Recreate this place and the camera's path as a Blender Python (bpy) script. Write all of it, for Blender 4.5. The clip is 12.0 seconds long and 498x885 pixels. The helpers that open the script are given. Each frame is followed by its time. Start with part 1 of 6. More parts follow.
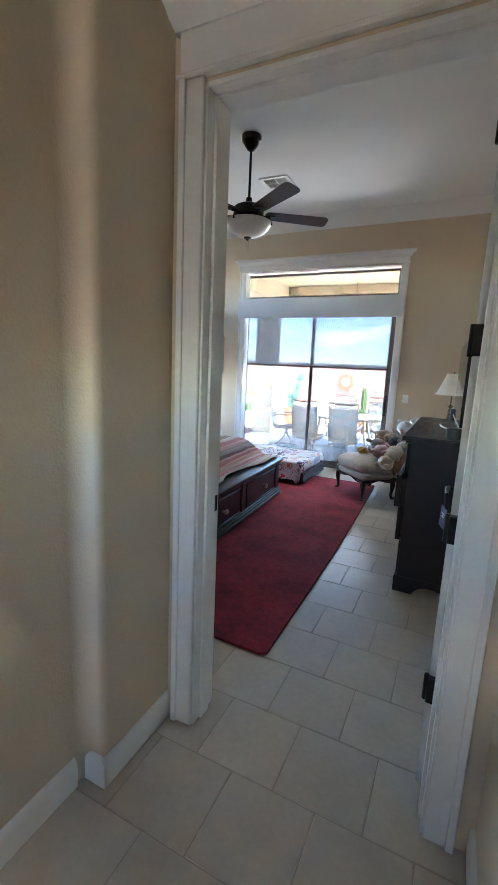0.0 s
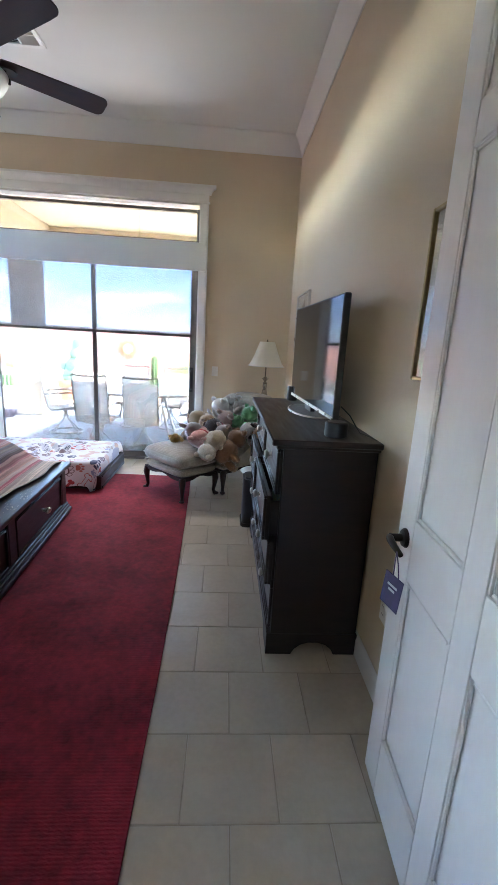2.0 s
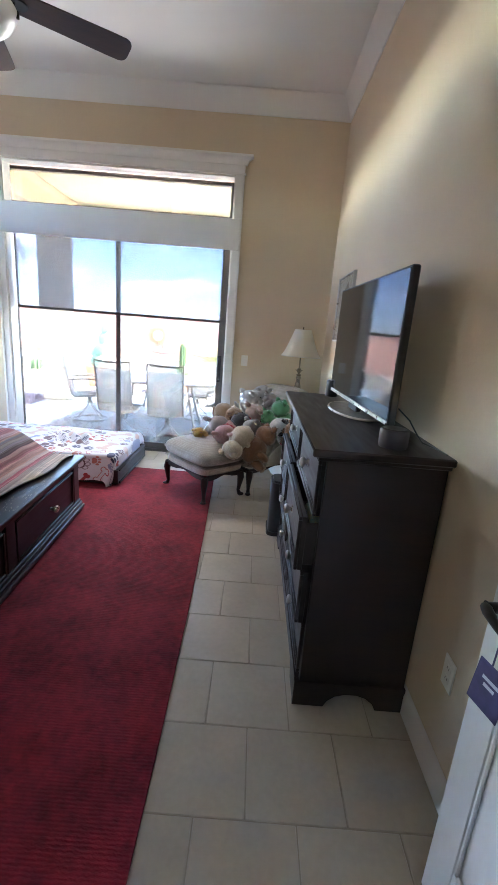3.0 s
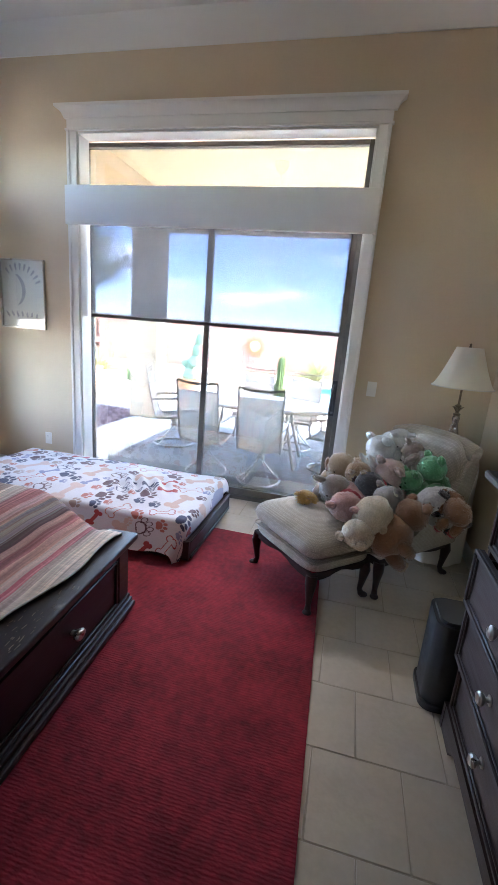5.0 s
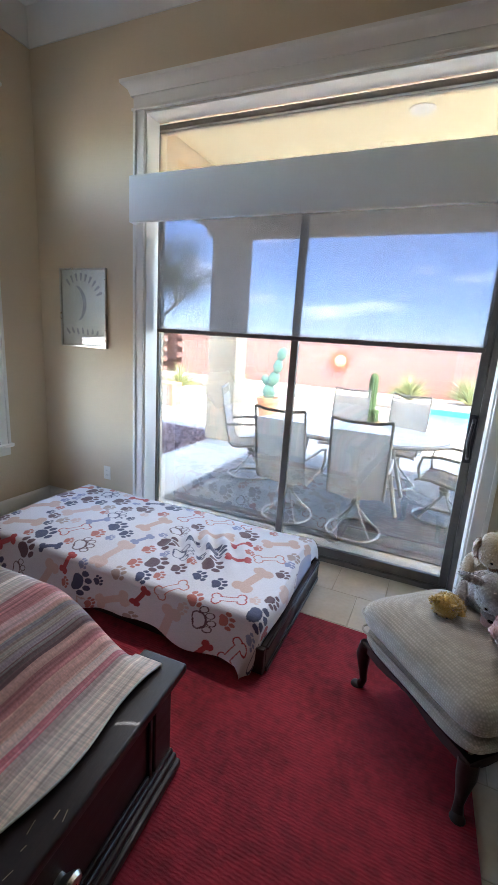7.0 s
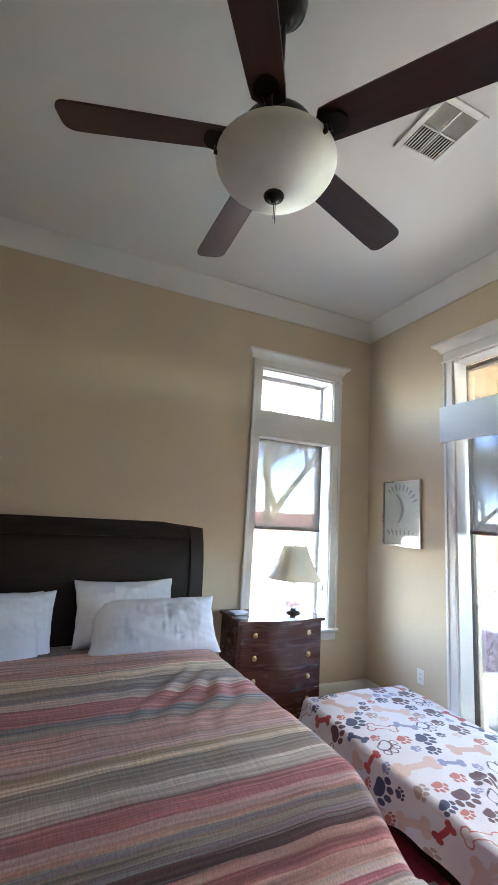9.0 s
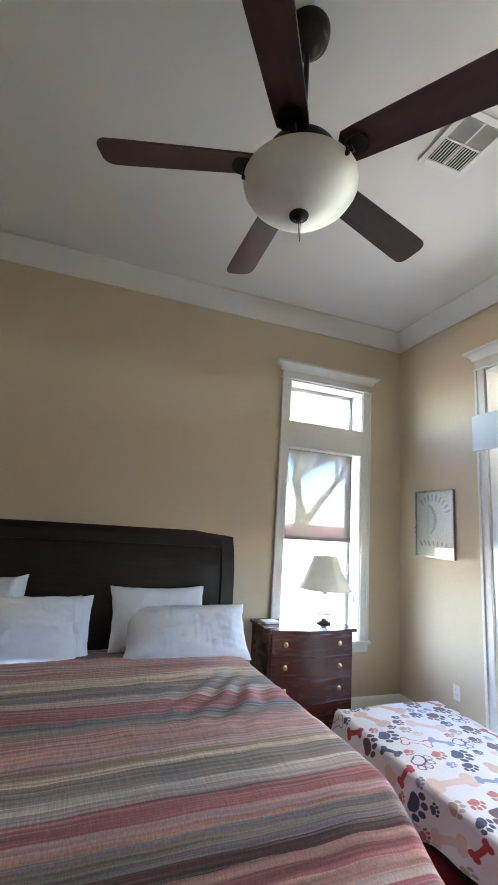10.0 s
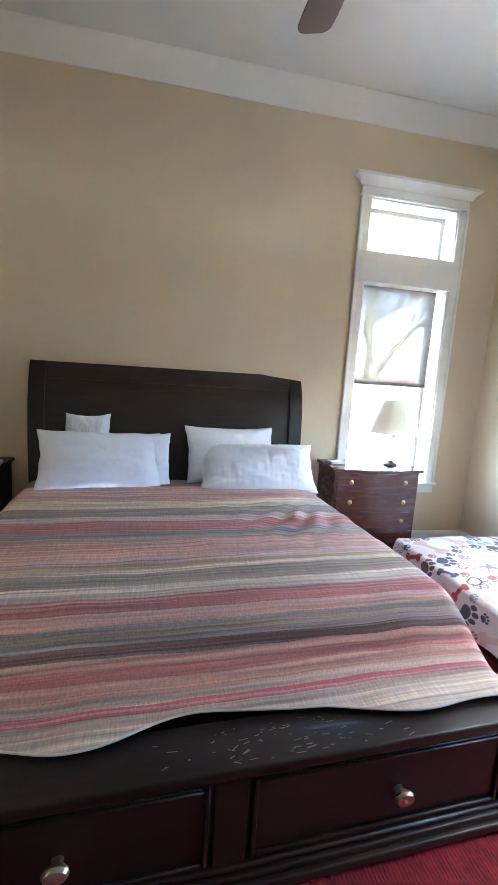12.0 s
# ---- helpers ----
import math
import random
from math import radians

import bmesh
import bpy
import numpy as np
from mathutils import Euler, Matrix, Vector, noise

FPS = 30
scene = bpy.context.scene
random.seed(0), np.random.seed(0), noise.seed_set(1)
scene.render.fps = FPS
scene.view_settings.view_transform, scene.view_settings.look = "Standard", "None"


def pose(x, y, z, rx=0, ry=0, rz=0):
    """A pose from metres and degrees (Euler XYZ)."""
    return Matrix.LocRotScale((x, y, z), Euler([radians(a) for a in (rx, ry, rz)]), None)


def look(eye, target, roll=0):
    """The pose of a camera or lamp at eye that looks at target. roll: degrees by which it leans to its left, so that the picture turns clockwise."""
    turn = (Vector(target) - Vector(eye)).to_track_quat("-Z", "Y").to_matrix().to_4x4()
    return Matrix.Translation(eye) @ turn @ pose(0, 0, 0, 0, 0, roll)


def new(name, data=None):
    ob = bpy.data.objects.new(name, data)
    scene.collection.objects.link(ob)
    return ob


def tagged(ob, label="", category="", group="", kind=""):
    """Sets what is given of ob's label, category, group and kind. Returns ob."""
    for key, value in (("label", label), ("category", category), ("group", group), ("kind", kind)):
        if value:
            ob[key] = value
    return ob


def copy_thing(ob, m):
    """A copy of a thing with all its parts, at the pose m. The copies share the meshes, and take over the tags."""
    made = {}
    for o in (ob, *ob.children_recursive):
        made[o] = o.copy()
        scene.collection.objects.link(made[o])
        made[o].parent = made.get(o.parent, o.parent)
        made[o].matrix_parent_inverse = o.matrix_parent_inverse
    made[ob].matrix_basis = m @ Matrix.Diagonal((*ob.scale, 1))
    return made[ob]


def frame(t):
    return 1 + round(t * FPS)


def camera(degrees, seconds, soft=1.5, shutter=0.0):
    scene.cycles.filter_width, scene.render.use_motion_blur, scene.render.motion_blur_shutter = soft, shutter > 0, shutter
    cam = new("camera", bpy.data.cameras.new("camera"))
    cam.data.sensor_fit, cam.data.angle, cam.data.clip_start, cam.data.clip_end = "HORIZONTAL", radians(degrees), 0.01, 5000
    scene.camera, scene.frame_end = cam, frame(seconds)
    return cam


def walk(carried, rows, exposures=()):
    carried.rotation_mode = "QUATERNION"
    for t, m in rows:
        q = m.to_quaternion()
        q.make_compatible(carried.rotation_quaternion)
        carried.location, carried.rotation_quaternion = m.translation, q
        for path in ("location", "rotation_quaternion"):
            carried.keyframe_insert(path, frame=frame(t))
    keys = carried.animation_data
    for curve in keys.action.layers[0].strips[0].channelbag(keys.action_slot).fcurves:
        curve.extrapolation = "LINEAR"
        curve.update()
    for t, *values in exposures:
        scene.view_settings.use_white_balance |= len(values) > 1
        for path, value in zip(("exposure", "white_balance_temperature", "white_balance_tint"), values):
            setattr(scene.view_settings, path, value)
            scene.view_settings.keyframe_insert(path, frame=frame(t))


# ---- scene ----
cam = camera(60.7, 12.0)
PATH = [
    (0, (-0.453, 1.668, 1.538), (-1.304, 3.443, 1.185), 2.6),
    (0.5, (-0.643, 1.93, 1.556), (-1.192, 3.818, 1.188), 1.7),
    (1, (-0.826, 2.236, 1.528), (-1.072, 4.183, 1.144), 3.1),
    (1.5, (-0.962, 2.543, 1.538), (-0.883, 4.495, 1.112), 4.0),
    (2, (-0.972, 2.843, 1.53), (-0.847, 4.787, 1.077), 3.3),
    (2.5, (-0.972, 3.011, 1.518), (-0.908, 4.952, 1.038), 3.0),
    (3, (-0.978, 3.235, 1.503), (-0.977, 5.17, 0.997), 4.6),
    (3.2, (-0.987, 3.355, 1.504), (-1.043, 5.29, 0.999), 5.9),
    (4.8, (-1.214, 4.376, 1.526), (-1.615, 6.27, 1.026), 5.1),
    (5, (-1.277, 4.531, 1.537), (-1.696, 6.421, 1.037), 4.8),
    (5.5, (-1.421, 4.824, 1.529), (-1.849, 6.718, 1.05), 4.6),
    (6, (-1.554, 5.102, 1.542), (-2.001, 6.997, 1.086), 4.5),
    (6.5, (-1.649, 5.244, 1.551), (-2.122, 7.134, 1.1), 4.4),
    (7, (-1.617, 5.35, 1.547), (-2.388, 7.135, 1.079), 3.8),
    (7.5, (-1.545, 5.395, 1.533), (-2.779, 6.899, 1.068), 3.4),
    (7.7, (-1.519, 5.373, 1.542), (-2.896, 6.77, 1.151), 2.5),
    (9.3, (-1.172, 5.108, 1.624), (-2.998, 5.815, 2.03), 4.1),
    (9.5, (-1.158, 5.116, 1.627), (-2.993, 5.795, 2.042), 4.1),
    (10, (-1.161, 5.111, 1.588), (-3.016, 5.759, 1.965), 3.9),
    (10.5, (-1.181, 5.128, 1.565), (-3.067, 5.776, 1.716), 3.7),
    (11, (-1.234, 5.16, 1.493), (-3.117, 5.82, 1.36), 3.7),
    (11.5, (-1.243, 5.153, 1.484), (-3.124, 5.784, 1.235), 3.7),
    (12, (-1.25, 5.12, 1.493), (-3.183, 5.528, 1.182), 3.6),
]
walk(cam, [(t, look(eye, target, roll)) for t, eye, target, roll in PATH], [(0, 7.45, 6300, 9), (1, 7.5, 6400, 10), (2, 7.7, 6600, 13), (3, 7.8, 6650, 13), (5, 7.45, 6650, 14), (6.5, 7.0, 6700, 12), (7.5, 7.0, 6900, 12), (9.5, 7.65, 6950, 10), (10.5, 7.65, 6900, 10), (11.5, 7.95, 6750, 10), (12, 8.3, 6650, 10)])

# ---- world, sun, exposure ----
SUN_EL, SUN_AZ = 52.0, 100.0   # degrees; azimuth clockwise from +y
world = bpy.data.worlds.new("sky")
scene.world = world
world.use_nodes = True
wn, wl = world.node_tree.nodes, world.node_tree.links
wn.clear()
w_out = wn.new("ShaderNodeOutputWorld")
w_bg = wn.new("ShaderNodeBackground")
w_sky = wn.new("ShaderNodeTexSky")
w_sky.sky_type = "NISHITA"
w_sky.sun_disc = False
w_sky.sun_elevation, w_sky.sun_rotation = radians(SUN_EL), radians(SUN_AZ)
w_sky.ozone_density, w_sky.dust_density, w_sky.altitude = 4.5, 0.15, 1800
w_bg.inputs["Strength"].default_value = 0.15
w_co = wn.new("ShaderNodeTexCoord")
w_map = wn.new("ShaderNodeMapping")
w_map.inputs["Scale"].default_value = (1.6, 1.6, 6.5)
w_map.inputs["Location"].default_value = (0.35, 0.2, 0.1)
w_noise = wn.new("ShaderNodeTexNoise")
w_noise.inputs["Scale"].default_value = 2.2
w_noise.inputs["Detail"].default_value = 7
w_noise.inputs["Roughness"].default_value = 0.56
w_ramp = wn.new("ShaderNodeValToRGB")
w_ramp.color_ramp.elements[0].position, w_ramp.color_ramp.elements[0].color = 0.55, (0, 0, 0, 1)
w_ramp.color_ramp.elements[1].position, w_ramp.color_ramp.elements[1].color = 0.72, (0.85, 0.85, 0.85, 1)
w_mix = wn.new("ShaderNodeMix")
w_mix.data_type = "RGBA"
w_mix.inputs["B"].default_value = (11.0, 11.2, 11.6, 1)
wl.new(w_co.outputs["Generated"], w_map.inputs["Vector"])
wl.new(w_map.outputs["Vector"], w_noise.inputs["Vector"])
wl.new(w_noise.outputs["Fac"], w_ramp.inputs["Fac"])
wl.new(w_ramp.outputs["Color"], w_mix.inputs["Factor"])
wl.new(w_sky.outputs["Color"], w_mix.inputs["A"])
wl.new(w_mix.outputs["Result"], w_bg.inputs["Color"])
wl.new(w_bg.outputs["Background"], w_out.inputs["Surface"])

sun = new("sun", bpy.data.lights.new("sun", "SUN"))
sun.data.energy, sun.data.angle, sun.data.color = 2.0, radians(0.5), (1.0, 0.95, 0.87)
sa, se = radians(SUN_AZ), radians(SUN_EL)
sun.matrix_world = look((0, 0, 30), (-30 * math.sin(sa) * math.cos(se), -30 * math.cos(sa) * math.cos(se), 30 - 30 * math.sin(se)))


def fill_lamp(name, m, wide, high, watts, spread, color=(0.98, 1.0, 1.06)):
    """An area lamp added at an opening, standing in for daylight."""
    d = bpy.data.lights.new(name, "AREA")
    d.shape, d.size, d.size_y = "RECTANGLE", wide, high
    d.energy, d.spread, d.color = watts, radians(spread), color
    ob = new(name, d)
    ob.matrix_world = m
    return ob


# unseen fill lamps added for patio daylight: up from transom, down from door's head
fill_lamp("transom_fill", pose(-2.51, 7.985, 2.84, 90 + 31, 0, 180), 2.2, 0.16, 0.020, 82)
fill_lamp("door_head_fill", pose(-2.51, 8.08, 2.40, -40, 0, 0), 2.2, 0.07, 0.075, 88)
# fill lamp in a made-up opening, added to brighten the hall
fill_lamp("hall_fill", pose(-1.325, 0.41, 1.5, 90, 0, 0) @ pose(0, 0, 0, 0, 180, 0), 0.24, 0.28, 0.03, 170, (1.0, 0.96, 0.88))

# ---- materials ----


def nodes_of(name):
    m = bpy.data.materials.new(name)
    m.use_nodes = True
    nt = m.node_tree
    return m, nt.nodes, nt.links, nt.nodes["Principled BSDF"]


def mat(name, c1, c2=None, rough=0.6, metal=0.0, scale=8.0, bump=0.0, bscale=60.0, stretch=(1, 1, 1), vary=0.0, rvar=0.1, coat=0.0, sheen=0.0, coords="Object", fine=0.35, trans=0.0):
    """Two-scale noise between c1 and c2, with relief; vary: difference from object to object."""
    m, n, l, p = nodes_of(name)
    c2 = c2 or tuple(v * 0.86 for v in c1)
    co = n.new("ShaderNodeTexCoord")
    mp = n.new("ShaderNodeMapping")
    mp.inputs["Scale"].default_value = stretch
    l.new(co.outputs[coords], mp.inputs["Vector"])
    vec = mp.outputs["Vector"]
    if vary:
        info = n.new("ShaderNodeObjectInfo")
        sc = n.new("ShaderNodeVectorMath")
        sc.operation = "SCALE"
        sc.inputs[0].default_value = (31, 17, 23)
        l.new(info.outputs["Random"], sc.inputs["Scale"])
        add = n.new("ShaderNodeVectorMath")
        l.new(vec, add.inputs[0])
        l.new(sc.outputs["Vector"], add.inputs[1])
        vec = add.outputs["Vector"]
    big = n.new("ShaderNodeTexNoise")
    big.inputs["Scale"].default_value, big.inputs["Detail"].default_value = scale, 4
    small = n.new("ShaderNodeTexNoise")
    small.inputs["Scale"].default_value, small.inputs["Detail"].default_value = bscale, 3
    l.new(vec, big.inputs["Vector"])
    l.new(vec, small.inputs["Vector"])
    f = n.new("ShaderNodeMix")
    f.inputs["Factor"].default_value = fine
    l.new(big.outputs["Fac"], f.inputs["A"])
    l.new(small.outputs["Fac"], f.inputs["B"])
    r = n.new("ShaderNodeMapRange")
    r.inputs["From Min"].default_value, r.inputs["From Max"].default_value = 0.34, 0.66
    l.new(f.outputs["Result"], r.inputs["Value"])
    mx = n.new("ShaderNodeMix")
    mx.data_type = "RGBA"
    mx.inputs["A"].default_value, mx.inputs["B"].default_value = (*c1, 1), (*c2, 1)
    l.new(r.outputs["Result"], mx.inputs["Factor"])
    col = mx.outputs["Result"]
    if vary:
        hs = n.new("ShaderNodeHueSaturation")
        vr = n.new("ShaderNodeMapRange")
        vr.inputs["To Min"].default_value, vr.inputs["To Max"].default_value = 1 - vary, 1 + vary
        l.new(info.outputs["Random"], vr.inputs["Value"])
        l.new(vr.outputs["Result"], hs.inputs["Value"])
        l.new(col, hs.inputs["Color"])
        col = hs.outputs["Color"]
    l.new(col, p.inputs["Base Color"])
    rr = n.new("ShaderNodeMapRange")
    rr.inputs["To Min"].default_value, rr.inputs["To Max"].default_value = max(0.03, rough - rvar), min(1, rough + rvar)
    l.new(big.outputs["Fac"], rr.inputs["Value"])
    l.new(rr.outputs["Result"], p.inputs["Roughness"])
    p.inputs["Metallic"].default_value = metal
    p.inputs["Coat Weight"].default_value = coat
    p.inputs["Sheen Weight"].default_value = sheen
    p.inputs["Transmission Weight"].default_value = trans
    if bump:
        b = n.new("ShaderNodeBump")
        b.inputs["Strength"].default_value = 1.0
        b.inputs["Distance"].default_value = bump
        l.new(small.outputs["Fac"], b.inputs["Height"])
        l.new(b.outputs["Normal"], p.inputs["Normal"])
    return m


WALL = mat("wall_paint", (0.65, 0.53, 0.375), (0.62, 0.505, 0.355), 0.75, scale=1.3, bump=0.0012, bscale=90)
CEIL = mat("ceiling_paint", (0.77, 0.755, 0.715), (0.75, 0.735, 0.695), 0.85, scale=1.5, bump=0.001, bscale=110)
TRIM = mat("trim_paint", (0.80, 0.78, 0.73), (0.76, 0.74, 0.69), 0.38, scale=3, bump=0.0004, bscale=70)
DOORP = mat("door_paint", (0.80, 0.78, 0.74), (0.76, 0.74, 0.70), 0.33, scale=3, bump=0.0004, bscale=50, stretch=(1, 1, 0.2))
TILE = mat("floor_tile", (0.56, 0.475, 0.365), (0.47, 0.395, 0.30), 0.34, scale=5, bump=0.0012, bscale=38, vary=0.05, rvar=0.12)
GROUT = mat("grout", (0.44, 0.38, 0.29), (0.36, 0.30, 0.23), 0.9, scale=12, bump=0.001)
ESP = mat("espresso_wood", (0.014, 0.008, 0.007), (0.028, 0.014, 0.011), 0.42, scale=5, bump=0.0005, bscale=40, stretch=(1, 1, 6), rvar=0.12, coat=0.06)
ESPY = mat("espresso_wood_long", (0.014, 0.008, 0.007), (0.030, 0.015, 0.012), 0.40, scale=6, bump=0.0005, bscale=40, stretch=(6, 0.7, 6), rvar=0.14, coat=0.08)
for wood in (ESP, ESPY):
    wood.node_tree.nodes["Principled BSDF"].inputs["Specular IOR Level"].default_value = 0.32
MAHO = mat("mahogany", (0.085, 0.026, 0.018), (0.060, 0.018, 0.013), 0.26, scale=3, bump=0.0002, bscale=30, stretch=(1.5, 6, 12), coat=0.4)
BRONZE = mat("oiled_bronze", (0.030, 0.024, 0.020), (0.018, 0.015, 0.013), 0.38, 0.7, scale=20)
NICKEL = mat("satin_nickel", (0.62, 0.58, 0.50), (0.52, 0.48, 0.42), 0.30, 1.0, scale=20)
BRASS = mat("dull_brass", (0.52, 0.40, 0.20), (0.40, 0.30, 0.15), 0.35, 1.0, scale=20)
PALEAL = mat("pale_window_aluminium", (0.52, 0.48, 0.42), (0.46, 0.42, 0.37), 0.45, 0.1, scale=12)
ANTIQ = mat("antique_bronze", (0.20, 0.16, 0.11), (0.12, 0.09, 0.06), 0.4, 0.9, scale=25)
BLADE = mat("fan_blade_wood", (0.050, 0.021, 0.017), (0.075, 0.032, 0.024), 0.40, scale=5, stretch=(1, 6, 6), bump=0.0003)
BOWLG = mat("frosted_glass", (0.82, 0.81, 0.77), (0.72, 0.71, 0.68), 0.35, scale=6, fine=0.1)
BLACKP = mat("black_plastic", (0.012, 0.012, 0.013), (0.018, 0.018, 0.02), 0.35, scale=30)
SCREEN = mat("tv_screen", (0.006, 0.006, 0.007), (0.007, 0.007, 0.008), 0.06, scale=3, rvar=0.01)
ALUM = mat("bronze_aluminium", (0.15, 0.13, 0.115), (0.11, 0.10, 0.09), 0.45, 0.3, scale=12)
PLATE = mat("switch_plastic", (0.80, 0.78, 0.72), (0.77, 0.75, 0.69), 0.35, scale=30)
LINEN = mat("white_linen", (0.80, 0.80, 0.86), (0.75, 0.75, 0.82), 0.9, scale=5, bump=0.0016, bscale=45, sheen=0.2)
UPH = mat("beige_upholstery", (0.46, 0.395, 0.315), (0.36, 0.305, 0.235), 0.9, scale=14, bump=0.0010, bscale=160, sheen=0.25)
SHEET = mat("blue_grey_sheet", (0.36, 0.38, 0.52), (0.42, 0.43, 0.56), 0.9, scale=6, bump=0.001)
CLOTH = mat("white_cloth", (0.76, 0.74, 0.70), (0.68, 0.66, 0.62), 0.9, scale=5, bump=0.001, bscale=120)
STUCCO = mat("stucco", (0.60, 0.47, 0.33), (0.55, 0.43, 0.30), 0.9, scale=3, bump=0.004, bscale=60)
STUCCO_W = mat("patio_ceiling_paint", (0.80, 0.69, 0.46), (0.76, 0.65, 0.43), 0.9, scale=2, bump=0.0005, bscale=60)
CONC = mat("concrete", (0.58, 0.53, 0.45), (0.50, 0.455, 0.385), 0.85, scale=2, bump=0.002, bscale=50)
DG = mat("pale_gravel", (0.48, 0.42, 0.35), (0.38, 0.32, 0.26), 0.95, scale=1.2, bump=0.012, bscale=45)
GRAV = mat("purple_gravel", (0.20, 0.12, 0.11), (0.12, 0.075, 0.075), 0.95, scale=25, bump=0.02, bscale=60, fine=0.7)
BLOCK = mat("pink_block", (0.42, 0.22, 0.17), (0.35, 0.18, 0.14), 0.9, scale=4, bump=0.004, bscale=45, vary=0.07)
TUBE = mat("painted_tube", (0.46, 0.42, 0.37), (0.40, 0.36, 0.32), 0.45, 0.2, scale=20)
STONE = mat("table_stone", (0.60, 0.54, 0.48), (0.50, 0.44, 0.38), 0.4, scale=14, bscale=60)
TERRA = mat("terracotta", (0.42, 0.22, 0.12), (0.36, 0.18, 0.10), 0.85, scale=10, bump=0.002)
CACT = mat("cactus_skin", (0.10, 0.17, 0.07), (0.07, 0.12, 0.05), 0.7, scale=20, bump=0.004, bscale=70)
PAD = mat("prickly_pear_skin", (0.12, 0.24, 0.19), (0.09, 0.18, 0.14), 0.7, scale=14, bump=0.003, bscale=60)
BLADEG = mat("yucca_leaf", (0.24, 0.27, 0.10), (0.32, 0.32, 0.15), 0.6, scale=10)
LEAFM = mat("tree_leaf", (0.12, 0.15, 0.035), (0.20, 0.20, 0.06), 0.6, scale=0.8, fine=0.1)
BARK = mat("green_bark", (0.34, 0.32, 0.14), (0.22, 0.19, 0.09), 0.8, scale=7, bump=0.006, bscale=30)
REDM = mat("red_painted_metal", (0.55, 0.07, 0.05), (0.60, 0.20, 0.06), 0.5, 0.2, scale=9)
TEAL = mat("teal_painted_metal", (0.08, 0.30, 0.38), (0.55, 0.45, 0.10), 0.5, 0.2, scale=12)
WATER = mat("pool_water", (0.10, 0.50, 0.62), (0.16, 0.60, 0.70), 0.05, scale=2, bump=0.01, bscale=6, rvar=0.02)
POOLT = mat("pool_tile", (0.05, 0.22, 0.42), (0.10, 0.36, 0.55), 0.2, scale=18)
PAPER = mat("print_paper", (0.74, 0.72, 0.66), (0.70, 0.68, 0.62), 0.6, scale=6)
GREYP = mat("grey_ink", (0.36, 0.35, 0.36), (0.44, 0.43, 0.43), 0.7, scale=12)
INDIGO = mat("indigo_print", (0.06, 0.055, 0.12), (0.09, 0.07, 0.16), 0.6, scale=30)
SILVER = mat("silver_frame", (0.60, 0.56, 0.48), (0.50, 0.46, 0.40), 0.3, 1.0, scale=20)
CARD = mat("pale_card", (0.66, 0.66, 0.70), (0.60, 0.60, 0.64), 0.6, scale=20)
WORN = mat("bare_scratched_wood", (0.36, 0.27, 0.19), (0.20, 0.14, 0.10), 0.7, scale=30)
VENTD = mat("vent_dark", (0.05, 0.05, 0.05), (0.07, 0.07, 0.07), 0.8, scale=20)


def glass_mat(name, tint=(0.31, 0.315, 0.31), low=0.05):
    """Thin glass with a gloss that rises towards grazing; the tint dims the view through."""
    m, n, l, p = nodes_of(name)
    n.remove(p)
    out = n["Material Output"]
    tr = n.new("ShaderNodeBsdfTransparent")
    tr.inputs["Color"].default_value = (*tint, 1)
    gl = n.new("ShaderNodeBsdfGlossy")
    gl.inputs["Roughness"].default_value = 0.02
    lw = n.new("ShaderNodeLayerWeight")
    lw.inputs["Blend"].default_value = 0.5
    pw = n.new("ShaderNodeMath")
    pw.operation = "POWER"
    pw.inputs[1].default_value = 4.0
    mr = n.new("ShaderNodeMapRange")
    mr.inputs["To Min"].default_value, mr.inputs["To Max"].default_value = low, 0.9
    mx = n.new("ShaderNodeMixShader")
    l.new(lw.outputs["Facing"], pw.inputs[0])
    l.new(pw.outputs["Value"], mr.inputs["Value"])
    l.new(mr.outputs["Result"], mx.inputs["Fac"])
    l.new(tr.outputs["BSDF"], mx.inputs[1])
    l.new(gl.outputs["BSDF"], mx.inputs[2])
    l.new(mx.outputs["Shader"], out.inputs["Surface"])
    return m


def screen_mat(name, tint, body, solid):
    """Open-weave mesh: part threads, part holes; the holes' tint dims the view through."""
    m, n, l, p = nodes_of(name)
    out = n["Material Output"]
    tr = n.new("ShaderNodeBsdfTransparent")
    tr.inputs["Color"].default_value = (*tint, 1)
    p.inputs["Base Color"].default_value = (*body, 1)
    p.inputs["Roughness"].default_value = 0.8
    mx = n.new("ShaderNodeMixShader")
    mx.inputs["Fac"].default_value = solid
    tl = n.new("ShaderNodeBsdfTranslucent")
    tl.inputs["Color"].default_value = (*body, 1)
    thread = n.new("ShaderNodeMixShader")
    thread.inputs["Fac"].default_value = 0.55
    l.new(p.outputs["BSDF"], thread.inputs[1])
    l.new(tl.outputs["BSDF"], thread.inputs[2])
    l.new(tr.outputs["BSDF"], mx.inputs[1])
    l.new(thread.outputs["Shader"], mx.inputs[2])
    l.new(mx.outputs["Shader"], out.inputs["Surface"])
    return m


# tint darkens the outdoors in the view, in place of a lower exposure
DIM_GLASS = glass_mat("dimming_door_glass")
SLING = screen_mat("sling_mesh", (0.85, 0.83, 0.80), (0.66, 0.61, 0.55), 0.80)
# weaker tint, so the outdoors looks brighter here than through the sliding door
DIM_SIDEGL = glass_mat("dimming_side_glass", (0.52, 0.53, 0.53))
PICGL = glass_mat("picture_glass", (0.95, 0.96, 0.95))
# bluish tint of the holes deepens and dims the sky seen behind
SOLAR = screen_mat("solar_shade_mesh", (0.275, 0.29, 0.345), (0.52, 0.42, 0.33), 0.10)
SOLARW = screen_mat("window_shade_mesh", (0.22, 0.22, 0.24), (0.58, 0.48, 0.34), 0.14)


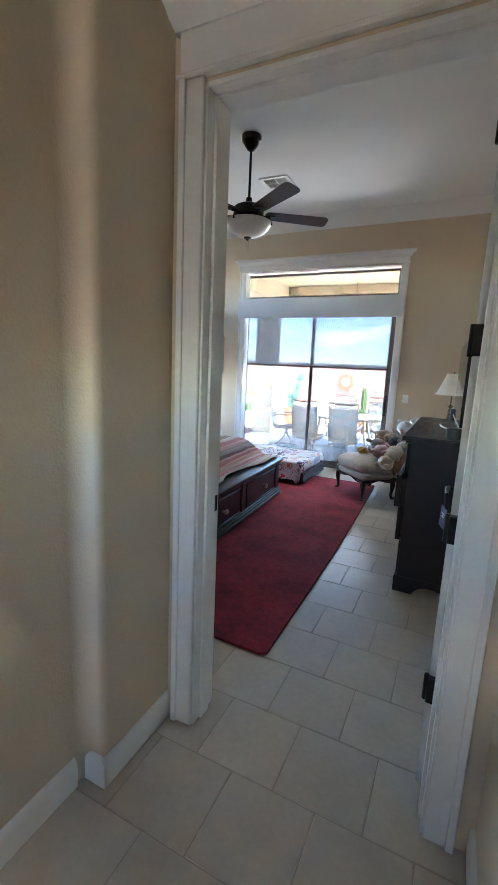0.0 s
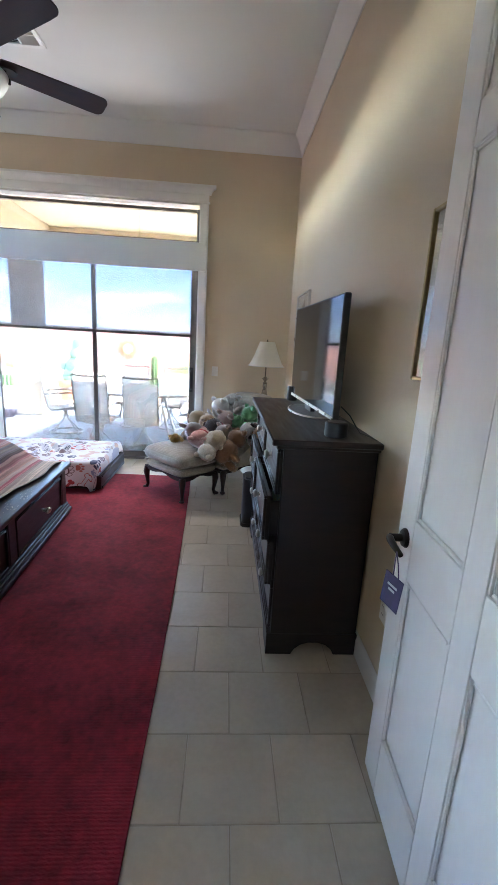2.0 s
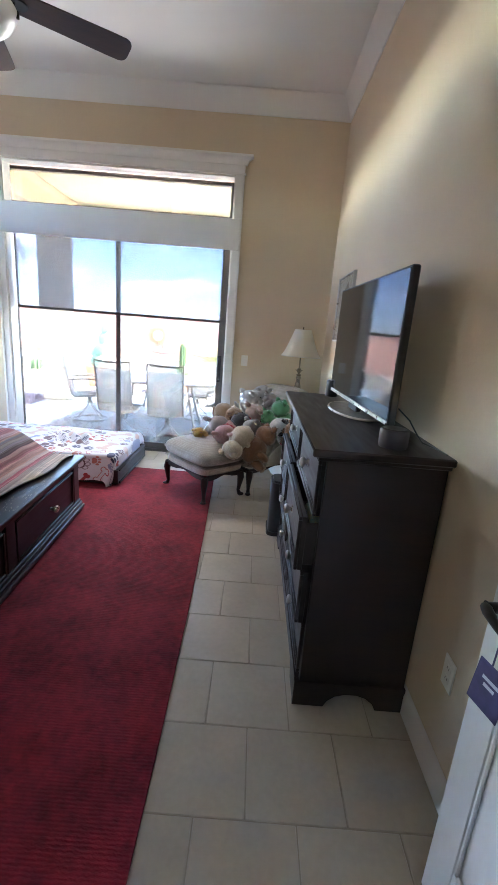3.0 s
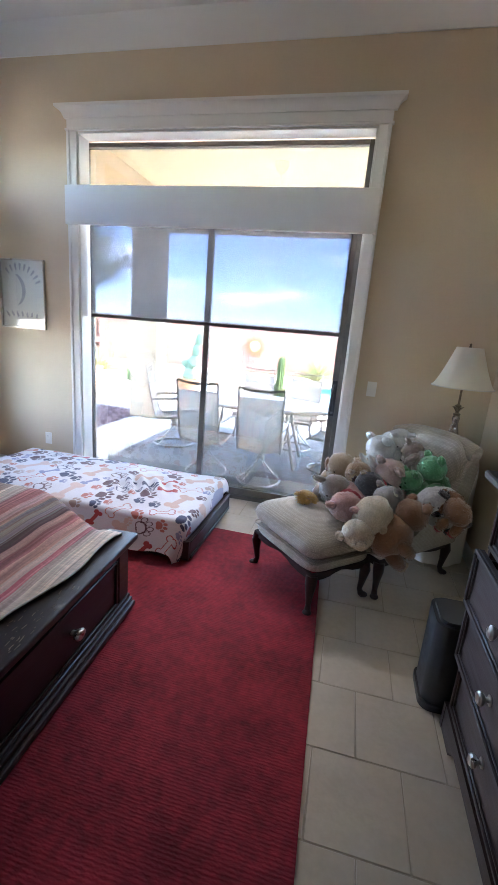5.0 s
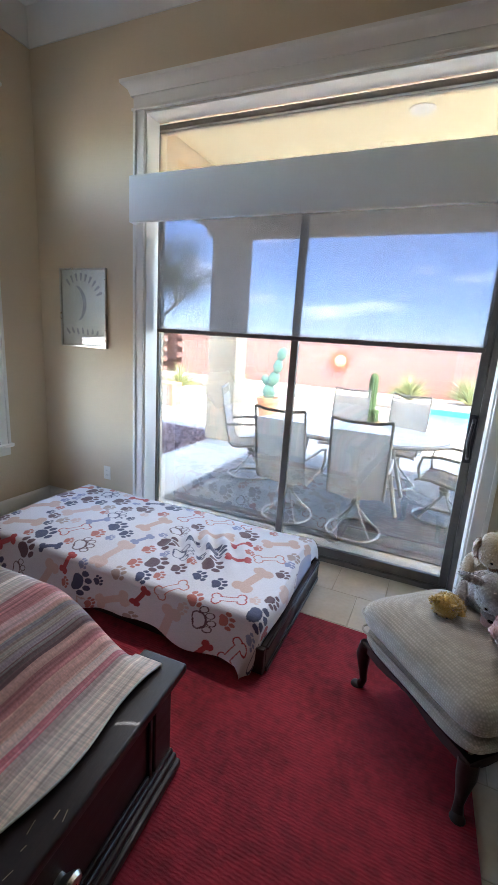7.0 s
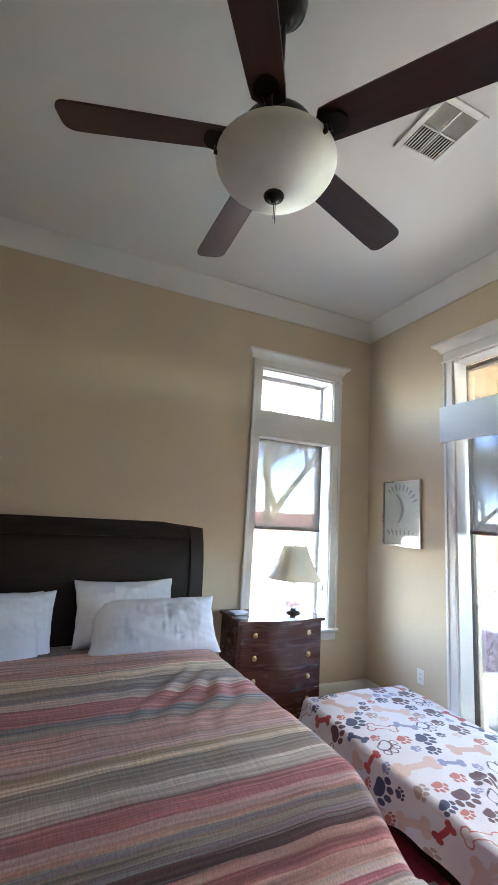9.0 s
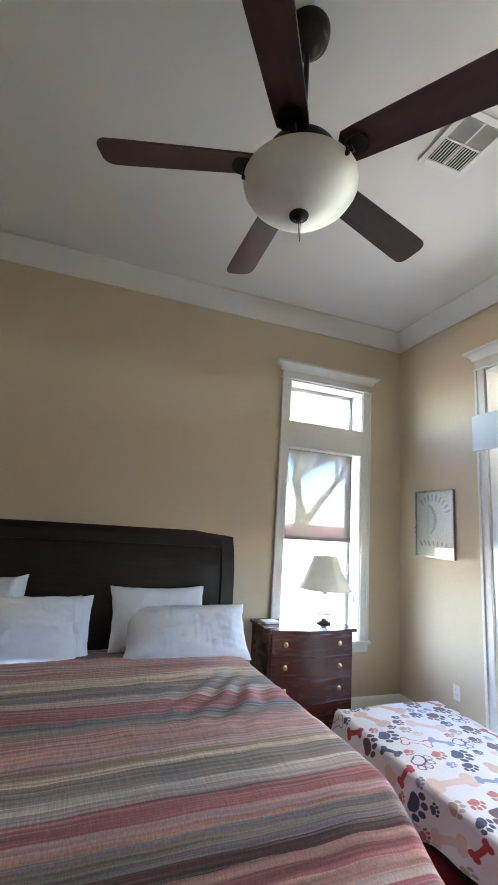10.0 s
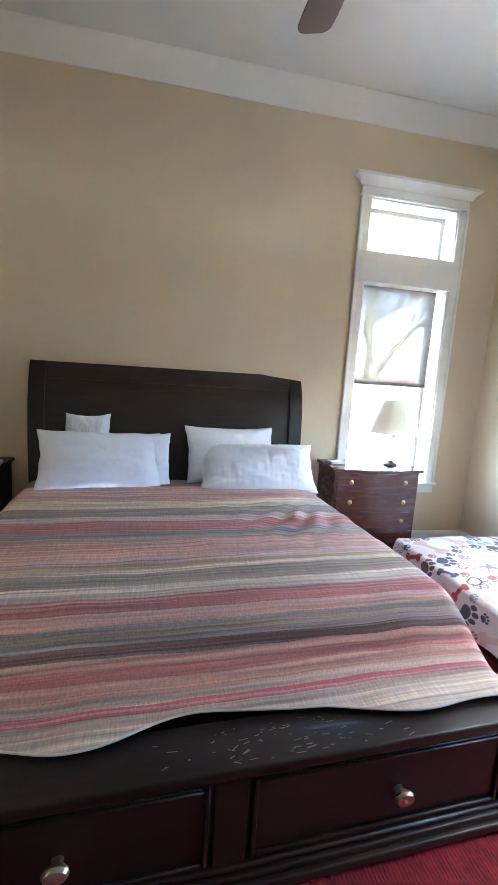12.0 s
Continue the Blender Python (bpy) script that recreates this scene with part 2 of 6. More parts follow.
CRYST = glass_mat("cut_crystal", (0.60, 0.62, 0.64), 0.25)


def lampshade_mat():
    """Cloth that lets some light through."""
    m = mat("lampshade_cloth", (0.80, 0.77, 0.68), (0.76, 0.73, 0.64), 0.85, scale=8, bump=0.0006, bscale=150)
    n, l, p = m.node_tree.nodes, m.node_tree.links, m.node_tree.nodes["Principled BSDF"]
    tl = n.new("ShaderNodeBsdfTranslucent")
    tl.inputs["Color"].default_value = (0.92, 0.89, 0.79, 1)
    mx = n.new("ShaderNodeMixShader")
    mx.inputs["Fac"].default_value = 0.42
    l.new(p.outputs["BSDF"], mx.inputs[1])
    l.new(tl.outputs["BSDF"], mx.inputs[2])
    l.new(mx.outputs["Shader"], n["Material Output"].inputs["Surface"])
    return m


def dotted(m, scale, depth):
    """Chenille weave: rows of small raised dots, a little paler than the ground."""
    n, l, p = m.node_tree.nodes, m.node_tree.links, m.node_tree.nodes["Principled BSDF"]
    co = n.new("ShaderNodeTexCoord")
    vo = n.new("ShaderNodeTexVoronoi")
    vo.inputs["Scale"].default_value, vo.inputs["Randomness"].default_value = scale, 0.25
    l.new(co.outputs["Object"], vo.inputs["Vector"])
    v = n.new("ShaderNodeMapRange")
    v.inputs["From Min"].default_value, v.inputs["From Max"].default_value = 0.15, 0.6
    v.inputs["To Min"].default_value, v.inputs["To Max"].default_value = 1.15, 0.78
    l.new(vo.outputs["Distance"], v.inputs["Value"])
    hs = n.new("ShaderNodeHueSaturation")
    l.new(v.outputs["Result"], hs.inputs["Value"])
    l.new(p.inputs["Base Color"].links[0].from_socket, hs.inputs["Color"])
    l.new(hs.outputs["Color"], p.inputs["Base Color"])
    b = n.new("ShaderNodeBump")
    b.inputs["Distance"].default_value = depth
    l.new(v.outputs["Result"], b.inputs["Height"])
    l.new(b.outputs["Normal"], p.inputs["Normal"])


dotted(UPH, 105, 0.003)


SHADEC = lampshade_mat()


def rug_mat():
    """Ribbed wool pile: regular cross ribs, brushed lighter and darker patches, valley shade in the colour."""
    m = mat("crimson_rug", (0.34, 0.014, 0.030), (0.13, 0.005, 0.011), 0.95, scale=3.6, bscale=30, fine=0.46)
    n, l, p = m.node_tree.nodes, m.node_tree.links, m.node_tree.nodes["Principled BSDF"]
    co = n.new("ShaderNodeTexCoord")
    rib = n.new("ShaderNodeTexWave")
    rib.bands_direction = "Y"
    rib.inputs["Scale"].default_value = 25.0
    rib.inputs["Distortion"].default_value = 2.6
    rib.inputs["Detail"].default_value, rib.inputs["Detail Scale"].default_value = 3, 3.0
    l.new(co.outputs["Object"], rib.inputs["Vector"])
    mp = n.new("ShaderNodeMapping")
    mp.inputs["Scale"].default_value = (38, 95, 1)
    tuft = n.new("ShaderNodeTexNoise")
    tuft.inputs["Scale"].default_value, tuft.inputs["Detail"].default_value = 1, 2
    l.new(co.outputs["Object"], mp.inputs["Vector"])
    l.new(mp.outputs["Vector"], tuft.inputs["Vector"])
    h = n.new("ShaderNodeMix")
    h.inputs["Factor"].default_value = 0.76
    l.new(rib.outputs["Fac"], h.inputs["A"])
    l.new(tuft.outputs["Fac"], h.inputs["B"])
    # shade in the valleys between ribs and tufts is put into the colour
    v = n.new("ShaderNodeMapRange")
    v.inputs["From Min"].default_value, v.inputs["From Max"].default_value = 0.2, 0.8
    v.inputs["To Min"].default_value, v.inputs["To Max"].default_value = 0.86, 1.12
    l.new(h.outputs["Result"], v.inputs["Value"])
    hs = n.new("ShaderNodeHueSaturation")
    l.new(v.outputs["Result"], hs.inputs["Value"])
    l.new(p.inputs["Base Color"].links[0].from_socket, hs.inputs["Color"])
    l.new(hs.outputs["Color"], p.inputs["Base Color"])
    b = n.new("ShaderNodeBump")
    b.inputs["Distance"].default_value = 0.0030
    l.new(h.outputs["Result"], b.inputs["Height"])
    l.new(b.outputs["Normal"], p.inputs["Normal"])
    return m


RUG = rug_mat()


def stripe_mat():
    """Woven striped bedspread: bands along the bed's length, thin threads within them."""
    m, n, l, p = nodes_of("striped_bedspread")
    co = n.new("ShaderNodeTexCoord")
    sep = n.new("ShaderNodeSeparateXYZ")
    l.new(co.outputs["Object"], sep.inputs["Vector"])
    no = n.new("ShaderNodeTexNoise")
    no.inputs["Scale"].default_value = 3
    l.new(co.outputs["Object"], no.inputs["Vector"])
    md = n.new("ShaderNodeMath")
    md.operation = "MULTIPLY_ADD"
    md.inputs[1].default_value = 0.02
    l.new(no.outputs["Fac"], md.inputs[0])
    l.new(sep.outputs["X"], md.inputs[2])
    mr = n.new("ShaderNodeMapRange")
    mr.inputs["From Min"].default_value, mr.inputs["From Max"].default_value = 0.33, 2.33
    l.new(md.outputs["Value"], mr.inputs["Value"])
    rp = n.new("ShaderNodeValToRGB")
    rp.color_ramp.interpolation = "CONSTANT"
    K = {"p": (0.64, 0.33, 0.26), "r": (0.48, 0.15, 0.145), "g": (0.29, 0.24, 0.185), "s": (0.56, 0.43, 0.37), "c": (0.72, 0.58, 0.42),
         "d": (0.09, 0.065, 0.06), "t": (0.50, 0.35, 0.21), "m": (0.62, 0.37, 0.34), "w": (0.80, 0.67, 0.56), "b": (0.22, 0.205, 0.215), "k": (0.50, 0.14, 0.17)}
    bands = "0.00d 0.03p 0.08m 0.14p 0.20c 0.275g 0.325b 0.348s 0.388r 0.467b 0.495g 0.52p 0.617m 0.648t 0.668c 0.690g 0.743w 0.768s 0.79r 0.832m 0.846p 0.853b 0.862g 0.872b 0.880d 0.898p 0.907r 0.922p 0.945s 0.955k 0.966s 0.984w"
    els = rp.color_ramp.elements
    for i, b in enumerate(bands.split()):
        e = els[i] if i < 2 else els.new(1)
        e.position = float(b[:-1])
        e.color = (*K[b[-1]], 1)
    l.new(mr.outputs["Result"], rp.inputs["Fac"])
    mp = n.new("ShaderNodeMapping")
    mp.inputs["Scale"].default_value = (70, 1.2, 1.2)
    l.new(co.outputs["Object"], mp.inputs["Vector"])
    th = n.new("ShaderNodeTexNoise")
    th.inputs["Scale"].default_value, th.inputs["Detail"].default_value = 1, 2
    l.new(mp.outputs["Vector"], th.inputs["Vector"])
    mp2 = n.new("ShaderNodeMapping")
    mp2.inputs["Scale"].default_value = (14, 190, 190)
    l.new(co.outputs["Object"], mp2.inputs["Vector"])
    weft = n.new("ShaderNodeTexNoise")
    weft.inputs["Scale"].default_value = 1
    l.new(mp2.outputs["Vector"], weft.inputs["Vector"])
    v = n.new("ShaderNodeMapRange")
    v.inputs["From Min"].default_value, v.inputs["From Max"].default_value = 0.3, 0.7
    v.inputs["To Min"].default_value, v.inputs["To Max"].default_value = 0.58, 1.36
    l.new(th.outputs["Fac"], v.inputs["Value"])
    v2 = n.new("ShaderNodeMapRange")
    v2.inputs["From Min"].default_value, v2.inputs["From Max"].default_value = 0.3, 0.7
    v2.inputs["To Min"].default_value, v2.inputs["To Max"].default_value = 0.82, 1.15
    l.new(weft.outputs["Fac"], v2.inputs["Value"])
    mu = n.new("ShaderNodeMath")
    mu.operation = "MULTIPLY"
    l.new(v.outputs["Result"], mu.inputs[0])
    l.new(v2.outputs["Result"], mu.inputs[1])
    hs = n.new("ShaderNodeHueSaturation")
    l.new(mu.outputs["Value"], hs.inputs["Value"])
    mp3 = n.new("ShaderNodeMapping")
    mp3.inputs["Scale"].default_value = (74, 0.25, 0.25)
    mp3.inputs["Location"].default_value = (3.3, 0, 0)
    l.new(co.outputs["Object"], mp3.inputs["Vector"])
    ln = n.new("ShaderNodeTexNoise")
    ln.inputs["Scale"].default_value, ln.inputs["Detail"].default_value = 1, 1
    l.new(mp3.outputs["Vector"], ln.inputs["Vector"])
    rp2 = n.new("ShaderNodeValToRGB")
    rp2.color_ramp.interpolation = "CONSTANT"
    e2 = rp2.color_ramp.elements
    for i, (q, c) in enumerate(((0.0, "d"), (0.36, "g"), (0.42, "m"), (0.48, "p"), (0.54, "r"), (0.59, "w"), (0.64, "c"))):
        e = e2[i] if i < 2 else e2.new(1)
        e.position, e.color = q, (*K[c], 1)
    l.new(ln.outputs["Fac"], rp2.inputs["Fac"])
    bl_ = n.new("ShaderNodeMix")
    bl_.data_type = "RGBA"
    bl_.inputs["Factor"].default_value = 0.22
    l.new(rp.outputs["Color"], bl_.inputs["A"])
    l.new(rp2.outputs["Color"], bl_.inputs["B"])
    l.new(bl_.outputs["Result"], hs.inputs["Color"])
    l.new(hs.outputs["Color"], p.inputs["Base Color"])
    p.inputs["Roughness"].default_value = 0.95
    p.inputs["Sheen Weight"].default_value = 0.1
    b = n.new("ShaderNodeBump")
    b.inputs["Distance"].default_value = 0.002
    l.new(th.outputs["Fac"], b.inputs["Height"])
    l.new(b.outputs["Normal"], p.inputs["Normal"])
    return m


STRIPE = stripe_mat()


def print_mat():
    """Fleece with a dyed print that is held in the mesh's colours."""
    m, n, l, p = nodes_of("printed_fleece")
    at = n.new("ShaderNodeAttribute")
    at.attribute_name = "dye"
    no = n.new("ShaderNodeTexNoise")
    no.inputs["Scale"].default_value = 180
    v = n.new("ShaderNodeMapRange")
    v.inputs["To Min"].default_value, v.inputs["To Max"].default_value = 0.86, 1.14
    l.new(no.outputs["Fac"], v.inputs["Value"])
    hs = n.new("ShaderNodeHueSaturation")
    l.new(v.outputs["Result"], hs.inputs["Value"])
    l.new(at.outputs["Color"], hs.inputs["Color"])
    l.new(hs.outputs["Color"], p.inputs["Base Color"])
    p.inputs["Roughness"].default_value = 0.95
    p.inputs["Sheen Weight"].default_value = 0.3
    b = n.new("ShaderNodeBump")
    b.inputs["Distance"].default_value = 0.002
    l.new(no.outputs["Fac"], b.inputs["Height"])
    l.new(b.outputs["Normal"], p.inputs["Normal"])
    return m


FLEECE = print_mat()


def patio_rug_mat():
    m, n, l, p = nodes_of("woven_outdoor_rug")
    co = n.new("ShaderNodeTexCoord")
    vo = n.new("ShaderNodeTexVoronoi")
    vo.inputs["Scale"].default_value = 5
    vo.feature = "DISTANCE_TO_EDGE"
    wv = n.new("ShaderNodeTexWave")
    wv.wave_type = "RINGS"
    wv.inputs["Scale"].default_value, wv.inputs["Distortion"].default_value = 5, 9
    l.new(co.outputs["Object"], vo.inputs["Vector"])
    l.new(co.outputs["Object"], wv.inputs["Vector"])
    mu = n.new("ShaderNodeMath")
    mu.operation = "MULTIPLY"
    l.new(vo.outputs["Distance"], mu.inputs[0])
    l.new(wv.outputs["Fac"], mu.inputs[1])
    r = n.new("ShaderNodeValToRGB")
    r.color_ramp.elements[0].position, r.color_ramp.elements[0].color = 0.03, (0.115, 0.11, 0.105, 1)
    r.color_ramp.elements[1].position, r.color_ramp.elements[1].color = 0.10, (0.29, 0.275, 0.25, 1)
    l.new(mu.outputs["Value"], r.inputs["Fac"])
    l.new(r.outputs["Color"], p.inputs["Base Color"])
    p.inputs["Roughness"].default_value = 0.95
    return m


PRUG = patio_rug_mat()


def fur(name, c1, c2=None):
    return mat(name, c1, c2 or tuple(v * 0.7 for v in c1), 0.95, scale=22, bump=0.006, bscale=120, sheen=0.5, fine=0.6)


F_WHITE, F_GREY, F_PINK = fur("white_plush", (0.62, 0.60, 0.57)), fur("grey_plush", (0.33, 0.28, 0.25)), fur("pink_plush", (0.60, 0.33, 0.30))
F_BROWN, F_TAN, F_BLACK = fur("brown_plush", (0.26, 0.12, 0.05)), fur("tan_plush", (0.46, 0.33, 0.20)), fur("black_plush", (0.015, 0.013, 0.015), (0.03, 0.026, 0.03))
F_GREEN, F_CREAM, F_RED = fur("green_plush", (0.13, 0.38, 0.17)), fur("cream_plush", (0.66, 0.53, 0.38)), fur("red_plush", (0.42, 0.05, 0.07))
F_DUSTY = fur("dusty_pink_plush", (0.48, 0.33, 0.28))
F_GOLD, F_PURP = fur("gold_plush", (0.55, 0.33, 0.07)), fur("purple_plush", (0.20, 0.07, 0.28))
F_DARK, F_SPOT = fur("dark_brown_plush", (0.075, 0.035, 0.025)), fur("giraffe_plush", (0.55, 0.42, 0.26), (0.22, 0.10, 0.05))
EYE_B = mat("black_bead", (0.01, 0.01, 0.01), (0.012, 0.012, 0.012), 0.1, scale=5)

# ---- mesh tools ----


class Shape:
    """A growing mesh: vertices, faces and a material slot for each face."""

    def __init__(self):
        self.v, self.f, self.s = [], [], []

    def add(self, vs, fs, m=None, slot=0):
        o = len(self.v)
        self.v += [tuple(m @ Vector(p)) for p in vs] if m else [tuple(p) for p in vs]
        self.f += [tuple(i + o for i in q) for q in fs]
        self.s += [slot] * len(fs)
        return self

    def box(self, x0, x1, y0, y1, z0, z1, b=0.004, m=None, slot=0):
        x0, x1, y0, y1, z0, z1 = min(x0, x1), max(x0, x1), min(y0, y1), max(y0, y1), min(z0, z1), max(z0, z1)
        b = min(b, 0.45 * min(x1 - x0, y1 - y0, z1 - z0))
        if b <= 0:
            vs = [(x, y, z) for x in (x0, x1) for y in (y0, y1) for z in (z0, z1)]
            return self.add(vs, [(0, 1, 3, 2), (4, 6, 7, 5), (0, 4, 5, 1), (2, 3, 7, 6), (0, 2, 6, 4), (1, 5, 7, 3)], m, slot)
        bm = bmesh.new()
        bmesh.ops.create_cube(bm, size=1, matrix=Matrix.LocRotScale(((x0 + x1) / 2, (y0 + y1) / 2, (z0 + z1) / 2), None, (x1 - x0, y1 - y0, z1 - z0)))
        bmesh.ops.bevel(bm, geom=bm.edges[:], offset=b, segments=1 if b < 0.008 else 3, affect="EDGES", profile=0.5)
        bm.verts.index_update()
        self.add([v.co for v in bm.verts], [[v.index for v in f.verts] for f in bm.faces], m, slot)
        bm.free()
        return self

    def lathe(self, prof, n=24, m=None, slot=0, a0=0.0, a1=360.0):
        """prof: (radius, z) from bottom to top, turned about z."""
        full = abs(a1 - a0) >= 360
        k = n if full else n + 1
        vs = [(r * math.cos(a), r * math.sin(a), z) for r, z in prof for a in [radians(a0 + (a1 - a0) * i / n) for i in range(k)]]
        fs = [(j * k + i, j * k + (i + 1) % k, (j + 1) * k + (i + 1) % k, (j + 1) * k + i) for j in range(len(prof) - 1) for i in range(n)]
        if full and prof[0][0] > 1e-5:
            fs.append(tuple(range(k))[::-1])
        if full and prof[-1][0] > 1e-5:
            fs.append(tuple((len(prof) - 1) * k + i for i in range(k)))
        return self.add(vs, fs, m, slot)

    def tube(self, path, r, n=8, m=None, slot=0, closed=False, flat=1.0):
        """A round bar along a path; r may be one radius or one for each point."""
        P = [Vector(p) for p in path]
        R = r if isinstance(r, (list, tuple)) else [r] * len(P)
        vs, fs = [], []
        up = Vector((0, 0, 1))
        last = None
        for i, p in enumerate(P):
            a = P[(i - 1) % len(P)] if closed or i else P[0]
            c = P[(i + 1) % len(P)] if closed or i < len(P) - 1 else P[-1]
            d = (c - a).normalized()
            side = d.cross(last if last else (up if abs(d.z) < 0.9 else Vector((1, 0, 0)))).normalized()
            nrm = side.cross(d).normalized()
            last = nrm
            vs += [p + R[i] * (math.cos(t) * side + flat * math.sin(t) * nrm) for t in [2 * math.pi * j / n for j in range(n)]]
        L = len(P)
        for i in range(L if closed else L - 1):
            for j in range(n):
                fs.append((i * n + j, i * n + (j + 1) % n, ((i + 1) % L) * n + (j + 1) % n, ((i + 1) % L) * n + j))
        if not closed:
            fs += [tuple(range(n))[::-1], tuple((L - 1) * n + j for j in range(n))]
        return self.add(vs, fs, m, slot)

    def ball(self, c, r, n=14, m=None, slot=0, rough=0.0):
        """An ellipsoid, its radii r; rough: how lumpy."""
        rx, ry, rz = r if isinstance(r, (list, tuple)) else (r, r, r)
        vs, fs = [], []
        k = n // 2
        for j in range(k + 1):
            for i in range(n):
                a, b = 2 * math.pi * i / n, math.pi * j / k - math.pi / 2
                d = Vector((math.cos(a) * math.cos(b), math.sin(a) * math.cos(b), math.sin(b)))
                q = 1 + (rough * noise.noise(d * 2.3 + Vector(c) * 9) if rough else 0)
                vs.append((c[0] + rx * d.x * q, c[1] + ry * d.y * q, c[2] + rz * d.z * q))
        fs = [(j * n + i, j * n + (i + 1) % n, (j + 1) * n + (i + 1) % n, (j + 1) * n + i) for j in range(k) for i in range(n)]
        return self.add(vs, fs, m, slot)

    def prism(self, poly, z0, z1, m=None, slot=0):
        """A flat outline (x, y), counter-clockwise, given thickness along z."""
        n = len(poly)
        vs = [(x, y, z) for z in (z0, z1) for x, y in poly]
        fs = [tuple(range(n))[::-1], tuple(range(n, 2 * n))] + [(i, (i + 1) % n, n + (i + 1) % n, n + i) for i in range(n)]
        return self.add(vs, fs, m, slot)

    def sheet(self, fn, nu, nv, slot=0, thick=0.0, m=None):
        """A surface fn(u, v) over 0..1; thick: a second layer below, closed round the edge."""
        vs = [Vector(fn(i / nu, j / nv)) for j in range(nv + 1) for i in range(nu + 1)]
        k = nu + 1
        fs = [(j * k + i, j * k + i + 1, (j + 1) * k + i + 1, (j + 1) * k + i) for j in range(nv) for i in range(nu)]
        if thick:
            N = len(vs)
            nr = [Vector() for _ in vs]
            for q in fs:
                w = (vs[q[2]] - vs[q[0]]).cross(vs[q[3]] - vs[q[1]])
                for i in q:
                    nr[i] += w
            vs += [p - thick * w.normalized() for p, w in zip(vs, nr)]
            fs += [tuple(i + N for i in q[::-1]) for q in fs]
            rim = [i for i in range(k)] + [j * k + nu for j in range(1, nv + 1)] + [nv * k + i for i in range(nu - 1, -1, -1)] + [j * k for j in range(nv - 1, 0, -1)]
            fs += [(rim[(i + 1) % len(rim)], rim[i], rim[i] + N, rim[(i + 1) % len(rim)] + N) for i in range(len(rim))]
        return self.add(vs, fs, m, slot)

    def mesh(self, name, mats, angle=38):
        me = bpy.data.meshes.new(name)
        me.from_pydata(self.v, [], self.f)
        for x in mats if isinstance(mats, (list, tuple)) else [mats]:
            me.materials.append(x)
        me.polygons.foreach_set("material_index", self.s)
        me.polygons.foreach_set("use_smooth", [True] * len(self.f))
        me.set_sharp_from_angle(angle=radians(angle))
        me.update()
        return me


def part(name, shape, material, parent=None, label="", m=None):
    """One mesh object, under a thing or a part."""
    ob = new(name, shape.mesh(name, material) if isinstance(shape, Shape) else shape)
    if parent:
        ob.parent = parent
    if m:
        ob.matrix_basis = m
    return tagged(ob, label)


def thing(name, label, category, m=None, group="", kind=""):
    """A thing's base: an Empty that carries its parts."""
    ob = new(name)
    ob.empty_display_size = 0.1
    if m:
        ob.matrix_basis = m
    return tagged(ob, label, category, group, kind)


def solid(name, shape, material, label, category, m=None, group="", kind=""):
    """A thing that is one mesh."""
    return tagged(part(name, shape, material, None, "", m), label, category, group, kind)


def setting(name, shape, material, label, category=""):
    return tagged(part(name, shape, material), label, category or name.split("_")[0], "", "structure")


def at(x, y, z=0.0, rz=0.0, rx=0.0, ry=0.0):
    return pose(x, y, z, rx, ry, rz)


def arc(cx, cy, r, a0, a1, n=8):
    return [(cx + r * math.cos(radians(a0 + (a1 - a0) * i / n)), cy + r * math.sin(radians(a0 + (a1 - a0) * i / n))) for i in range(n + 1)]


def rounded(x0, x1, y0, y1, r, n=5):
    return arc(x1 - r, y0 + r, r, -90, 0, n) + arc(x1 - r, y1 - r, r, 0, 90, n) + arc(x0 + r, y1 - r, r, 90, 180, n) + arc(x0 + r, y0 + r, r, 180, 270, n)


def ease(a, b, x):
    t = max(0.0, min(1.0, (x - a) / (b - a)))
    return t * t * (3 - 2 * t)

# ---- the setting ----
XL, XR, YS, YN, ZC = -4.77, -0.235, 3.18, 8.05, 3.72   # bedroom faces
HY = 3.03                                              # hall face of the door wall
DX0, DX1, DZ = -1.33, -0.375, 2.46                      # doorway
SX0, SX1, SZ = -3.70, -1.32, 3.00                      # opening of the sliding door and its transom
WY0, WY1, WZ0, WZ1 = 6.76, 7.58, 0.60, 3.00            # side window
OUT = 8.40                                             # outer face of the window wall
PF = -0.10                                             # patio floor

SXF = SX0 - 0.075                                      # the frame stands behind the reveal on this side
w = Shape().box(XL - 0.3, SX0, YN, 8.19, -0.2, ZC + 0.2, 0).box(XL - 0.3, SXF, 8.19, OUT, -0.2, ZC + 0.2, 0).box(SXF, SX0, 8.19, OUT, SZ, ZC + 0.2, 0).box(SX1, 3.6, YN, OUT, -0.2, ZC + 0.2, 0).box(SX0, SX1, YN, OUT, SZ, ZC + 0.2, 0)
setting("wall_north", w, WALL, "beige painted wall with the sliding glass door", "wall")
w = Shape().box(XL - 0.3, XL, 2.9, WY0, -0.2, ZC + 0.2, 0).box(XL - 0.3, XL, WY1, YN, -0.2, ZC + 0.2, 0)
w.box(XL - 0.3, XL, WY0, WY1, -0.2, WZ0, 0).box(XL - 0.3, XL, WY0, WY1, WZ1, ZC + 0.2, 0)
setting("wall_west", w, WALL, "beige painted wall behind the big bed", "wall")
setting("wall_east", Shape().box(XR, XR + 0.15, 0.4, YN, -0.2, ZC + 0.2, 0), WALL, "beige painted wall beside the dresser", "wall")
w = Shape().box(XL, DX0, HY, YS, -0.2, ZC + 0.2, 0).box(DX1, XR, HY, YS, -0.2, ZC + 0.2, 0).box(DX0, DX1, HY, YS, DZ, ZC + 0.2, 0)
setting("wall_south", w, WALL, "beige painted wall with the bedroom doorway", "wall")
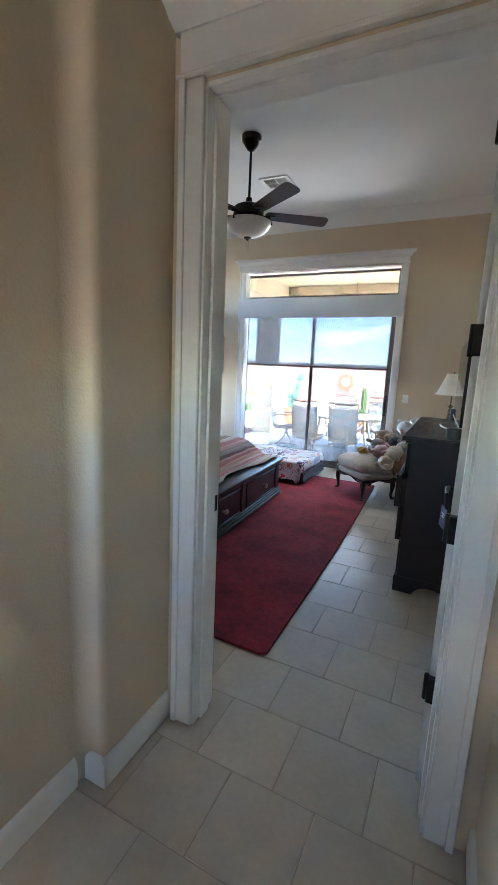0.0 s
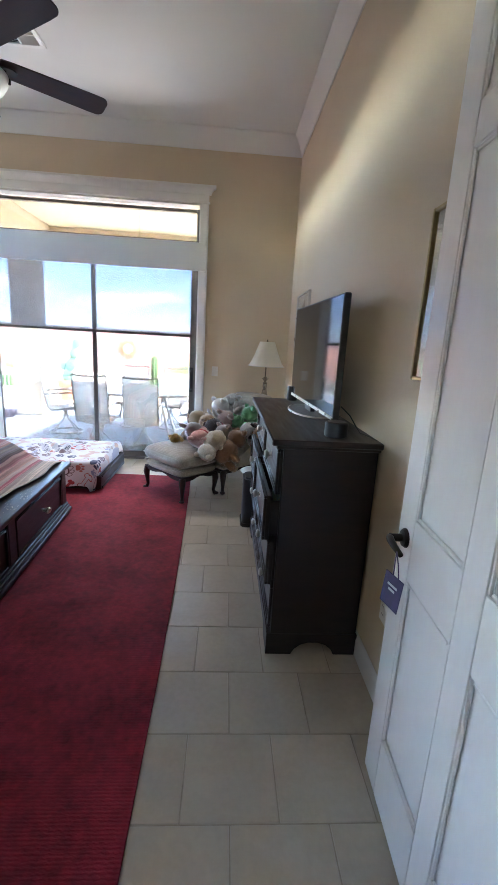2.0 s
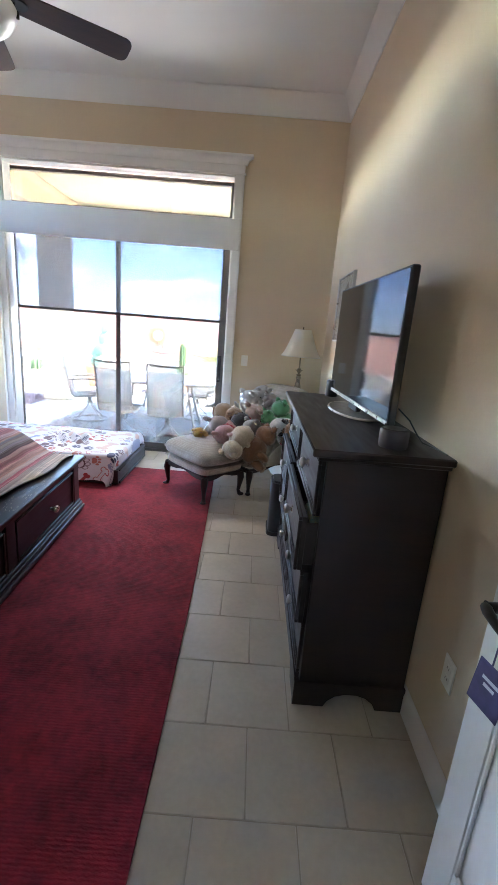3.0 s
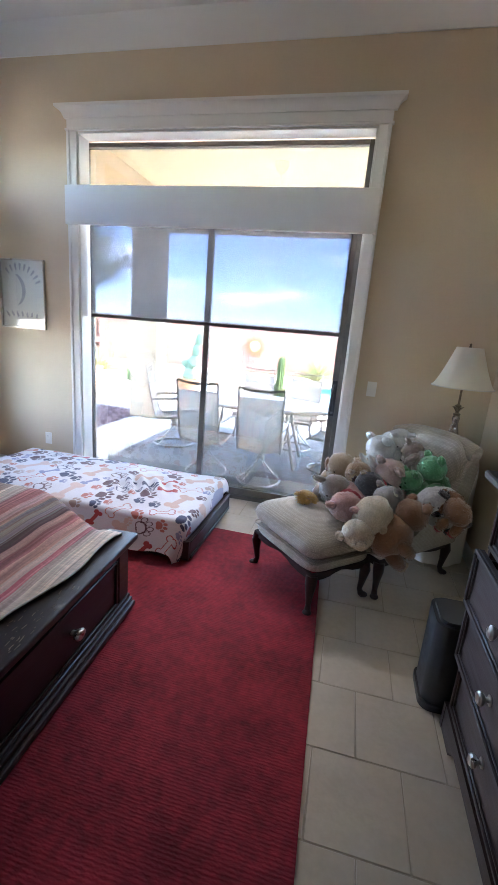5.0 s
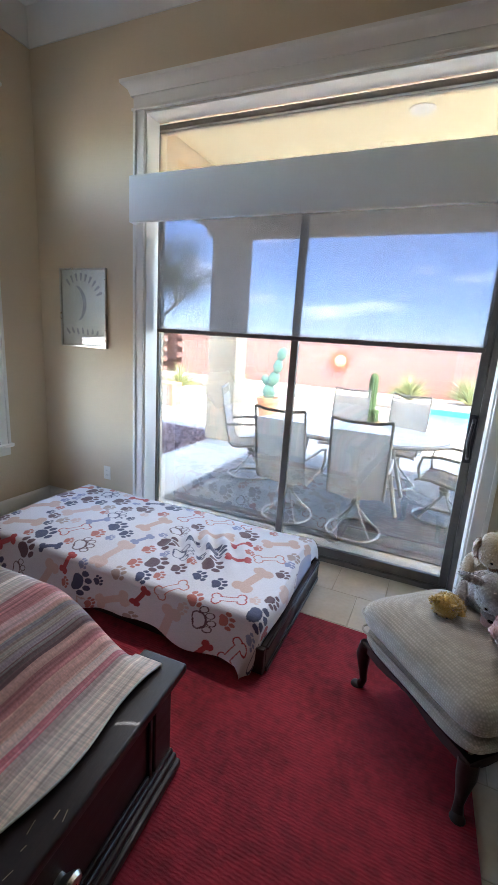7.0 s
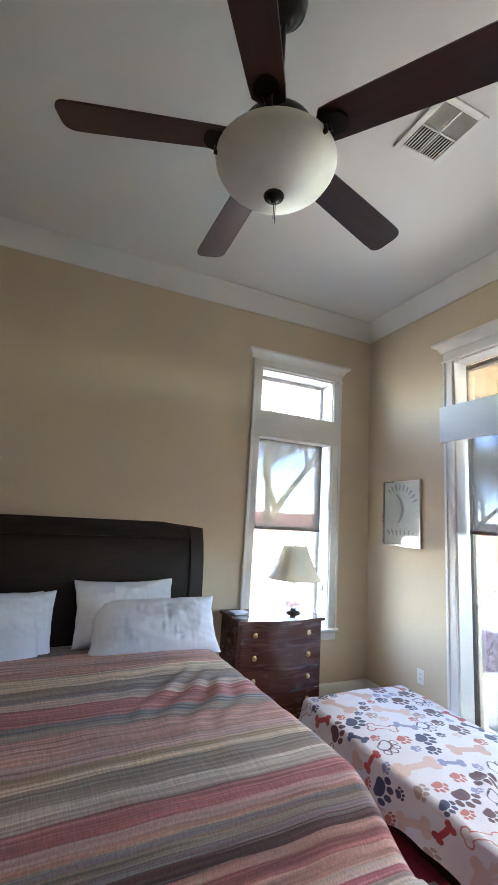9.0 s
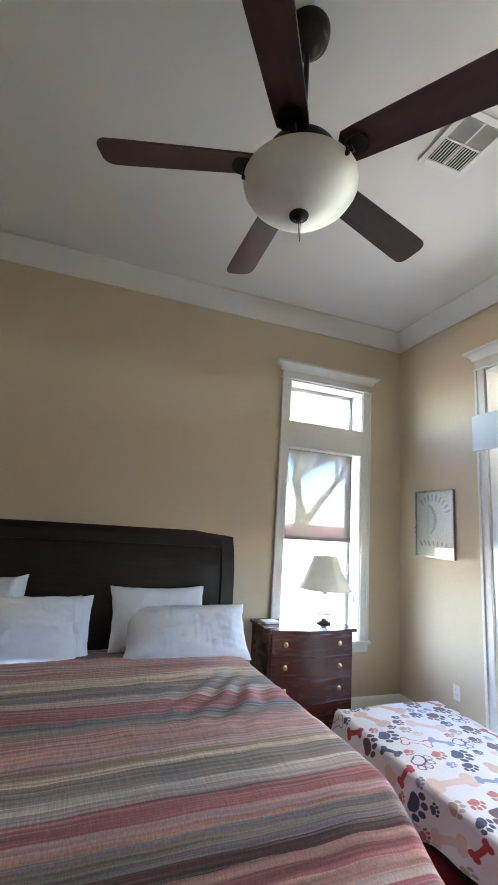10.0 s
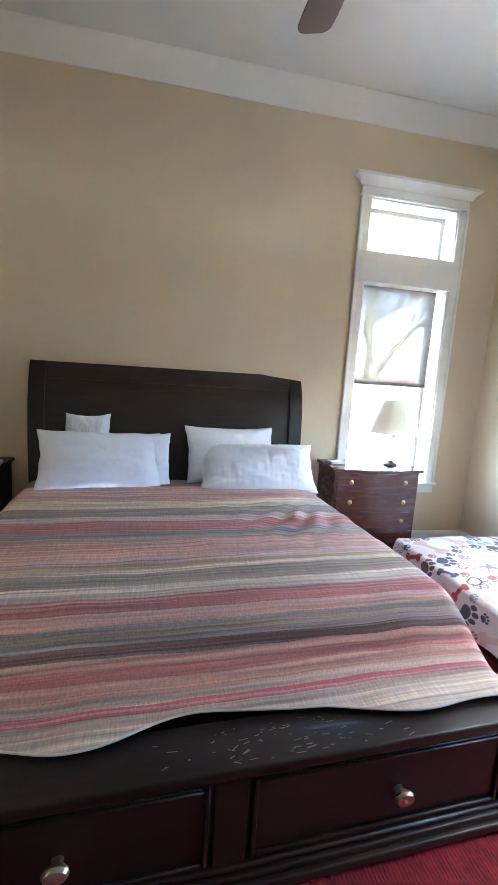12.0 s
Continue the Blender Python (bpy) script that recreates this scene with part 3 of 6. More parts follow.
# hall: a wall that steps in with a rounded corner just before the doorway
jog = [(-1.70, 0.4), (-1.545, 0.4), (-1.545, 2.60)] + arc(-1.495, 2.60, 0.05, 180, 90, 5)[1:] + [(-1.475, 2.65)] + arc(-1.475, 2.675, 0.025, -90, 0, 5)[1:] + [(-1.45, HY), (-1.70, HY)]
setting("wall_hall_west", Shape().prism(jog, -0.2, 3.3), WALL, "beige painted hall wall with a rounded corner", "wall")
# the opening is never in view; added to let light into the hall
setting("wall_hall_south", Shape().box(-1.7, -1.45, 0.25, 0.4, -0.2, 3.3, 0).box(-0.33, XR + 0.15, 0.25, 0.4, -0.2, 3.3, 0).box(-1.45, -0.33, 0.25, 0.4, -0.2, 1.35, 0).box(-1.45, -0.33, 0.25, 0.4, 1.65, 3.3, 0).box(-1.2, -0.33, 0.25, 0.4, 1.35, 1.65, 0), WALL, "plain beige hall end wall with a small added light opening", "wall")
setting("ceiling_hall", Shape().box(-1.7, XR, 0.4, HY, 3.05, 3.3, 0), CEIL, "white painted hall ceiling", "ceiling")
setting("ceiling", Shape().box(XL, XR, YS, YN, ZC, ZC + 0.2, 0), CEIL, "white painted bedroom ceiling", "ceiling")
setting("roof", Shape().box(XL - 0.8, 3.6, 0.2, OUT, ZC + 0.21, ZC + 0.45, 0), STUCCO, "plain flat house roof", "roof")


def run(prof, a, b, n):
    """A moulding: prof (out from the wall, up) from a to b, n points into the room."""
    a, b, n = Vector(a), Vector(b), Vector(n)
    k = len(prof)
    vs = [tuple(p + o * n + Vector((0, 0, z))) for p in (a, b) for o, z in prof]
    fs = [(i, (i + 1) % k, k + (i + 1) % k, k + i) for i in range(k)] + [tuple(range(k)), tuple(range(k, 2 * k))[::-1]]
    return vs, fs


CROWN = [(0, -0.185), (0.010, -0.185), (0.014, -0.165), (0.024, -0.13), (0.046, -0.08), (0.072, -0.042), (0.092, -0.022), (0.100, -0.012), (0.102, -0.001), (0, -0.001)]
cr = Shape()
for a, b, n in (((XL, YN, ZC), (XR, YN, ZC), (0, -1, 0)), ((XR, YN, ZC), (XR, YS, ZC), (-1, 0, 0)), ((XL, YS, ZC), (XL, YN, ZC), (1, 0, 0)), ((XR, YS, ZC), (XL, YS, ZC), (0, 1, 0))):
    cr.add(*run(CROWN, a, b, n))
setting("trim_crown", cr, CEIL, "white painted crown moulding under the ceiling", "trim")
BASE = [(0, 0), (0.016, 0), (0.016, 0.085), (0.012, 0.10), (0.006, 0.112), (0.001, 0.116), (0, 0.116)]
bs = Shape()
for a, b, n in (((XL, YN, 0), (SX0 - 0.09, YN, 0), (0, -1, 0)), ((SX1 + 0.09, YN, 0), (XR, YN, 0), (0, -1, 0)), ((XR, YS, 0), (XR, YN, 0), (-1, 0, 0)), ((XL, YS, 0), (XL, YN, 0), (1, 0, 0)),
                ((XL, YS, 0), (DX0 - 0.1, YS, 0), (0, 1, 0)), ((-1.545, 0.4, 0), (-1.545, 2.60, 0), (1, 0, 0)), ((-1.545, 2.65, 0), (-1.434, 2.65, 0), (0, -1, 0)), ((-1.45, 2.635, 0), (-1.45, HY, 0), (1, 0, 0)), ((XR, 0.4, 0), (XR, HY, 0), (-1, 0, 0))):
    bs.add(*run(BASE, a, b, n))
setting("baseboard", bs, TRIM, "white painted baseboard along the walls", "baseboard")


def casing(name, m, half, z0, z1, wide, crown, label, legs=True):
    """Flat legs with a fluted edge, a frieze and a flared crown; local x along the wall, y out of it."""
    s = Shape()
    for sg in (-1, 1):
        if not legs:
            break
        s.box(sg * half, sg * (half + wide), 0, 0.020, z0, z1, 0.004, m)
        s.box(sg * (half + wide - 0.026), sg * (half + wide), 0.018, 0.030, z0, z1, 0.003, m)
    o = half + wide
    s.box(-o, o, 0, 0.022, z1, z1 + crown, 0.003, m)
    s.box(-o - 0.012, o + 0.012, 0, 0.032, z1 - 0.004, z1 + 0.014, 0.004, m)
    prof = [(0.0, 0.0), (0.026, 0.0), (0.030, 0.012), (0.040, 0.035), (0.062, 0.055), (0.078, 0.062), (0.080, 0.082), (0.0, 0.082)]
    vs, k = [], len(prof)
    for sg in (-1, 1):
        for q, z in prof:
            vs.append((sg * (o - 0.006 + q), q, z1 + crown + z))
    for sg in (-1, 1):
        vs += [(sg * (o - 0.006 + q), 0.0, z1 + crown + z) for q, z in prof]
    fs = [(i, (i + 1) % k, k + (i + 1) % k, k + i) for i in range(k)]
    fs += [(2 * k + i, i, (i + 1) % k, 2 * k + (i + 1) % k) for i in range(k - 1)] + [(k + i, 3 * k + i, 3 * k + (i + 1) % k, k + (i + 1) % k) for i in range(k - 1)]
    s.add(vs, fs, m)
    return setting(name, s, TRIM, label, "trim")


mid = (DX0 + DX1) / 2
casing("trim_door_hall", at(mid, HY, 0, 180), (DX1 - DX0) / 2 - 0.01, 0, 2.475, 0.095, 0.14, "white door casing with a flared crown")
casing("trim_door_room", at(mid, YS), (DX1 - DX0) / 2 - 0.01, 0, 2.475, 0.095, 0.14, "white door casing with a flared crown")
s = Shape().box(DX0, DX0 + 0.018, HY - 0.004, YS + 0.004, 0, DZ, 0.002).box(DX1 - 0.018, DX1, HY - 0.004, YS + 0.004, 0, DZ, 0.002).box(DX0 + 0.018, DX1 - 0.018, HY - 0.004, YS + 0.004, DZ - 0.018, DZ, 0.002)
s.box(DX0 + 0.018, DX0 + 0.030, HY + 0.04, YS - 0.045, 0, DZ - 0.018, 0.002).box(DX1 - 0.030, DX1 - 0.018, HY + 0.04, YS - 0.045, 0, DZ - 0.018, 0.002).box(DX0 + 0.03, DX1 - 0.03, HY + 0.04, YS - 0.045, DZ - 0.03, DZ - 0.018, 0.002)
setting("trim_door_jamb", s, TRIM, "white painted door jamb with a stop", "trim")
part("strike_plate", Shape().box(DX0 + 0.018, DX0 + 0.0205, YS - 0.042, YS - 0.008, 0.93, 1.0, 0.001), BRONZE, bpy.data.objects["trim_door_jamb"], "dark bronze strike plate")

mid = (SX0 + SX1) / 2
casing("trim_slider", at(mid, YN, 0, 180), (SX1 - SX0) / 2, 0, SZ + 0.005, 0.09, 0.085, "white casing with a flared crown round the sliding door")
s = Shape()
for x0, x1 in ((SX0 - 0.002, SX0 + 0.012), (SX1 - 0.012, SX1 + 0.002)):
    s.box(x0, x1, YN - 0.004, 8.19, 0, SZ - 0.014, 0.002)
s.box(SX0, SX1, YN - 0.004, 8.19, SZ - 0.014, SZ, 0.002)
setting("trim_slider_reveal", s, TRIM, "white painted reveal of the sliding door", "trim")
mid = (WY0 + WY1) / 2
casing("trim_window", at(XL, mid, 0, -90), (WY1 - WY0) / 2, WZ0 - 0.02, WZ1 + 0.005, 0.09, 0.075, "white casing with a flared crown round the side window")
s = Shape()
for y0, y1 in ((WY0 - 0.002, WY0 + 0.012), (WY1 - 0.012, WY1 + 0.002)):
    s.box(XL - 0.17, XL + 0.004, y0, y1, WZ0, WZ1 - 0.014, 0.002)
s.box(XL - 0.17, XL + 0.004, WY0, WY1, WZ1 - 0.014, WZ1, 0.002)
s.box(XL - 0.17, XL + 0.045, WY0 - 0.11, WY1 + 0.11, WZ0 - 0.03, WZ0 - 0.001, 0.006)
s.box(XL, XL + 0.018, WY0 - 0.09, WY1 + 0.09, WZ0 - 0.10, WZ0 - 0.031, 0.003)
s.box(XL - 0.12, XL + 0.024, WY0 - 0.088, WY1 + 0.088, 2.335, 2.585, 0.004)
setting("trim_window_sill", s, TRIM, "white painted window sill, reveal and cross board", "trim")

# sliding door: transom, fixed and sliding panels in bronze aluminium
win = tagged(thing("window_1", "bronze aluminium sliding glass door with a transom above", "sliding door"), kind="structure")
GY = 8.24
T = 2.44    # height of the doors' head
s = Shape().box(SXF + 0.002, SXF + 0.03, GY - 0.045, GY + 0.06, 0.0, T, 0.003).box(SX1 - 0.05, SX1 - 0.012, GY - 0.05, GY + 0.06, 0.0, T, 0.003)
s.box(SXF + 0.002, SX1 - 0.012, GY - 0.045, GY + 0.06, T, T + 0.18, 0.003).box(SXF + 0.03, SX1 - 0.05, GY - 0.045, GY + 0.06, 0.0, 0.035, 0.003)
s.box(SXF + 0.03, SX1 - 0.05, GY - 0.026, GY - 0.018, 0.035, 0.055, 0.001).box(SXF + 0.03, SX1 - 0.05, GY + 0.020, GY + 0.028, 0.035, 0.055, 0.001)
part("door_frame", s, ALUM, win)
s = Shape()
for x0, x1, z0, z1 in ((SXF + 0.002, SXF + 0.05, T + 0.18, SZ - 0.014), (SX1 - 0.05, SX1 - 0.012, T + 0.18, SZ - 0.014), (SXF + 0.05, SX1 - 0.05, SZ - 0.05, SZ - 0.014), (SXF + 0.05, SX1 - 0.05, T + 0.18, T + 0.21)):
    s.box(x0, x1, GY - 0.03, GY + 0.03, z0, z1, 0.003)
part("transom_frame", s, ALUM, win)
# panes cast no shadow, so the tint dims the view but not direct skylight
pane = part("pane", Shape().box(SXF + 0.05, SX1 - 0.05, GY - 0.003, GY + 0.003, T + 0.21, SZ - 0.05, 0), DIM_GLASS, win)
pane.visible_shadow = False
MX = -2.56
for x0, x1, y, st in ((SXF + 0.03, MX + 0.012, GY + 0.024, 0.034), (MX - 0.025, SX1 - 0.05, GY - 0.022, 0.050)):
    leaf = part("sliding_panel", Shape().box(x0, x0 + st, y - 0.018, y + 0.018, 0.05, T, 0.003).box(x1 - st, x1, y - 0.018, y + 0.018, 0.05, T, 0.003)
                .box(x0 + st, x1 - st, y - 0.018, y + 0.018, 0.05, 0.11, 0.003).box(x0 + st, x1 - st, y - 0.018, y + 0.018, T - 0.06, T, 0.003), ALUM, win)
    pane = part("pane", Shape().box(x0 + st, x1 - st, y - 0.003, y + 0.003, 0.11, T - 0.06, 0), DIM_GLASS, leaf)
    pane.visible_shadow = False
part("door_pull", Shape().tube([(SX1 - 0.072, GY - 0.045, 0.93), (SX1 - 0.075, GY - 0.085, 0.95), (SX1 - 0.085, GY - 0.095, 1.05), (SX1 - 0.075, GY - 0.085, 1.15), (SX1 - 0.072, GY - 0.045, 1.17)], 0.011, 8)
     .box(SX1 - 0.098, SX1 - 0.052, GY - 0.046, GY - 0.038, 0.90, 1.20, 0.003), BLACKP, leaf, "black door pull")

win2 = tagged(thing("window_2", "white framed single-hung side window with a transom", "window"), kind="structure")
GX = XL - 0.19
s = Shape()
for y0, y1, z0, z1 in ((WY0 + 0.002, WY0 + 0.045, WZ0, WZ1), (WY1 - 0.045, WY1 - 0.002, WZ0, WZ1), (WY0 + 0.045, WY1 - 0.045, WZ0, WZ0 + 0.05), (WY0 + 0.045, WY1 - 0.045, WZ1 - 0.05, WZ1 - 0.002), (WY0 + 0.045, WY1 - 0.045, 2.33, 2.60), (WY0 + 0.045, WY1 - 0.045, 1.475, 1.515)):
    s.box(GX - 0.04, GX + 0.022, y0, y1, z0, z1, 0.003)
part("window_frame", s, PALEAL, win2)
for z0, z1 in ((WZ0 + 0.05, 1.475), (1.515, 2.33), (2.60, WZ1 - 0.05)):
    pane = part("pane", Shape().box(GX - 0.003, GX + 0.003, WY0 + 0.045, WY1 - 0.045, z0, z1, 0), DIM_SIDEGL, win2)
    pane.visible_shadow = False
part("shade_cord", Shape().tube([(GX + 0.10, WY1 - 0.030, 1.50), (GX + 0.102, WY1 - 0.028, 1.2), (GX + 0.10, WY1 - 0.022, 0.93), (GX + 0.104, WY1 - 0.016, 1.2), (GX + 0.104, WY1 - 0.016, 1.50)], 0.0018, 5), BRONZE, win2, "thin dark shade cord")
part("sash_latch", Shape().box(GX + 0.1, GX + 0.13, WY1 - 0.016, WY1 - 0.008, 0.92, 0.98, 0.003), BLACKP, win2, "small black shade catch")

# sub-floor under the tiles
setting("floor", Shape().box(-5.0, XR + 0.1, 0.3, 8.19, -0.2, -0.003, 0), GROUT, "beige ceramic tile floor in a brick bond", "floor")
setting("threshold", Shape().box(SXF + 0.001, SX1, 8.19, 8.45, -0.12, 0.002, 0.003), CONC, "pale concrete door threshold", "threshold")

# door leaf, opened against the east wall
dm = at(-0.425, YS + 0.030, 0.008, 87.2)
door = tagged(thing("door_1", "white six-panel bedroom door standing wide open", "door", dm), kind="structure")
LW, LH, LT = 0.905, 2.43, 0.040    # local: x along the leaf from the hinges, y away from the room
s = Shape()
cols, rws = ((0.115, 0.405), (0.50, 0.79)), ((0.235, 0.835), (1.035, 2.02), (2.125, 2.315))
s.box(0, LW, -LT + 0.010, -0.010, 0, LH, 0)
for a, b in ((0, 0.115), (0.405, 0.50), (0.79, LW)):
    s.box(a, b, -LT, 0, 0, LH, 0.003)
for c in cols:
    for a, b in ((0, 0.235), (0.835, 1.035), (2.02, 2.125), (2.315, LH)):
        s.box(c[0], c[1], -LT, 0, a, b, 0.003)
part("leaf", s, DOORP, door)
for c0, c1 in cols:
    for z0, z1 in rws:
        for side in (0, 1):
            y0, y1 = (-0.010, -0.001) if side else (-LT + 0.001, -LT + 0.010)
            q = Shape()
            yo, yi = (y0, y1) if side else (y1, y0)
            outer = [(c0 + 0.02, yo, z0 + 0.02), (c1 - 0.02, yo, z0 + 0.02), (c1 - 0.02, yo, z1 - 0.02), (c0 + 0.02, yo, z1 - 0.02)]
            inner = [(c0 + 0.055, yi, z0 + 0.055), (c1 - 0.055, yi, z0 + 0.055), (c1 - 0.055, yi, z1 - 0.055), (c0 + 0.055, yi, z1 - 0.055)]
            q.add(outer + inner, [(0, 1, 5, 4), (1, 2, 6, 5), (2, 3, 7, 6), (3, 0, 4, 7), (4, 5, 6, 7)])
            part("panel", q, DOORP, door)
            fr = Shape()
            for a in ((c0, c0 + 0.014, z0, z1), (c1 - 0.014, c1, z0, z1), (c0 + 0.014, c1 - 0.014, z0, z0 + 0.014), (c0 + 0.014, c1 - 0.014, z1 - 0.014, z1)):
                fr.box(a[0], a[1], y0, y1, a[2], a[3], 0.004)
            part("panel_moulding", fr, DOORP, door)
for z in (0.20, 0.41, 1.02, 1.64, 2.25):
    if z != 0.20:
        h = Shape().lathe([(0.008, -0.05), (0.0095, -0.048), (0.0095, 0.048), (0.008, 0.05)], 10, at(-0.004, 0.006, z)).box(-0.03, 0.0, -0.032, 0.002, z - 0.048, z + 0.048, 0.004)
        h.box(0.0, 0.002, -0.036, -0.004, z - 0.048, z + 0.048, 0.0005)
        part("hinge", h, BRONZE, door, "dark bronze butt hinge")
for sg, y in ((1, 0.0), (-1, -LT)):
    lv = Shape().lathe([(0.031, 0), (0.031, 0.004), (0.026, 0.011), (0.013, 0.014), (0.012, 0.045), (0.014, 0.05)], 20, at(LW - 0.065, y, 0.955, 0, -90 * sg))
    lv.tube([(LW - 0.065, y + sg * 0.05, 0.955), (LW - 0.085, y + sg * 0.056, 0.957), (LW - 0.125, y + sg * 0.055, 0.952), (LW - 0.165, y + sg * 0.05, 0.945)], [0.012, 0.012, 0.010, 0.008], 10)
    part("lever_handle", lv, BRONZE, door, "dark bronze lever handle")

# ---- fixtures ----
va = thing("shade_valance", "white box valance over the sliding door", "valance", at(0, YN))
part("front_board", Shape().box(-3.765, -1.24, -0.10, -0.075, 2.29, 2.585, 0.004), TRIM, va)
for x0, x1 in ((-3.765, -3.745), (-1.26, -1.24)):
    part("return_board", Shape().box(x0, x1, -0.075, -0.032, 2.29, 2.585, 0.003), TRIM, va)
part("top_board", Shape().box(-3.745, -1.26, -0.075, -0.032, 2.565, 2.583, 0.003), TRIM, va)
rs = thing("roller_shade", "see-through brown solar shade drawn half down", "shade", at(0, 8.165))
part("fabric", Shape().box(SX0 + 0.03, SX1 - 0.085, -0.0006, 0.0006, 1.585, 2.50, 0), SOLAR, rs)
part("hem_bar", Shape().box(SX0 + 0.03, SX1 - 0.085, -0.008, 0.008, 1.56, 1.588, 0.004), ALUM, rs, "dark bronze hem bar")
part("roller", Shape().lathe([(0.025, -1.13), (0.025, 1.13)], 14, pose((SX0 + SX1) / 2 - 0.03, 0.0, 2.52, 0, 90, 0)), ALUM, rs)
rs2 = thing("roller_shade", "see-through beige solar shade over the side window", "shade", at(XL - 0.10, 0))
part("fabric", Shape().box(-0.0006, 0.0006, WY0 + 0.016, WY1 - 0.05, 1.50, 2.40, 0), SOLARW, rs2)
part("hem_bar", Shape().box(-0.008, 0.008, WY0 + 0.016, WY1 - 0.05, 1.475, 1.503, 0.004), ALUM, rs2)

# ceiling fan
fan = thing("ceiling_fan", "dark bronze five-blade ceiling fan with a frosted bowl light", "ceiling fan", at(-2.52, 5.73, ZC))
part("canopy", Shape().lathe([(0.0, -0.135), (0.024, -0.132), (0.04, -0.12), (0.066, -0.085), (0.078, -0.06), (0.090, -0.054), (0.097, -0.025), (0.097, -0.001)], 28), BRONZE, fan)
part("downrod", Shape().lathe([(0.0125, -0.57), (0.0125, -0.10)], 12), BRONZE, fan)
part("motor_housing", Shape().lathe([(0.10, -0.755), (0.13, -0.74), (0.15, -0.715), (0.15, -0.66), (0.14, -0.635), (0.10, -0.615), (0.055, -0.605), (0.035, -0.59), (0.028, -0.55), (0.018, -0.545)], 32), BRONZE, fan)
for i in range(5):
    a = 108 + 72 * i
    ir = Shape().tube([(0.12, 0, -0.70), (0.17, 0.0, -0.712), (0.22, 0, -0.708)], [0.016, 0.013, 0.02], 8).prism(arc(0.235, 0, 0.047, 0, 360, 18)[:-1], -0.712, -0.704)
    arm = part("blade_iron", ir, BRONZE, fan, "", pose(0, 0, 0, 0, 0, a))
    out = [(0.19, -0.062), (0.24, -0.066), (0.50, -0.074), (0.72, -0.080)] + arc(0.77, -0.035, 0.045, -80, 0, 4) + arc(0.77, 0.035, 0.045, 0, 80, 4) + [(0.72, 0.080), (0.50, 0.074), (0.24, 0.066), (0.19, 0.062), (0.17, 0.03), (0.17, -0.03)]
    part("blade", Shape().prism(out, -0.004, 0.004, pose(0, 0, -0.698, -13, 0, 0)), BLADE, fan, "", pose(0, 0, 0, 0, 0, a))
part("light_bowl", Shape().lathe([(0.0, -0.918), (0.05, -0.914), (0.11, -0.898), (0.165, -0.870), (0.205, -0.835), (0.226, -0.80), (0.231, -0.785), (0.231, -0.772), (0.222, -0.770), (0.215, -0.79)], 40), BOWLG, fan, "frosted white glass bowl")
part("bowl_fitter", Shape().lathe([(0.19, -0.775), (0.20, -0.768), (0.12, -0.745), (0.10, -0.74)], 28), BRONZE, fan)
part("finial", Shape().lathe([(0.0, -0.948), (0.010, -0.944), (0.014, -0.935), (0.022, -0.930), (0.036, -0.926), (0.040, -0.918), (0.036, -0.912), (0.0, -0.910)], 20), BRONZE, fan)
for x in (-0.006, 0.008):
    part("pull_chain", Shape().tube([(x, 0.004, -0.945), (x, 0.004, -1.02 - x * 2)], 0.0016, 5), BRONZE, fan)
for a in (20, 140, 260):
    part("bowl_clip", Shape().box(0.222, 0.240, -0.008, 0.008, -0.80, -0.768, 0.003), BRONZE, fan, "", pose(0, 0, 0, 0, 0, a))

vt = thing("ceiling_vent", "white louvred air vent in the ceiling", "vent", at(-2.675, 6.77, ZC))
# dark plate stands in for the shade in the duct above the slats
part("duct_shade", Shape().box(-0.145, 0.145, -0.12, 0.12, -0.004, -0.001, 0), VENTD, vt)
fr = Shape()
for a in ((-0.18, 0.18, -0.155, -0.118), (-0.18, 0.18, 0.118, 0.155), (-0.18, -0.143, -0.118, 0.118), (0.143, 0.18, -0.118, 0.118), (-0.006, 0.006, -0.118, 0.118), (-0.143, -0.006, -0.006, 0.006), (0.006, 0.143, -0.006, 0.006)):
    fr.box(*a, -0.012, -0.001, 0.002)
part("frame", fr, TRIM, vt)
for qx, qy, t in ((-0.075, -0.062, 35), (0.075, -0.062, -35), (-0.075, 0.062, 35), (0.075, 0.062, -35)):
    for k in range(6):
        part("slat", Shape().box(-0.064, 0.064, -0.008, 0.008, -0.001, 0.001, 0), TRIM, vt, "", pose(qx, qy - 0.045 + 0.018 * k, -0.009, t, 0, 0))
sd = thing("smoke_detector", "round white smoke detector on the ceiling", "smoke detector", at(-2.37, 5.20, ZC))
part("base", Shape().lathe([(0.055, -0.012), (0.065, -0.010), (0.068, -0.001)], 26), PLATE, sd)
part("cover", Shape().lathe([(0.0, -0.036), (0.035, -0.035), (0.048, -0.028), (0.053, -0.012)], 26), PLATE, sd)


def outlet(m, label, switch=False):
    o = thing("light_switch" if switch else "wall_outlet", label, "switch" if switch else "outlet", m)
    part("plate", Shape().box(-0.036, 0.036, 0, 0.006, -0.058, 0.058, 0.003), PLATE, o)
    if switch:
        part("rocker", Shape().box(-0.016, 0.016, 0.006, 0.010, -0.032, 0.032, 0.002), PLATE, o)
    else:
        for z in (-0.02, 0.02):
            sk = part("socket", Shape().prism(rounded(-0.016, 0.016, -0.013, 0.013, 0.006, 4), 0.0, 0.002, pose(0, 0.008, z, 90, 0, 0)), PLATE, o)
            for x in (-0.006, 0.006):
                # raised black strip stands in for the shade inside a plug slot
                part("slot", Shape().box(x - 0.001, x + 0.001, 0.0075, 0.0085, z - 0.003, z + 0.006, 0), BLACKP, sk)


outlet(at(-1.10, YN, 1.18, 180), "white rocker light switch beside the sliding door", True)
outlet(at(-4.08, YN, 0.37, 180), "white wall outlet beside the sliding door")
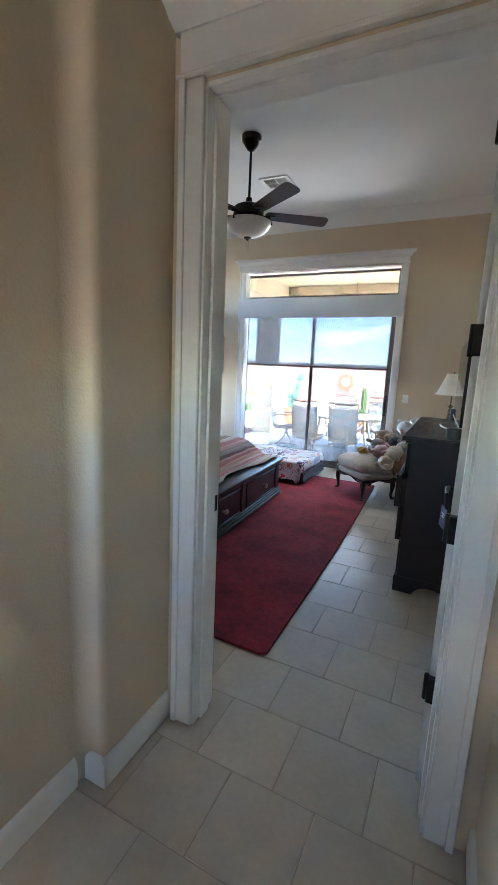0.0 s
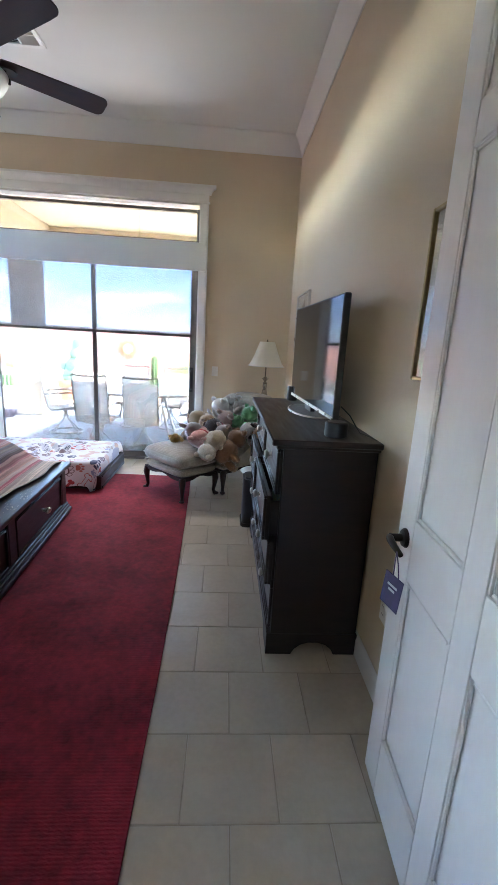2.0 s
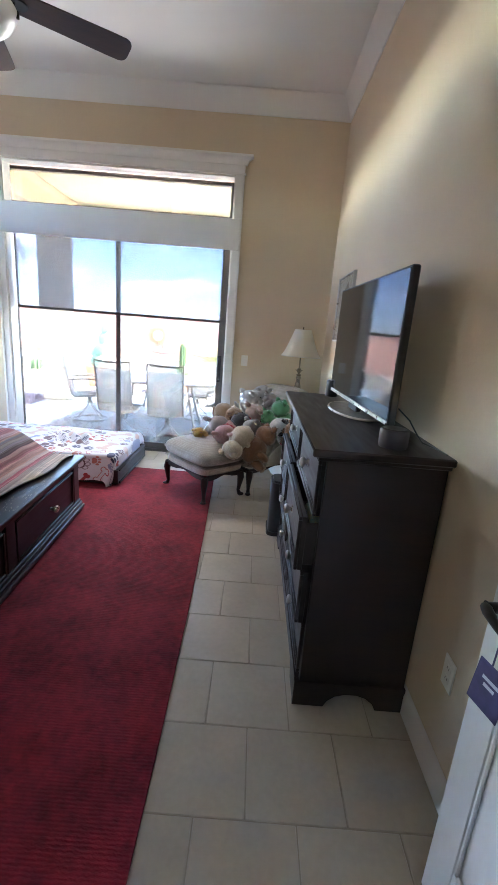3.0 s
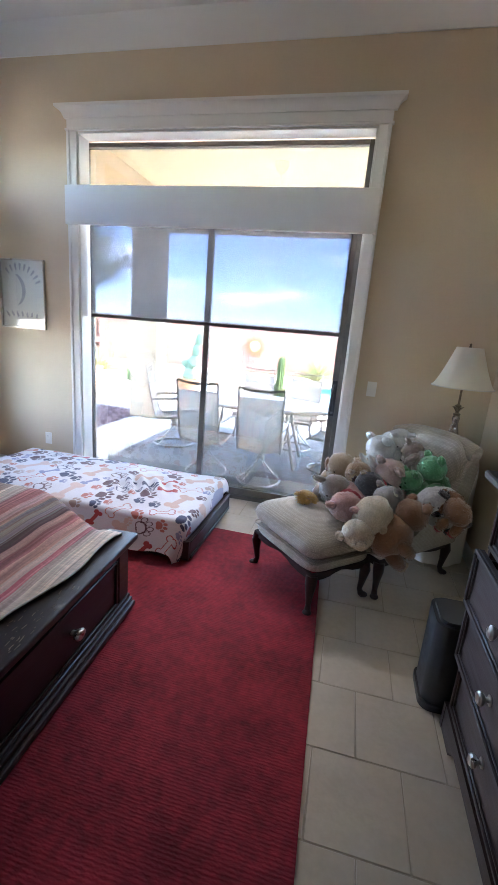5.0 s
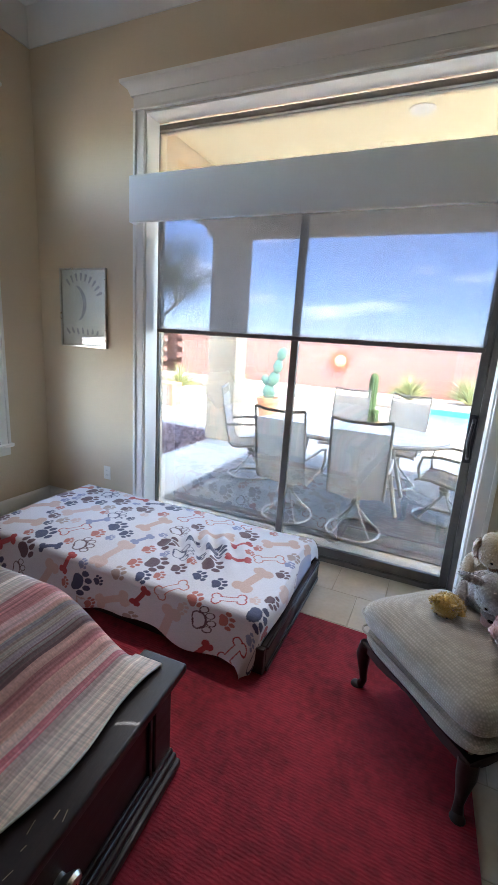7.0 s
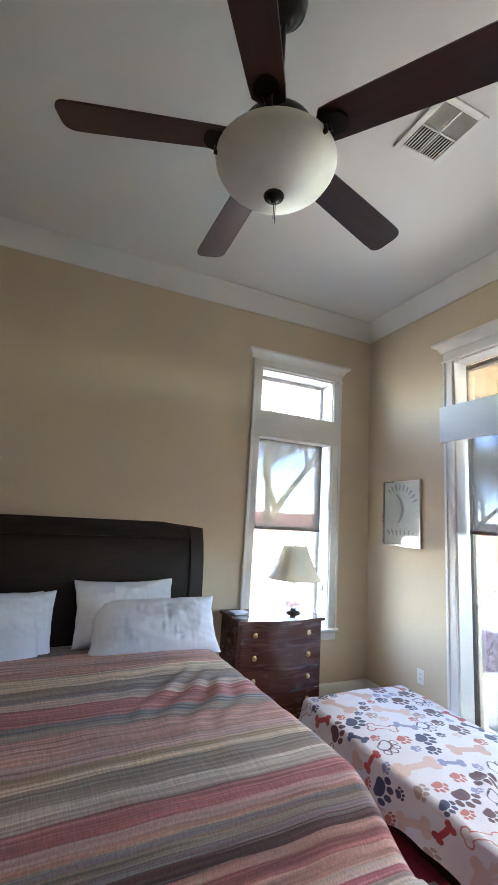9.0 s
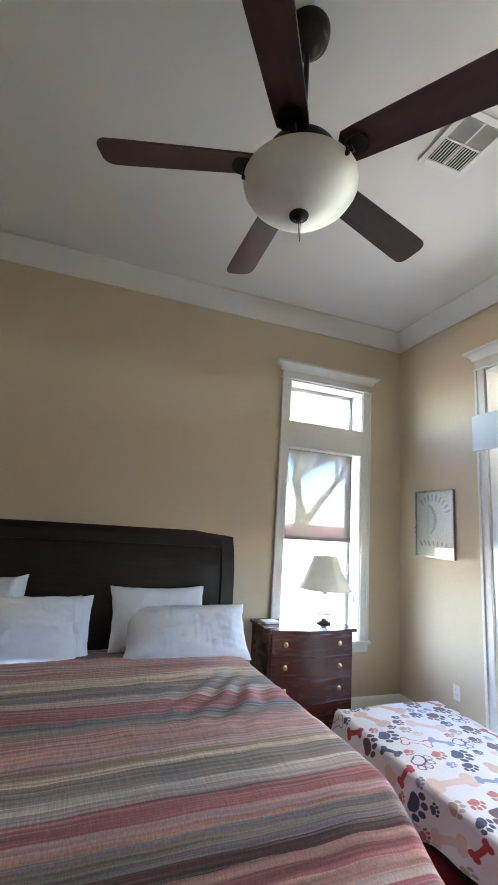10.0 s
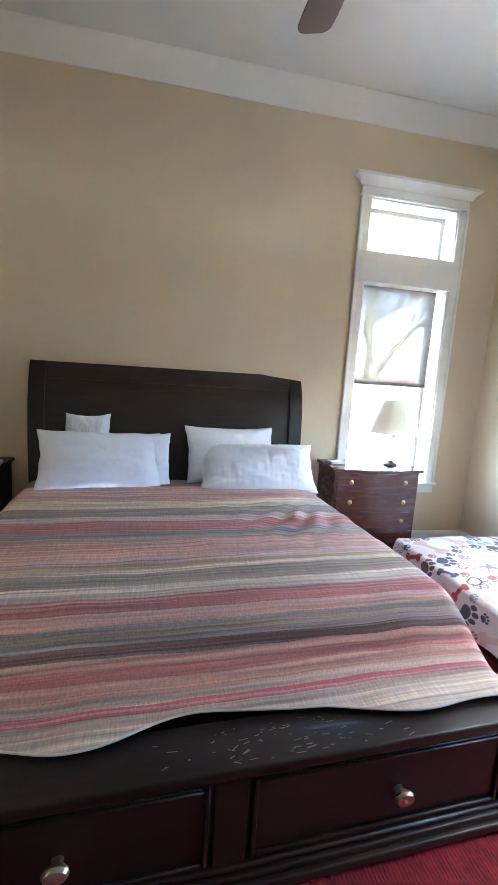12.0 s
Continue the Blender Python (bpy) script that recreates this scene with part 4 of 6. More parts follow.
outlet(at(XR, 4.45, 0.43, 90), "white wall outlet beside the dresser")

# tag hanging on the door lever
tg = thing("door_hanger", "indigo paper tag hanging from the door lever", "tag", at(-0.425, 3.955, 0.935, 0))
part("card", Shape().box(-0.0015, 0.0015, -0.038, 0.038, -0.165, -0.055, 0.001, pose(-0.015, 0, 0, 6, 0, 20)), INDIGO, tg)
for z, w_ in ((-0.09, 0.040), (-0.105, 0.026)):
    part("lettering", Shape().box(-0.0024, -0.0016, -w_ / 2, w_ / 2, z - 0.004, z + 0.004, 0, pose(-0.015, 0, 0, 6, 0, 20)), CARD, tg, "pale unreadable script bars")
part("loop", Shape().tube([(-0.016, -0.02, -0.058), (-0.02, -0.012, -0.01), (-0.025, 0.0, 0.028), (-0.02, 0.012, -0.01), (-0.016, 0.02, -0.058)], 0.002, 5), INDIGO, tg)


def picture(m, w_, h, border, label, frame_mat, marks):
    """A framed print under glass; local x along the wall, y out of it, z up."""
    p = thing("framed_picture", label, "picture", m)
    f = Shape()
    for a in ((-w_ / 2, -w_ / 2 + 0.014, -h / 2, h / 2), (w_ / 2 - 0.014, w_ / 2, -h / 2, h / 2), (-w_ / 2 + 0.014, w_ / 2 - 0.014, -h / 2, -h / 2 + 0.014), (-w_ / 2 + 0.014, w_ / 2 - 0.014, h / 2 - 0.014, h / 2)):
        f.box(a[0], a[1], 0.0, 0.028, a[2], a[3], 0.003)
    part("frame", f, frame_mat, p)
    part("print", Shape().box(-w_ / 2 + 0.014, w_ / 2 - 0.014, 0.002, 0.010, -h / 2 + 0.014, h / 2 - 0.014, 0), PAPER, p)
    marks(p)
    g_ = part("glass", Shape().box(-w_ / 2 + 0.014, w_ / 2 - 0.014, 0.018, 0.0195, -h / 2 + 0.014, h / 2 - 0.014, 0), PICGL, p)
    g_.visible_shadow = False
    return p


def moon_marks(p):
    """A broad crescent under an arch of tapered dashes, with a fan of dashes below."""
    up = pose(0, 0.0105, 0, 90, 0, 0)
    outer = arc(0.125, 0.035, 0.155, 118, 232, 18)
    inner = arc(0.185, 0.030, 0.178, 225, 128, 18)
    part("crescent", Shape().prism(outer + inner, 0, 0.001, up), GREYP, p)
    for k in range(9):
        a = 52 + k * 13.5
        c, s_ = math.cos(radians(a)), math.sin(radians(a))
        part("dash", Shape().prism([(-0.006, 0.0), (0.006, 0.0), (0.013, 0.052), (0.004, 0.060), (-0.011, 0.054)], 0, 0.001, up @ pose(0.03 + c * 0.175, 0.045 + s_ * 0.165, 0, 0, 0, a - 90)), GREYP, p)
    for k in range(7):
        part("dash", Shape().prism([(-0.012, 0.0), (0.008, -0.004), (0.010, 0.040), (-0.002, 0.062), (-0.010, 0.04)], 0, 0.001, up @ pose(0.155 - 0.048 * k, -0.20 + 0.006 * (k % 2), 0, 0, 0, -38 + 9 * k) @ Matrix.Diagonal((1, 1 - 0.06 * k, 1, 1))), GREYP, p)


def fan_marks(p):
    up = pose(0, 0.0105, 0, 90, 0, 0)
    part("motif", Shape().prism([(-0.16, -0.10)] + arc(-0.16, -0.10, 0.34, 0, 75, 14), 0, 0.001, up), INDIGO, p)
    for k in range(8):
        part("streak", Shape().box(0.08, 0.33, -0.003, 0.003, 0.0012, 0.002, 0, up @ pose(-0.16, -0.10, 0, 0, 0, 5 + 9 * k)), CARD, p)


picture(at(-4.29, YN, 1.705, 180), 0.475, 0.605, 0.02, "silver framed print of a grey crescent moon ringed by dashes", SILVER, moon_marks)
picture(at(XR, 4.15, 1.73, 90), 0.62, 0.60, 0.02, "thin gold framed print with an indigo fan", BRASS, fan_marks)
picture(at(XR, 7.13, 1.75, 90), 0.62, 0.56, 0.02, "small framed print on the wall behind the television", SILVER, fan_marks)

# ---- dresser and what stands on it ----
DY0, DY1 = 4.705, 6.155
dr_ = thing("dresser", "tall dark espresso double dresser with drawers pulled out unevenly", "dresser", at(-0.475, (DY0 + DY1) / 2, 0))
L2 = (DY1 - DY0) / 2
for y0, y1 in ((-L2, -L2 + 0.022), (L2 - 0.022, L2)):
    part("side_panel", Shape().box(-0.215, 0.225, y0, y1, 0.10, 1.085, 0.003), ESP, dr_)
part("bottom_board", Shape().box(-0.20, 0.225, -L2 + 0.022, L2 - 0.022, 0.10, 0.12, 0.002), ESP, dr_)
part("back_panel", Shape().box(0.205, 0.225, -L2 + 0.022, L2 - 0.022, 0.12, 1.085, 0.002), ESP, dr_)
part("divider", Shape().box(-0.20, 0.205, -0.012, 0.012, 0.12, 1.065, 0.002), ESP, dr_)
part("upper_rail", Shape().box(-0.21, 0.205, -L2 + 0.022, L2 - 0.022, 1.065, 1.085, 0.002), ESP, dr_)
part("top", Shape().box(-0.275, 0.233, -L2 - 0.036, L2 + 0.036, 1.092, 1.122, 0.006).box(-0.25, 0.23, -L2 - 0.016, L2 + 0.016, 1.075, 1.092, 0.004), ESPY, dr_)
arch = [(-0.235, 0.0), (-0.105, 0.0)] + [(-0.09, 0.03), (-0.06, 0.055), (-0.02, 0.068), (0.03, 0.068), (0.07, 0.055), (0.10, 0.03), (0.115, 0.0), (0.228, 0.0), (0.228, 0.115), (-0.235, 0.115)]
for y in (-L2 - 0.010, L2 - 0.014):
    part("side_plinth", Shape().prism(arch, 0, 0.024, pose(0, y + 0.024, 0, 90, 0, 0)), ESP, dr_)
fa = [(-L2 + 0.016, 0.0), (-L2 + 0.14, 0.0), (-L2 + 0.16, 0.03), (-L2 + 0.2, 0.055), (L2 - 0.2, 0.055), (L2 - 0.16, 0.03), (L2 - 0.14, 0.0), (L2 - 0.016, 0.0), (L2 - 0.016, 0.115), (-L2 + 0.016, 0.115)]
part("front_plinth", Shape().prism(fa, 0, 0.022, pose(-0.233, 0, 0, 90, 0, 90)), ESP, dr_)
pulls = {(0, 0): 0.0, (0, 1): 0.025, (0, 2): 0.04, (0, 3): 0.0, (1, 0): 0.0, (1, 1): 0.03, (1, 2): 0.06, (1, 3): 0.012}
for c in (0, 1):
    y0, y1 = (0.016, L2 - 0.028) if c == 0 else (-L2 + 0.028, -0.016)
    for r, (z0, z1) in enumerate(((0.125, 0.36), (0.368, 0.60), (0.608, 0.835), (0.843, 1.062))):
        o = pulls[(c, r)]
        x = -0.215 - o
        d = part("drawer", Shape().box(x, x + 0.02, y0, y1, z0, z1, 0.003).box(x + 0.02, x + 0.40, y0 + 0.012, y0 + 0.024, z0 + 0.02, z1 - 0.03, 0.002).box(x + 0.02, x + 0.40, y1 - 0.024, y1 - 0.012, z0 + 0.02, z1 - 0.03, 0.002)
                 .box(x + 0.02, x + 0.40, y0 + 0.024, y1 - 0.024, z0 + 0.02, z0 + 0.03, 0.001), ESPY, dr_)
        fr = Shape()
        for st, (i0, i1) in enumerate(((0.0, 0.016), (0.018, 0.028))):
            q = -0.014 + 0.006 * st
            fr.box(x + q, x, y0 + i0, y1 - i0, z0 + i0, z0 + i1, 0.003).box(x + q, x, y0 + i0, y1 - i0, z1 - i1, z1 - i0, 0.003).box(x + q, x, y0 + i0, y0 + i1, z0 + i1, z1 - i1, 0.003).box(x + q, x, y1 - i1, y1 - i0, z0 + i1, z1 - i1, 0.003)
        part("drawer_moulding", fr, ESPY, d)
        kn = Shape().lathe([(0.017, 0), (0.017, 0.003), (0.008, 0.006), (0.008, 0.014), (0.015, 0.018), (0.022, 0.025), (0.023, 0.032), (0.017, 0.039), (0.0, 0.042)], 18, pose(x, (y0 + y1) / 2, (z0 + z1) / 2, 0, -90, 0))
        part("drawer_knob", kn, NICKEL, d, "satin nickel drawer knob")
solid("folded_clothes", Shape().box(-0.06, 0.10, -0.22, 0.22, 0, 0.03, 0.014).box(-0.05, 0.09, -0.20, 0.16, 0.028, 0.055, 0.014), TEAL, "teal folded clothes showing in an open drawer", "clothes", at(-0.60, DY0 + 0.38, 0.638))

tv = thing("television", "black flat-screen television on an oval stand", "television", at(-0.425, 5.535, 1.122, 2.5))
part("screen_housing", Shape().box(-0.012, 0.022, -0.565, 0.565, 0.045, 0.675, 0.006).box(0.022, 0.05, -0.40, 0.40, 0.09, 0.42, 0.012), BLACKP, tv)
part("screen", Shape().box(-0.0135, -0.0115, -0.553, 0.553, 0.068, 0.664, 0), SCREEN, tv, "dark glossy screen")
part("lower_bezel", Shape().box(-0.017, -0.0125, -0.562, 0.562, 0.046, 0.064, 0.002), SILVER, tv, "silver lower bezel")
part("neck", Shape().box(-0.01, 0.02, -0.08, 0.08, 0.012, 0.06, 0.005), BLACKP, tv)
part("stand", Shape().prism([(0.005 + 0.125 * math.cos(radians(a)), 0.27 * math.sin(radians(a))) for a in range(0, 360, 10)], 0.0, 0.012), BLACKP, tv)
part("stand_rim", Shape().tube([(0.005 + 0.128 * math.cos(radians(a)), 0.273 * math.sin(radians(a)), 0.007) for a in range(0, 360, 10)], 0.006, 6, closed=True), SILVER, tv, "silver stand rim")
sk = thing("smart_speaker", "small round dark speaker on the dresser", "speaker", at(-0.435, 4.80, 1.122))
part("body", Shape().lathe([(0.050, 0.0), (0.054, 0.004), (0.055, 0.06), (0.052, 0.068), (0.040, 0.072), (0.0, 0.072)], 28), BLACKP, sk)
part("light_ring", Shape().lathe([(0.036, 0.0722), (0.040, 0.0735), (0.044, 0.0722)], 28), GREYP, sk)
sk = thing("smart_speaker", "dark cylinder speaker at the dresser's end", "speaker", at(-0.45, 6.10, 1.122))
part("body", Shape().lathe([(0.038, 0.0), (0.041, 0.004), (0.041, 0.10), (0.036, 0.108), (0.0, 0.108)], 24), BLACKP, sk)
part("light_ring", Shape().lathe([(0.026, 0.1082), (0.030, 0.1092), (0.034, 0.1082)], 24), GREYP, sk)
solid("power_cable", Shape().tube([(-0.37, 4.99, 1.24), (-0.33, 4.95, 1.20), (-0.30, 4.93, 1.15), (-0.29, 4.88, 1.127), (-0.27, 4.80, 1.127), (-0.262, 4.72, 1.127)], 0.003, 6), BLACKP, "thin black television power cable", "cable")

sb = thing("tower_heater", "black plastic tower standing beside the dresser", "heater", at(-0.66, 6.33, 0))
part("casing", Shape().prism(rounded(-0.12, 0.14, -0.11, 0.11, 0.05, 5), 0.03, 0.42).prism(rounded(-0.105, 0.125, -0.095, 0.095, 0.045, 5), 0.42, 0.435), BLACKP, sb)
part("foot", Shape().prism(rounded(-0.13, 0.15, -0.12, 0.12, 0.05, 5), 0.0, 0.03), BLACKP, sb)

# ---- corner: side table, lamp, chair, ottoman ----
st = thing("side_table", "small round table under a white cloth", "table", at(-0.51, 7.775, 0))
part("table_top", Shape().lathe([(0.0, 0.70), (0.20, 0.70), (0.20, 0.72), (0.0, 0.72)], 24), ESP, st)
part("pedestal", Shape().lathe([(0.15, 0.0), (0.15, 0.02), (0.03, 0.05), (0.025, 0.70)], 16), ESP, st)


def cloth(u, v):
    a = 2 * math.pi * u
    if v < 0.4:
        r, z = 0.212 * v / 0.4, 0.726
    else:
        t = (v - 0.4) / 0.6
        fold_ = 0.5 + 0.5 * math.sin(9 * a + 0.6 * math.sin(3 * a))
        r, z = 0.212 + 0.018 * t * fold_ + 0.004, 0.722 - 0.70 * t
    return r * math.cos(a), r * math.sin(a), z


solid("tablecloth", Shape().sheet(cloth, 108, 20), CLOTH, "white cloth hanging in folds over a round table", "tablecloth", at(-0.51, 7.775, 0))


def table_lamp(m, zs, shade, label, base_h):
    """Cut-crystal vase base, metal fittings and a cloth shade: (top radius, bottom radius, bottom z, top z)."""
    lp = thing("table_lamp", label, "lamp", m)
    part("foot", Shape().lathe([(0.062, 0), (0.064, 0.008), (0.055, 0.016), (0.03, 0.024), (0.022, 0.036)], 24), ANTIQ, lp)
    n = 14
    pr = [(0.020, 0.036), (0.045, 0.06), (0.056, 0.10), (0.052, 0.15), (0.036, 0.21), (0.024, 0.25), (0.030, 0.28), (0.022, 0.295)]
    pr = [(r * zs[0], 0.036 + (z - 0.036) * zs[1]) for r, z in pr]
    body = Shape()
    vs = [(r * (1.06 if i % 2 else 0.94) * math.cos(2 * math.pi * (i + 0.5 * (j % 2)) / n), r * (1.06 if i % 2 else 0.94) * math.sin(2 * math.pi * (i + 0.5 * (j % 2)) / n), z) for j, (r, z) in enumerate(pr) for i in range(n)]
    fs = [q for j in range(len(pr) - 1) for i in range(n) for q in ((j * n + i, j * n + (i + 1) % n, (j + 1) * n + i), (j * n + (i + 1) % n, (j + 1) * n + (i + 1) % n, (j + 1) * n + i))]
    body.add(vs, fs + [tuple(range(n))[::-1], tuple((len(pr) - 1) * n + i for i in range(n))])
    part("crystal_body", body, CRYST, lp, "cut crystal body")
    zt = pr[-1][1]
    r0, r1, z0, z1 = shade
    part("stem", Shape().lathe([(0.022, zt), (0.026, zt + 0.012), (0.012, zt + 0.02), (0.010, zt + 0.05), (0.024, zt + 0.07), (0.008, zt + 0.08), (0.006, z1 - 0.01)], 16), ANTIQ, lp)
    for a in range(0, 360, 60):
        part("leaf_ornament", Shape().tube([(0.008, 0, zt + 0.03), (0.024, 0, zt + 0.055), (0.040, 0, zt + 0.062)], [0.005, 0.006, 0.001], 5), ANTIQ, lp, "", pose(0, 0, 0, 0, 0, a))

    def sh(u, v):
        a = 2 * math.pi * u
        t = v
        r = r1 + (r0 - r1) * (t ** 0.78)
        r *= 1 - 0.03 * abs(math.sin(4 * a)) ** 0.5 * (0.4 + 0.6 * (1 - t))
        return r * math.cos(a), r * math.sin(a), z0 + (z1 - z0) * t
    part("shade", Shape().sheet(sh, 64, 12, 0, 0.002), SHADEC, lp, "cream cloth shade")
    part("shade_band", Shape().tube([(r1 * 0.985 * math.cos(radians(a)), r1 * 0.985 * math.sin(radians(a)), z0) for a in range(0, 360, 10)], 0.004, 6, closed=True), CLOTH, lp)
    part("harp", Shape().tube([(0.05, 0, z0 + 0.03), (0.058, 0, z0 + 0.10), (0.03, 0, z1 - 0.02), (0, 0, z1 - 0.004), (-0.03, 0, z1 - 0.02), (-0.058, 0, z0 + 0.10), (-0.05, 0, z0 + 0.03)], 0.002, 5), ANTIQ, lp)
    part("finial", Shape().lathe([(0.007, z1 - 0.006), (0.010, z1 + 0.004), (0.005, z1 + 0.012), (0.009, z1 + 0.02), (0.0, z1 + 0.03)], 12), ANTIQ, lp)
    return lp


table_lamp(at(-0.51, 7.775, 0.728), (0.85, 1.25), (0.085, 0.205, 0.56, 0.83), "crystal table lamp with a bell-shaped cream shade", 0.3)


def cabriole(name, x, y, dx, dy, h, parent):
    p = [(x, y, h), (x + 0.012 * dx, y + 0.012 * dy, h * 0.78), (x + 0.004 * dx, y + 0.004 * dy, h * 0.45), (x - 0.004 * dx, y - 0.004 * dy, h * 0.22), (x + 0.008 * dx, y + 0.008 * dy, h * 0.09), (x + 0.022 * dx, y + 0.022 * dy, 0.012)]
    part(name, Shape().tube(p, [0.034, 0.033, 0.021, 0.016, 0.020, 0.020], 10).ball((x + 0.024 * dx, y + 0.024 * dy, 0.017), (0.027, 0.027, 0.016), 12), ESP, parent, "dark carved cabriole leg")


def pad(x0, x1, y0, y1, z0, z1, puff, seed=0.0):
    """A stuffed cushion with rounded edges."""
    def fn(u, v):
        a, b = 2 * math.pi * u, math.pi * (v - 0.5)
        sq = lambda t, e: math.copysign(abs(t) ** e, t)
        cx, cy, cz = sq(math.cos(a), 0.27) * sq(math.cos(b), 0.42), sq(math.sin(a), 0.27) * sq(math.cos(b), 0.42), sq(math.sin(b), 0.8)
        k = 1 + 0.02 * noise.noise(Vector((cx * 2 + seed, cy * 2, cz)))
        bulge = puff * (1 - cx * cx) * (1 - cy * cy)
        return (x0 + x1) / 2 + (x1 - x0) / 2 * cx * k, (y0 + y1) / 2 + (y1 - y0) / 2 * cy * k, (z0 + z1) / 2 + (z1 - z0) / 2 * cz + (bulge if cz > 0 else 0)
    return Shape().sheet(fn, 64, 20)


OM = at(-1.385, 7.06, 0, 44)
ot = thing("ottoman", "beige upholstered ottoman on dark cabriole legs", "ottoman", OM)
part("seat_base", pad(-0.235, 0.235, -0.315, 0.315, 0.235, 0.345, 0.0), UPH, ot)
part("seat_cushion", pad(-0.255, 0.255, -0.335, 0.335, 0.32, 0.475, 0.045, 3.0), UPH, ot)


def welt(x0, x1, y0, y1, z):
    return Shape().tube([(x, y, z + 0.004 * math.sin(9 * x + 7 * y)) for x, y in rounded(x0, x1, y0, y1, 0.03, 4)], 0.005, 6, closed=True)


part("piping", welt(-0.243, 0.243, -0.323, 0.323, 0.400), UPH, ot)
part("piping", welt(-0.236, 0.236, -0.316, 0.316, 0.318), UPH, ot)


def apron(x0, x1, y0, y1):
    s = Shape()
    for a, b, fixed, ax in ((x0, x1, y0, 0), (x0, x1, y1 - 0.022, 0), (y0, y1, x0, 1), (y0, y1, x1 - 0.022, 1)):
        n = 10
        poly = [(a, 0.255)] + [(a + (b - a) * k / n, 0.205 + 0.028 * math.sin(math.pi * k / n) + 0.010 * math.cos(4 * math.pi * k / n)) for k in range(n + 1)] + [(b, 0.255)]
        m = pose(0, fixed + 0.022, 0, 90, 0, 0) if ax == 0 else pose(fixed, 0, 0, 90, 0, 90)
        s.prism(poly, 0, 0.022, m)
    return s


part("apron", apron(-0.225, 0.225, -0.305, 0.305), ESP, ot, "dark carved apron")
for x in (-0.205, 0.205):
    for y in (-0.285, 0.285):
        cabriole("leg", x, y, math.copysign(1, x) * 0.7, math.copysign(1, y) * 0.7, 0.24, ot)
CM = at(-0.925, 7.46, 0, 45)
ch = thing("slipper_chair", "beige upholstered armless chair with a tall padded back", "chair", CM)
part("seat_base", pad(-0.36, 0.36, -0.32, 0.32, 0.235, 0.35, 0.0), UPH, ch)
part("seat_cushion", pad(-0.37, 0.26, -0.315, 0.315, 0.32, 0.46, 0.02, 5.0), UPH, ch)
bk = pad(-0.10, 0.10, -0.33, 0.33, -0.02, 0.64, 0.02, 7.0)
part("backrest", bk, UPH, ch, "", pose(0.31, 0, 0.32, 0, 9, 0))
part("back_roll", Shape().tube([(0.42, y, 0.90 - 0.03 * abs(y / 0.33) ** 3) for y in (-0.33, -0.22, -0.11, 0, 0.11, 0.22, 0.33)], [0.06, 0.075, 0.08, 0.08, 0.08, 0.075, 0.06], 14), UPH, ch)
for sg in (-1, 1):
    wing = [(0.36, 0.26), (-0.16, 0.26), (-0.14, 0.36), (-0.02, 0.44), (0.14, 0.52), (0.26, 0.66), (0.33, 0.80), (0.42, 0.86), (0.46, 0.80), (0.40, 0.5)]
    part("side_wing", Shape().prism(wing[::-1], -0.025, 0.025, pose(0, sg * 0.315, 0, 90, 0, 0)), UPH, ch)
part("apron", apron(-0.35, 0.35, -0.315, 0.315), ESP, ch, "dark carved apron")
for x in (-0.33, 0.33):
    for y in (-0.295, 0.295):
        cabriole("leg", x, y, math.copysign(1, x) * 0.7, math.copysign(1, y) * 0.7, 0.24, ch)


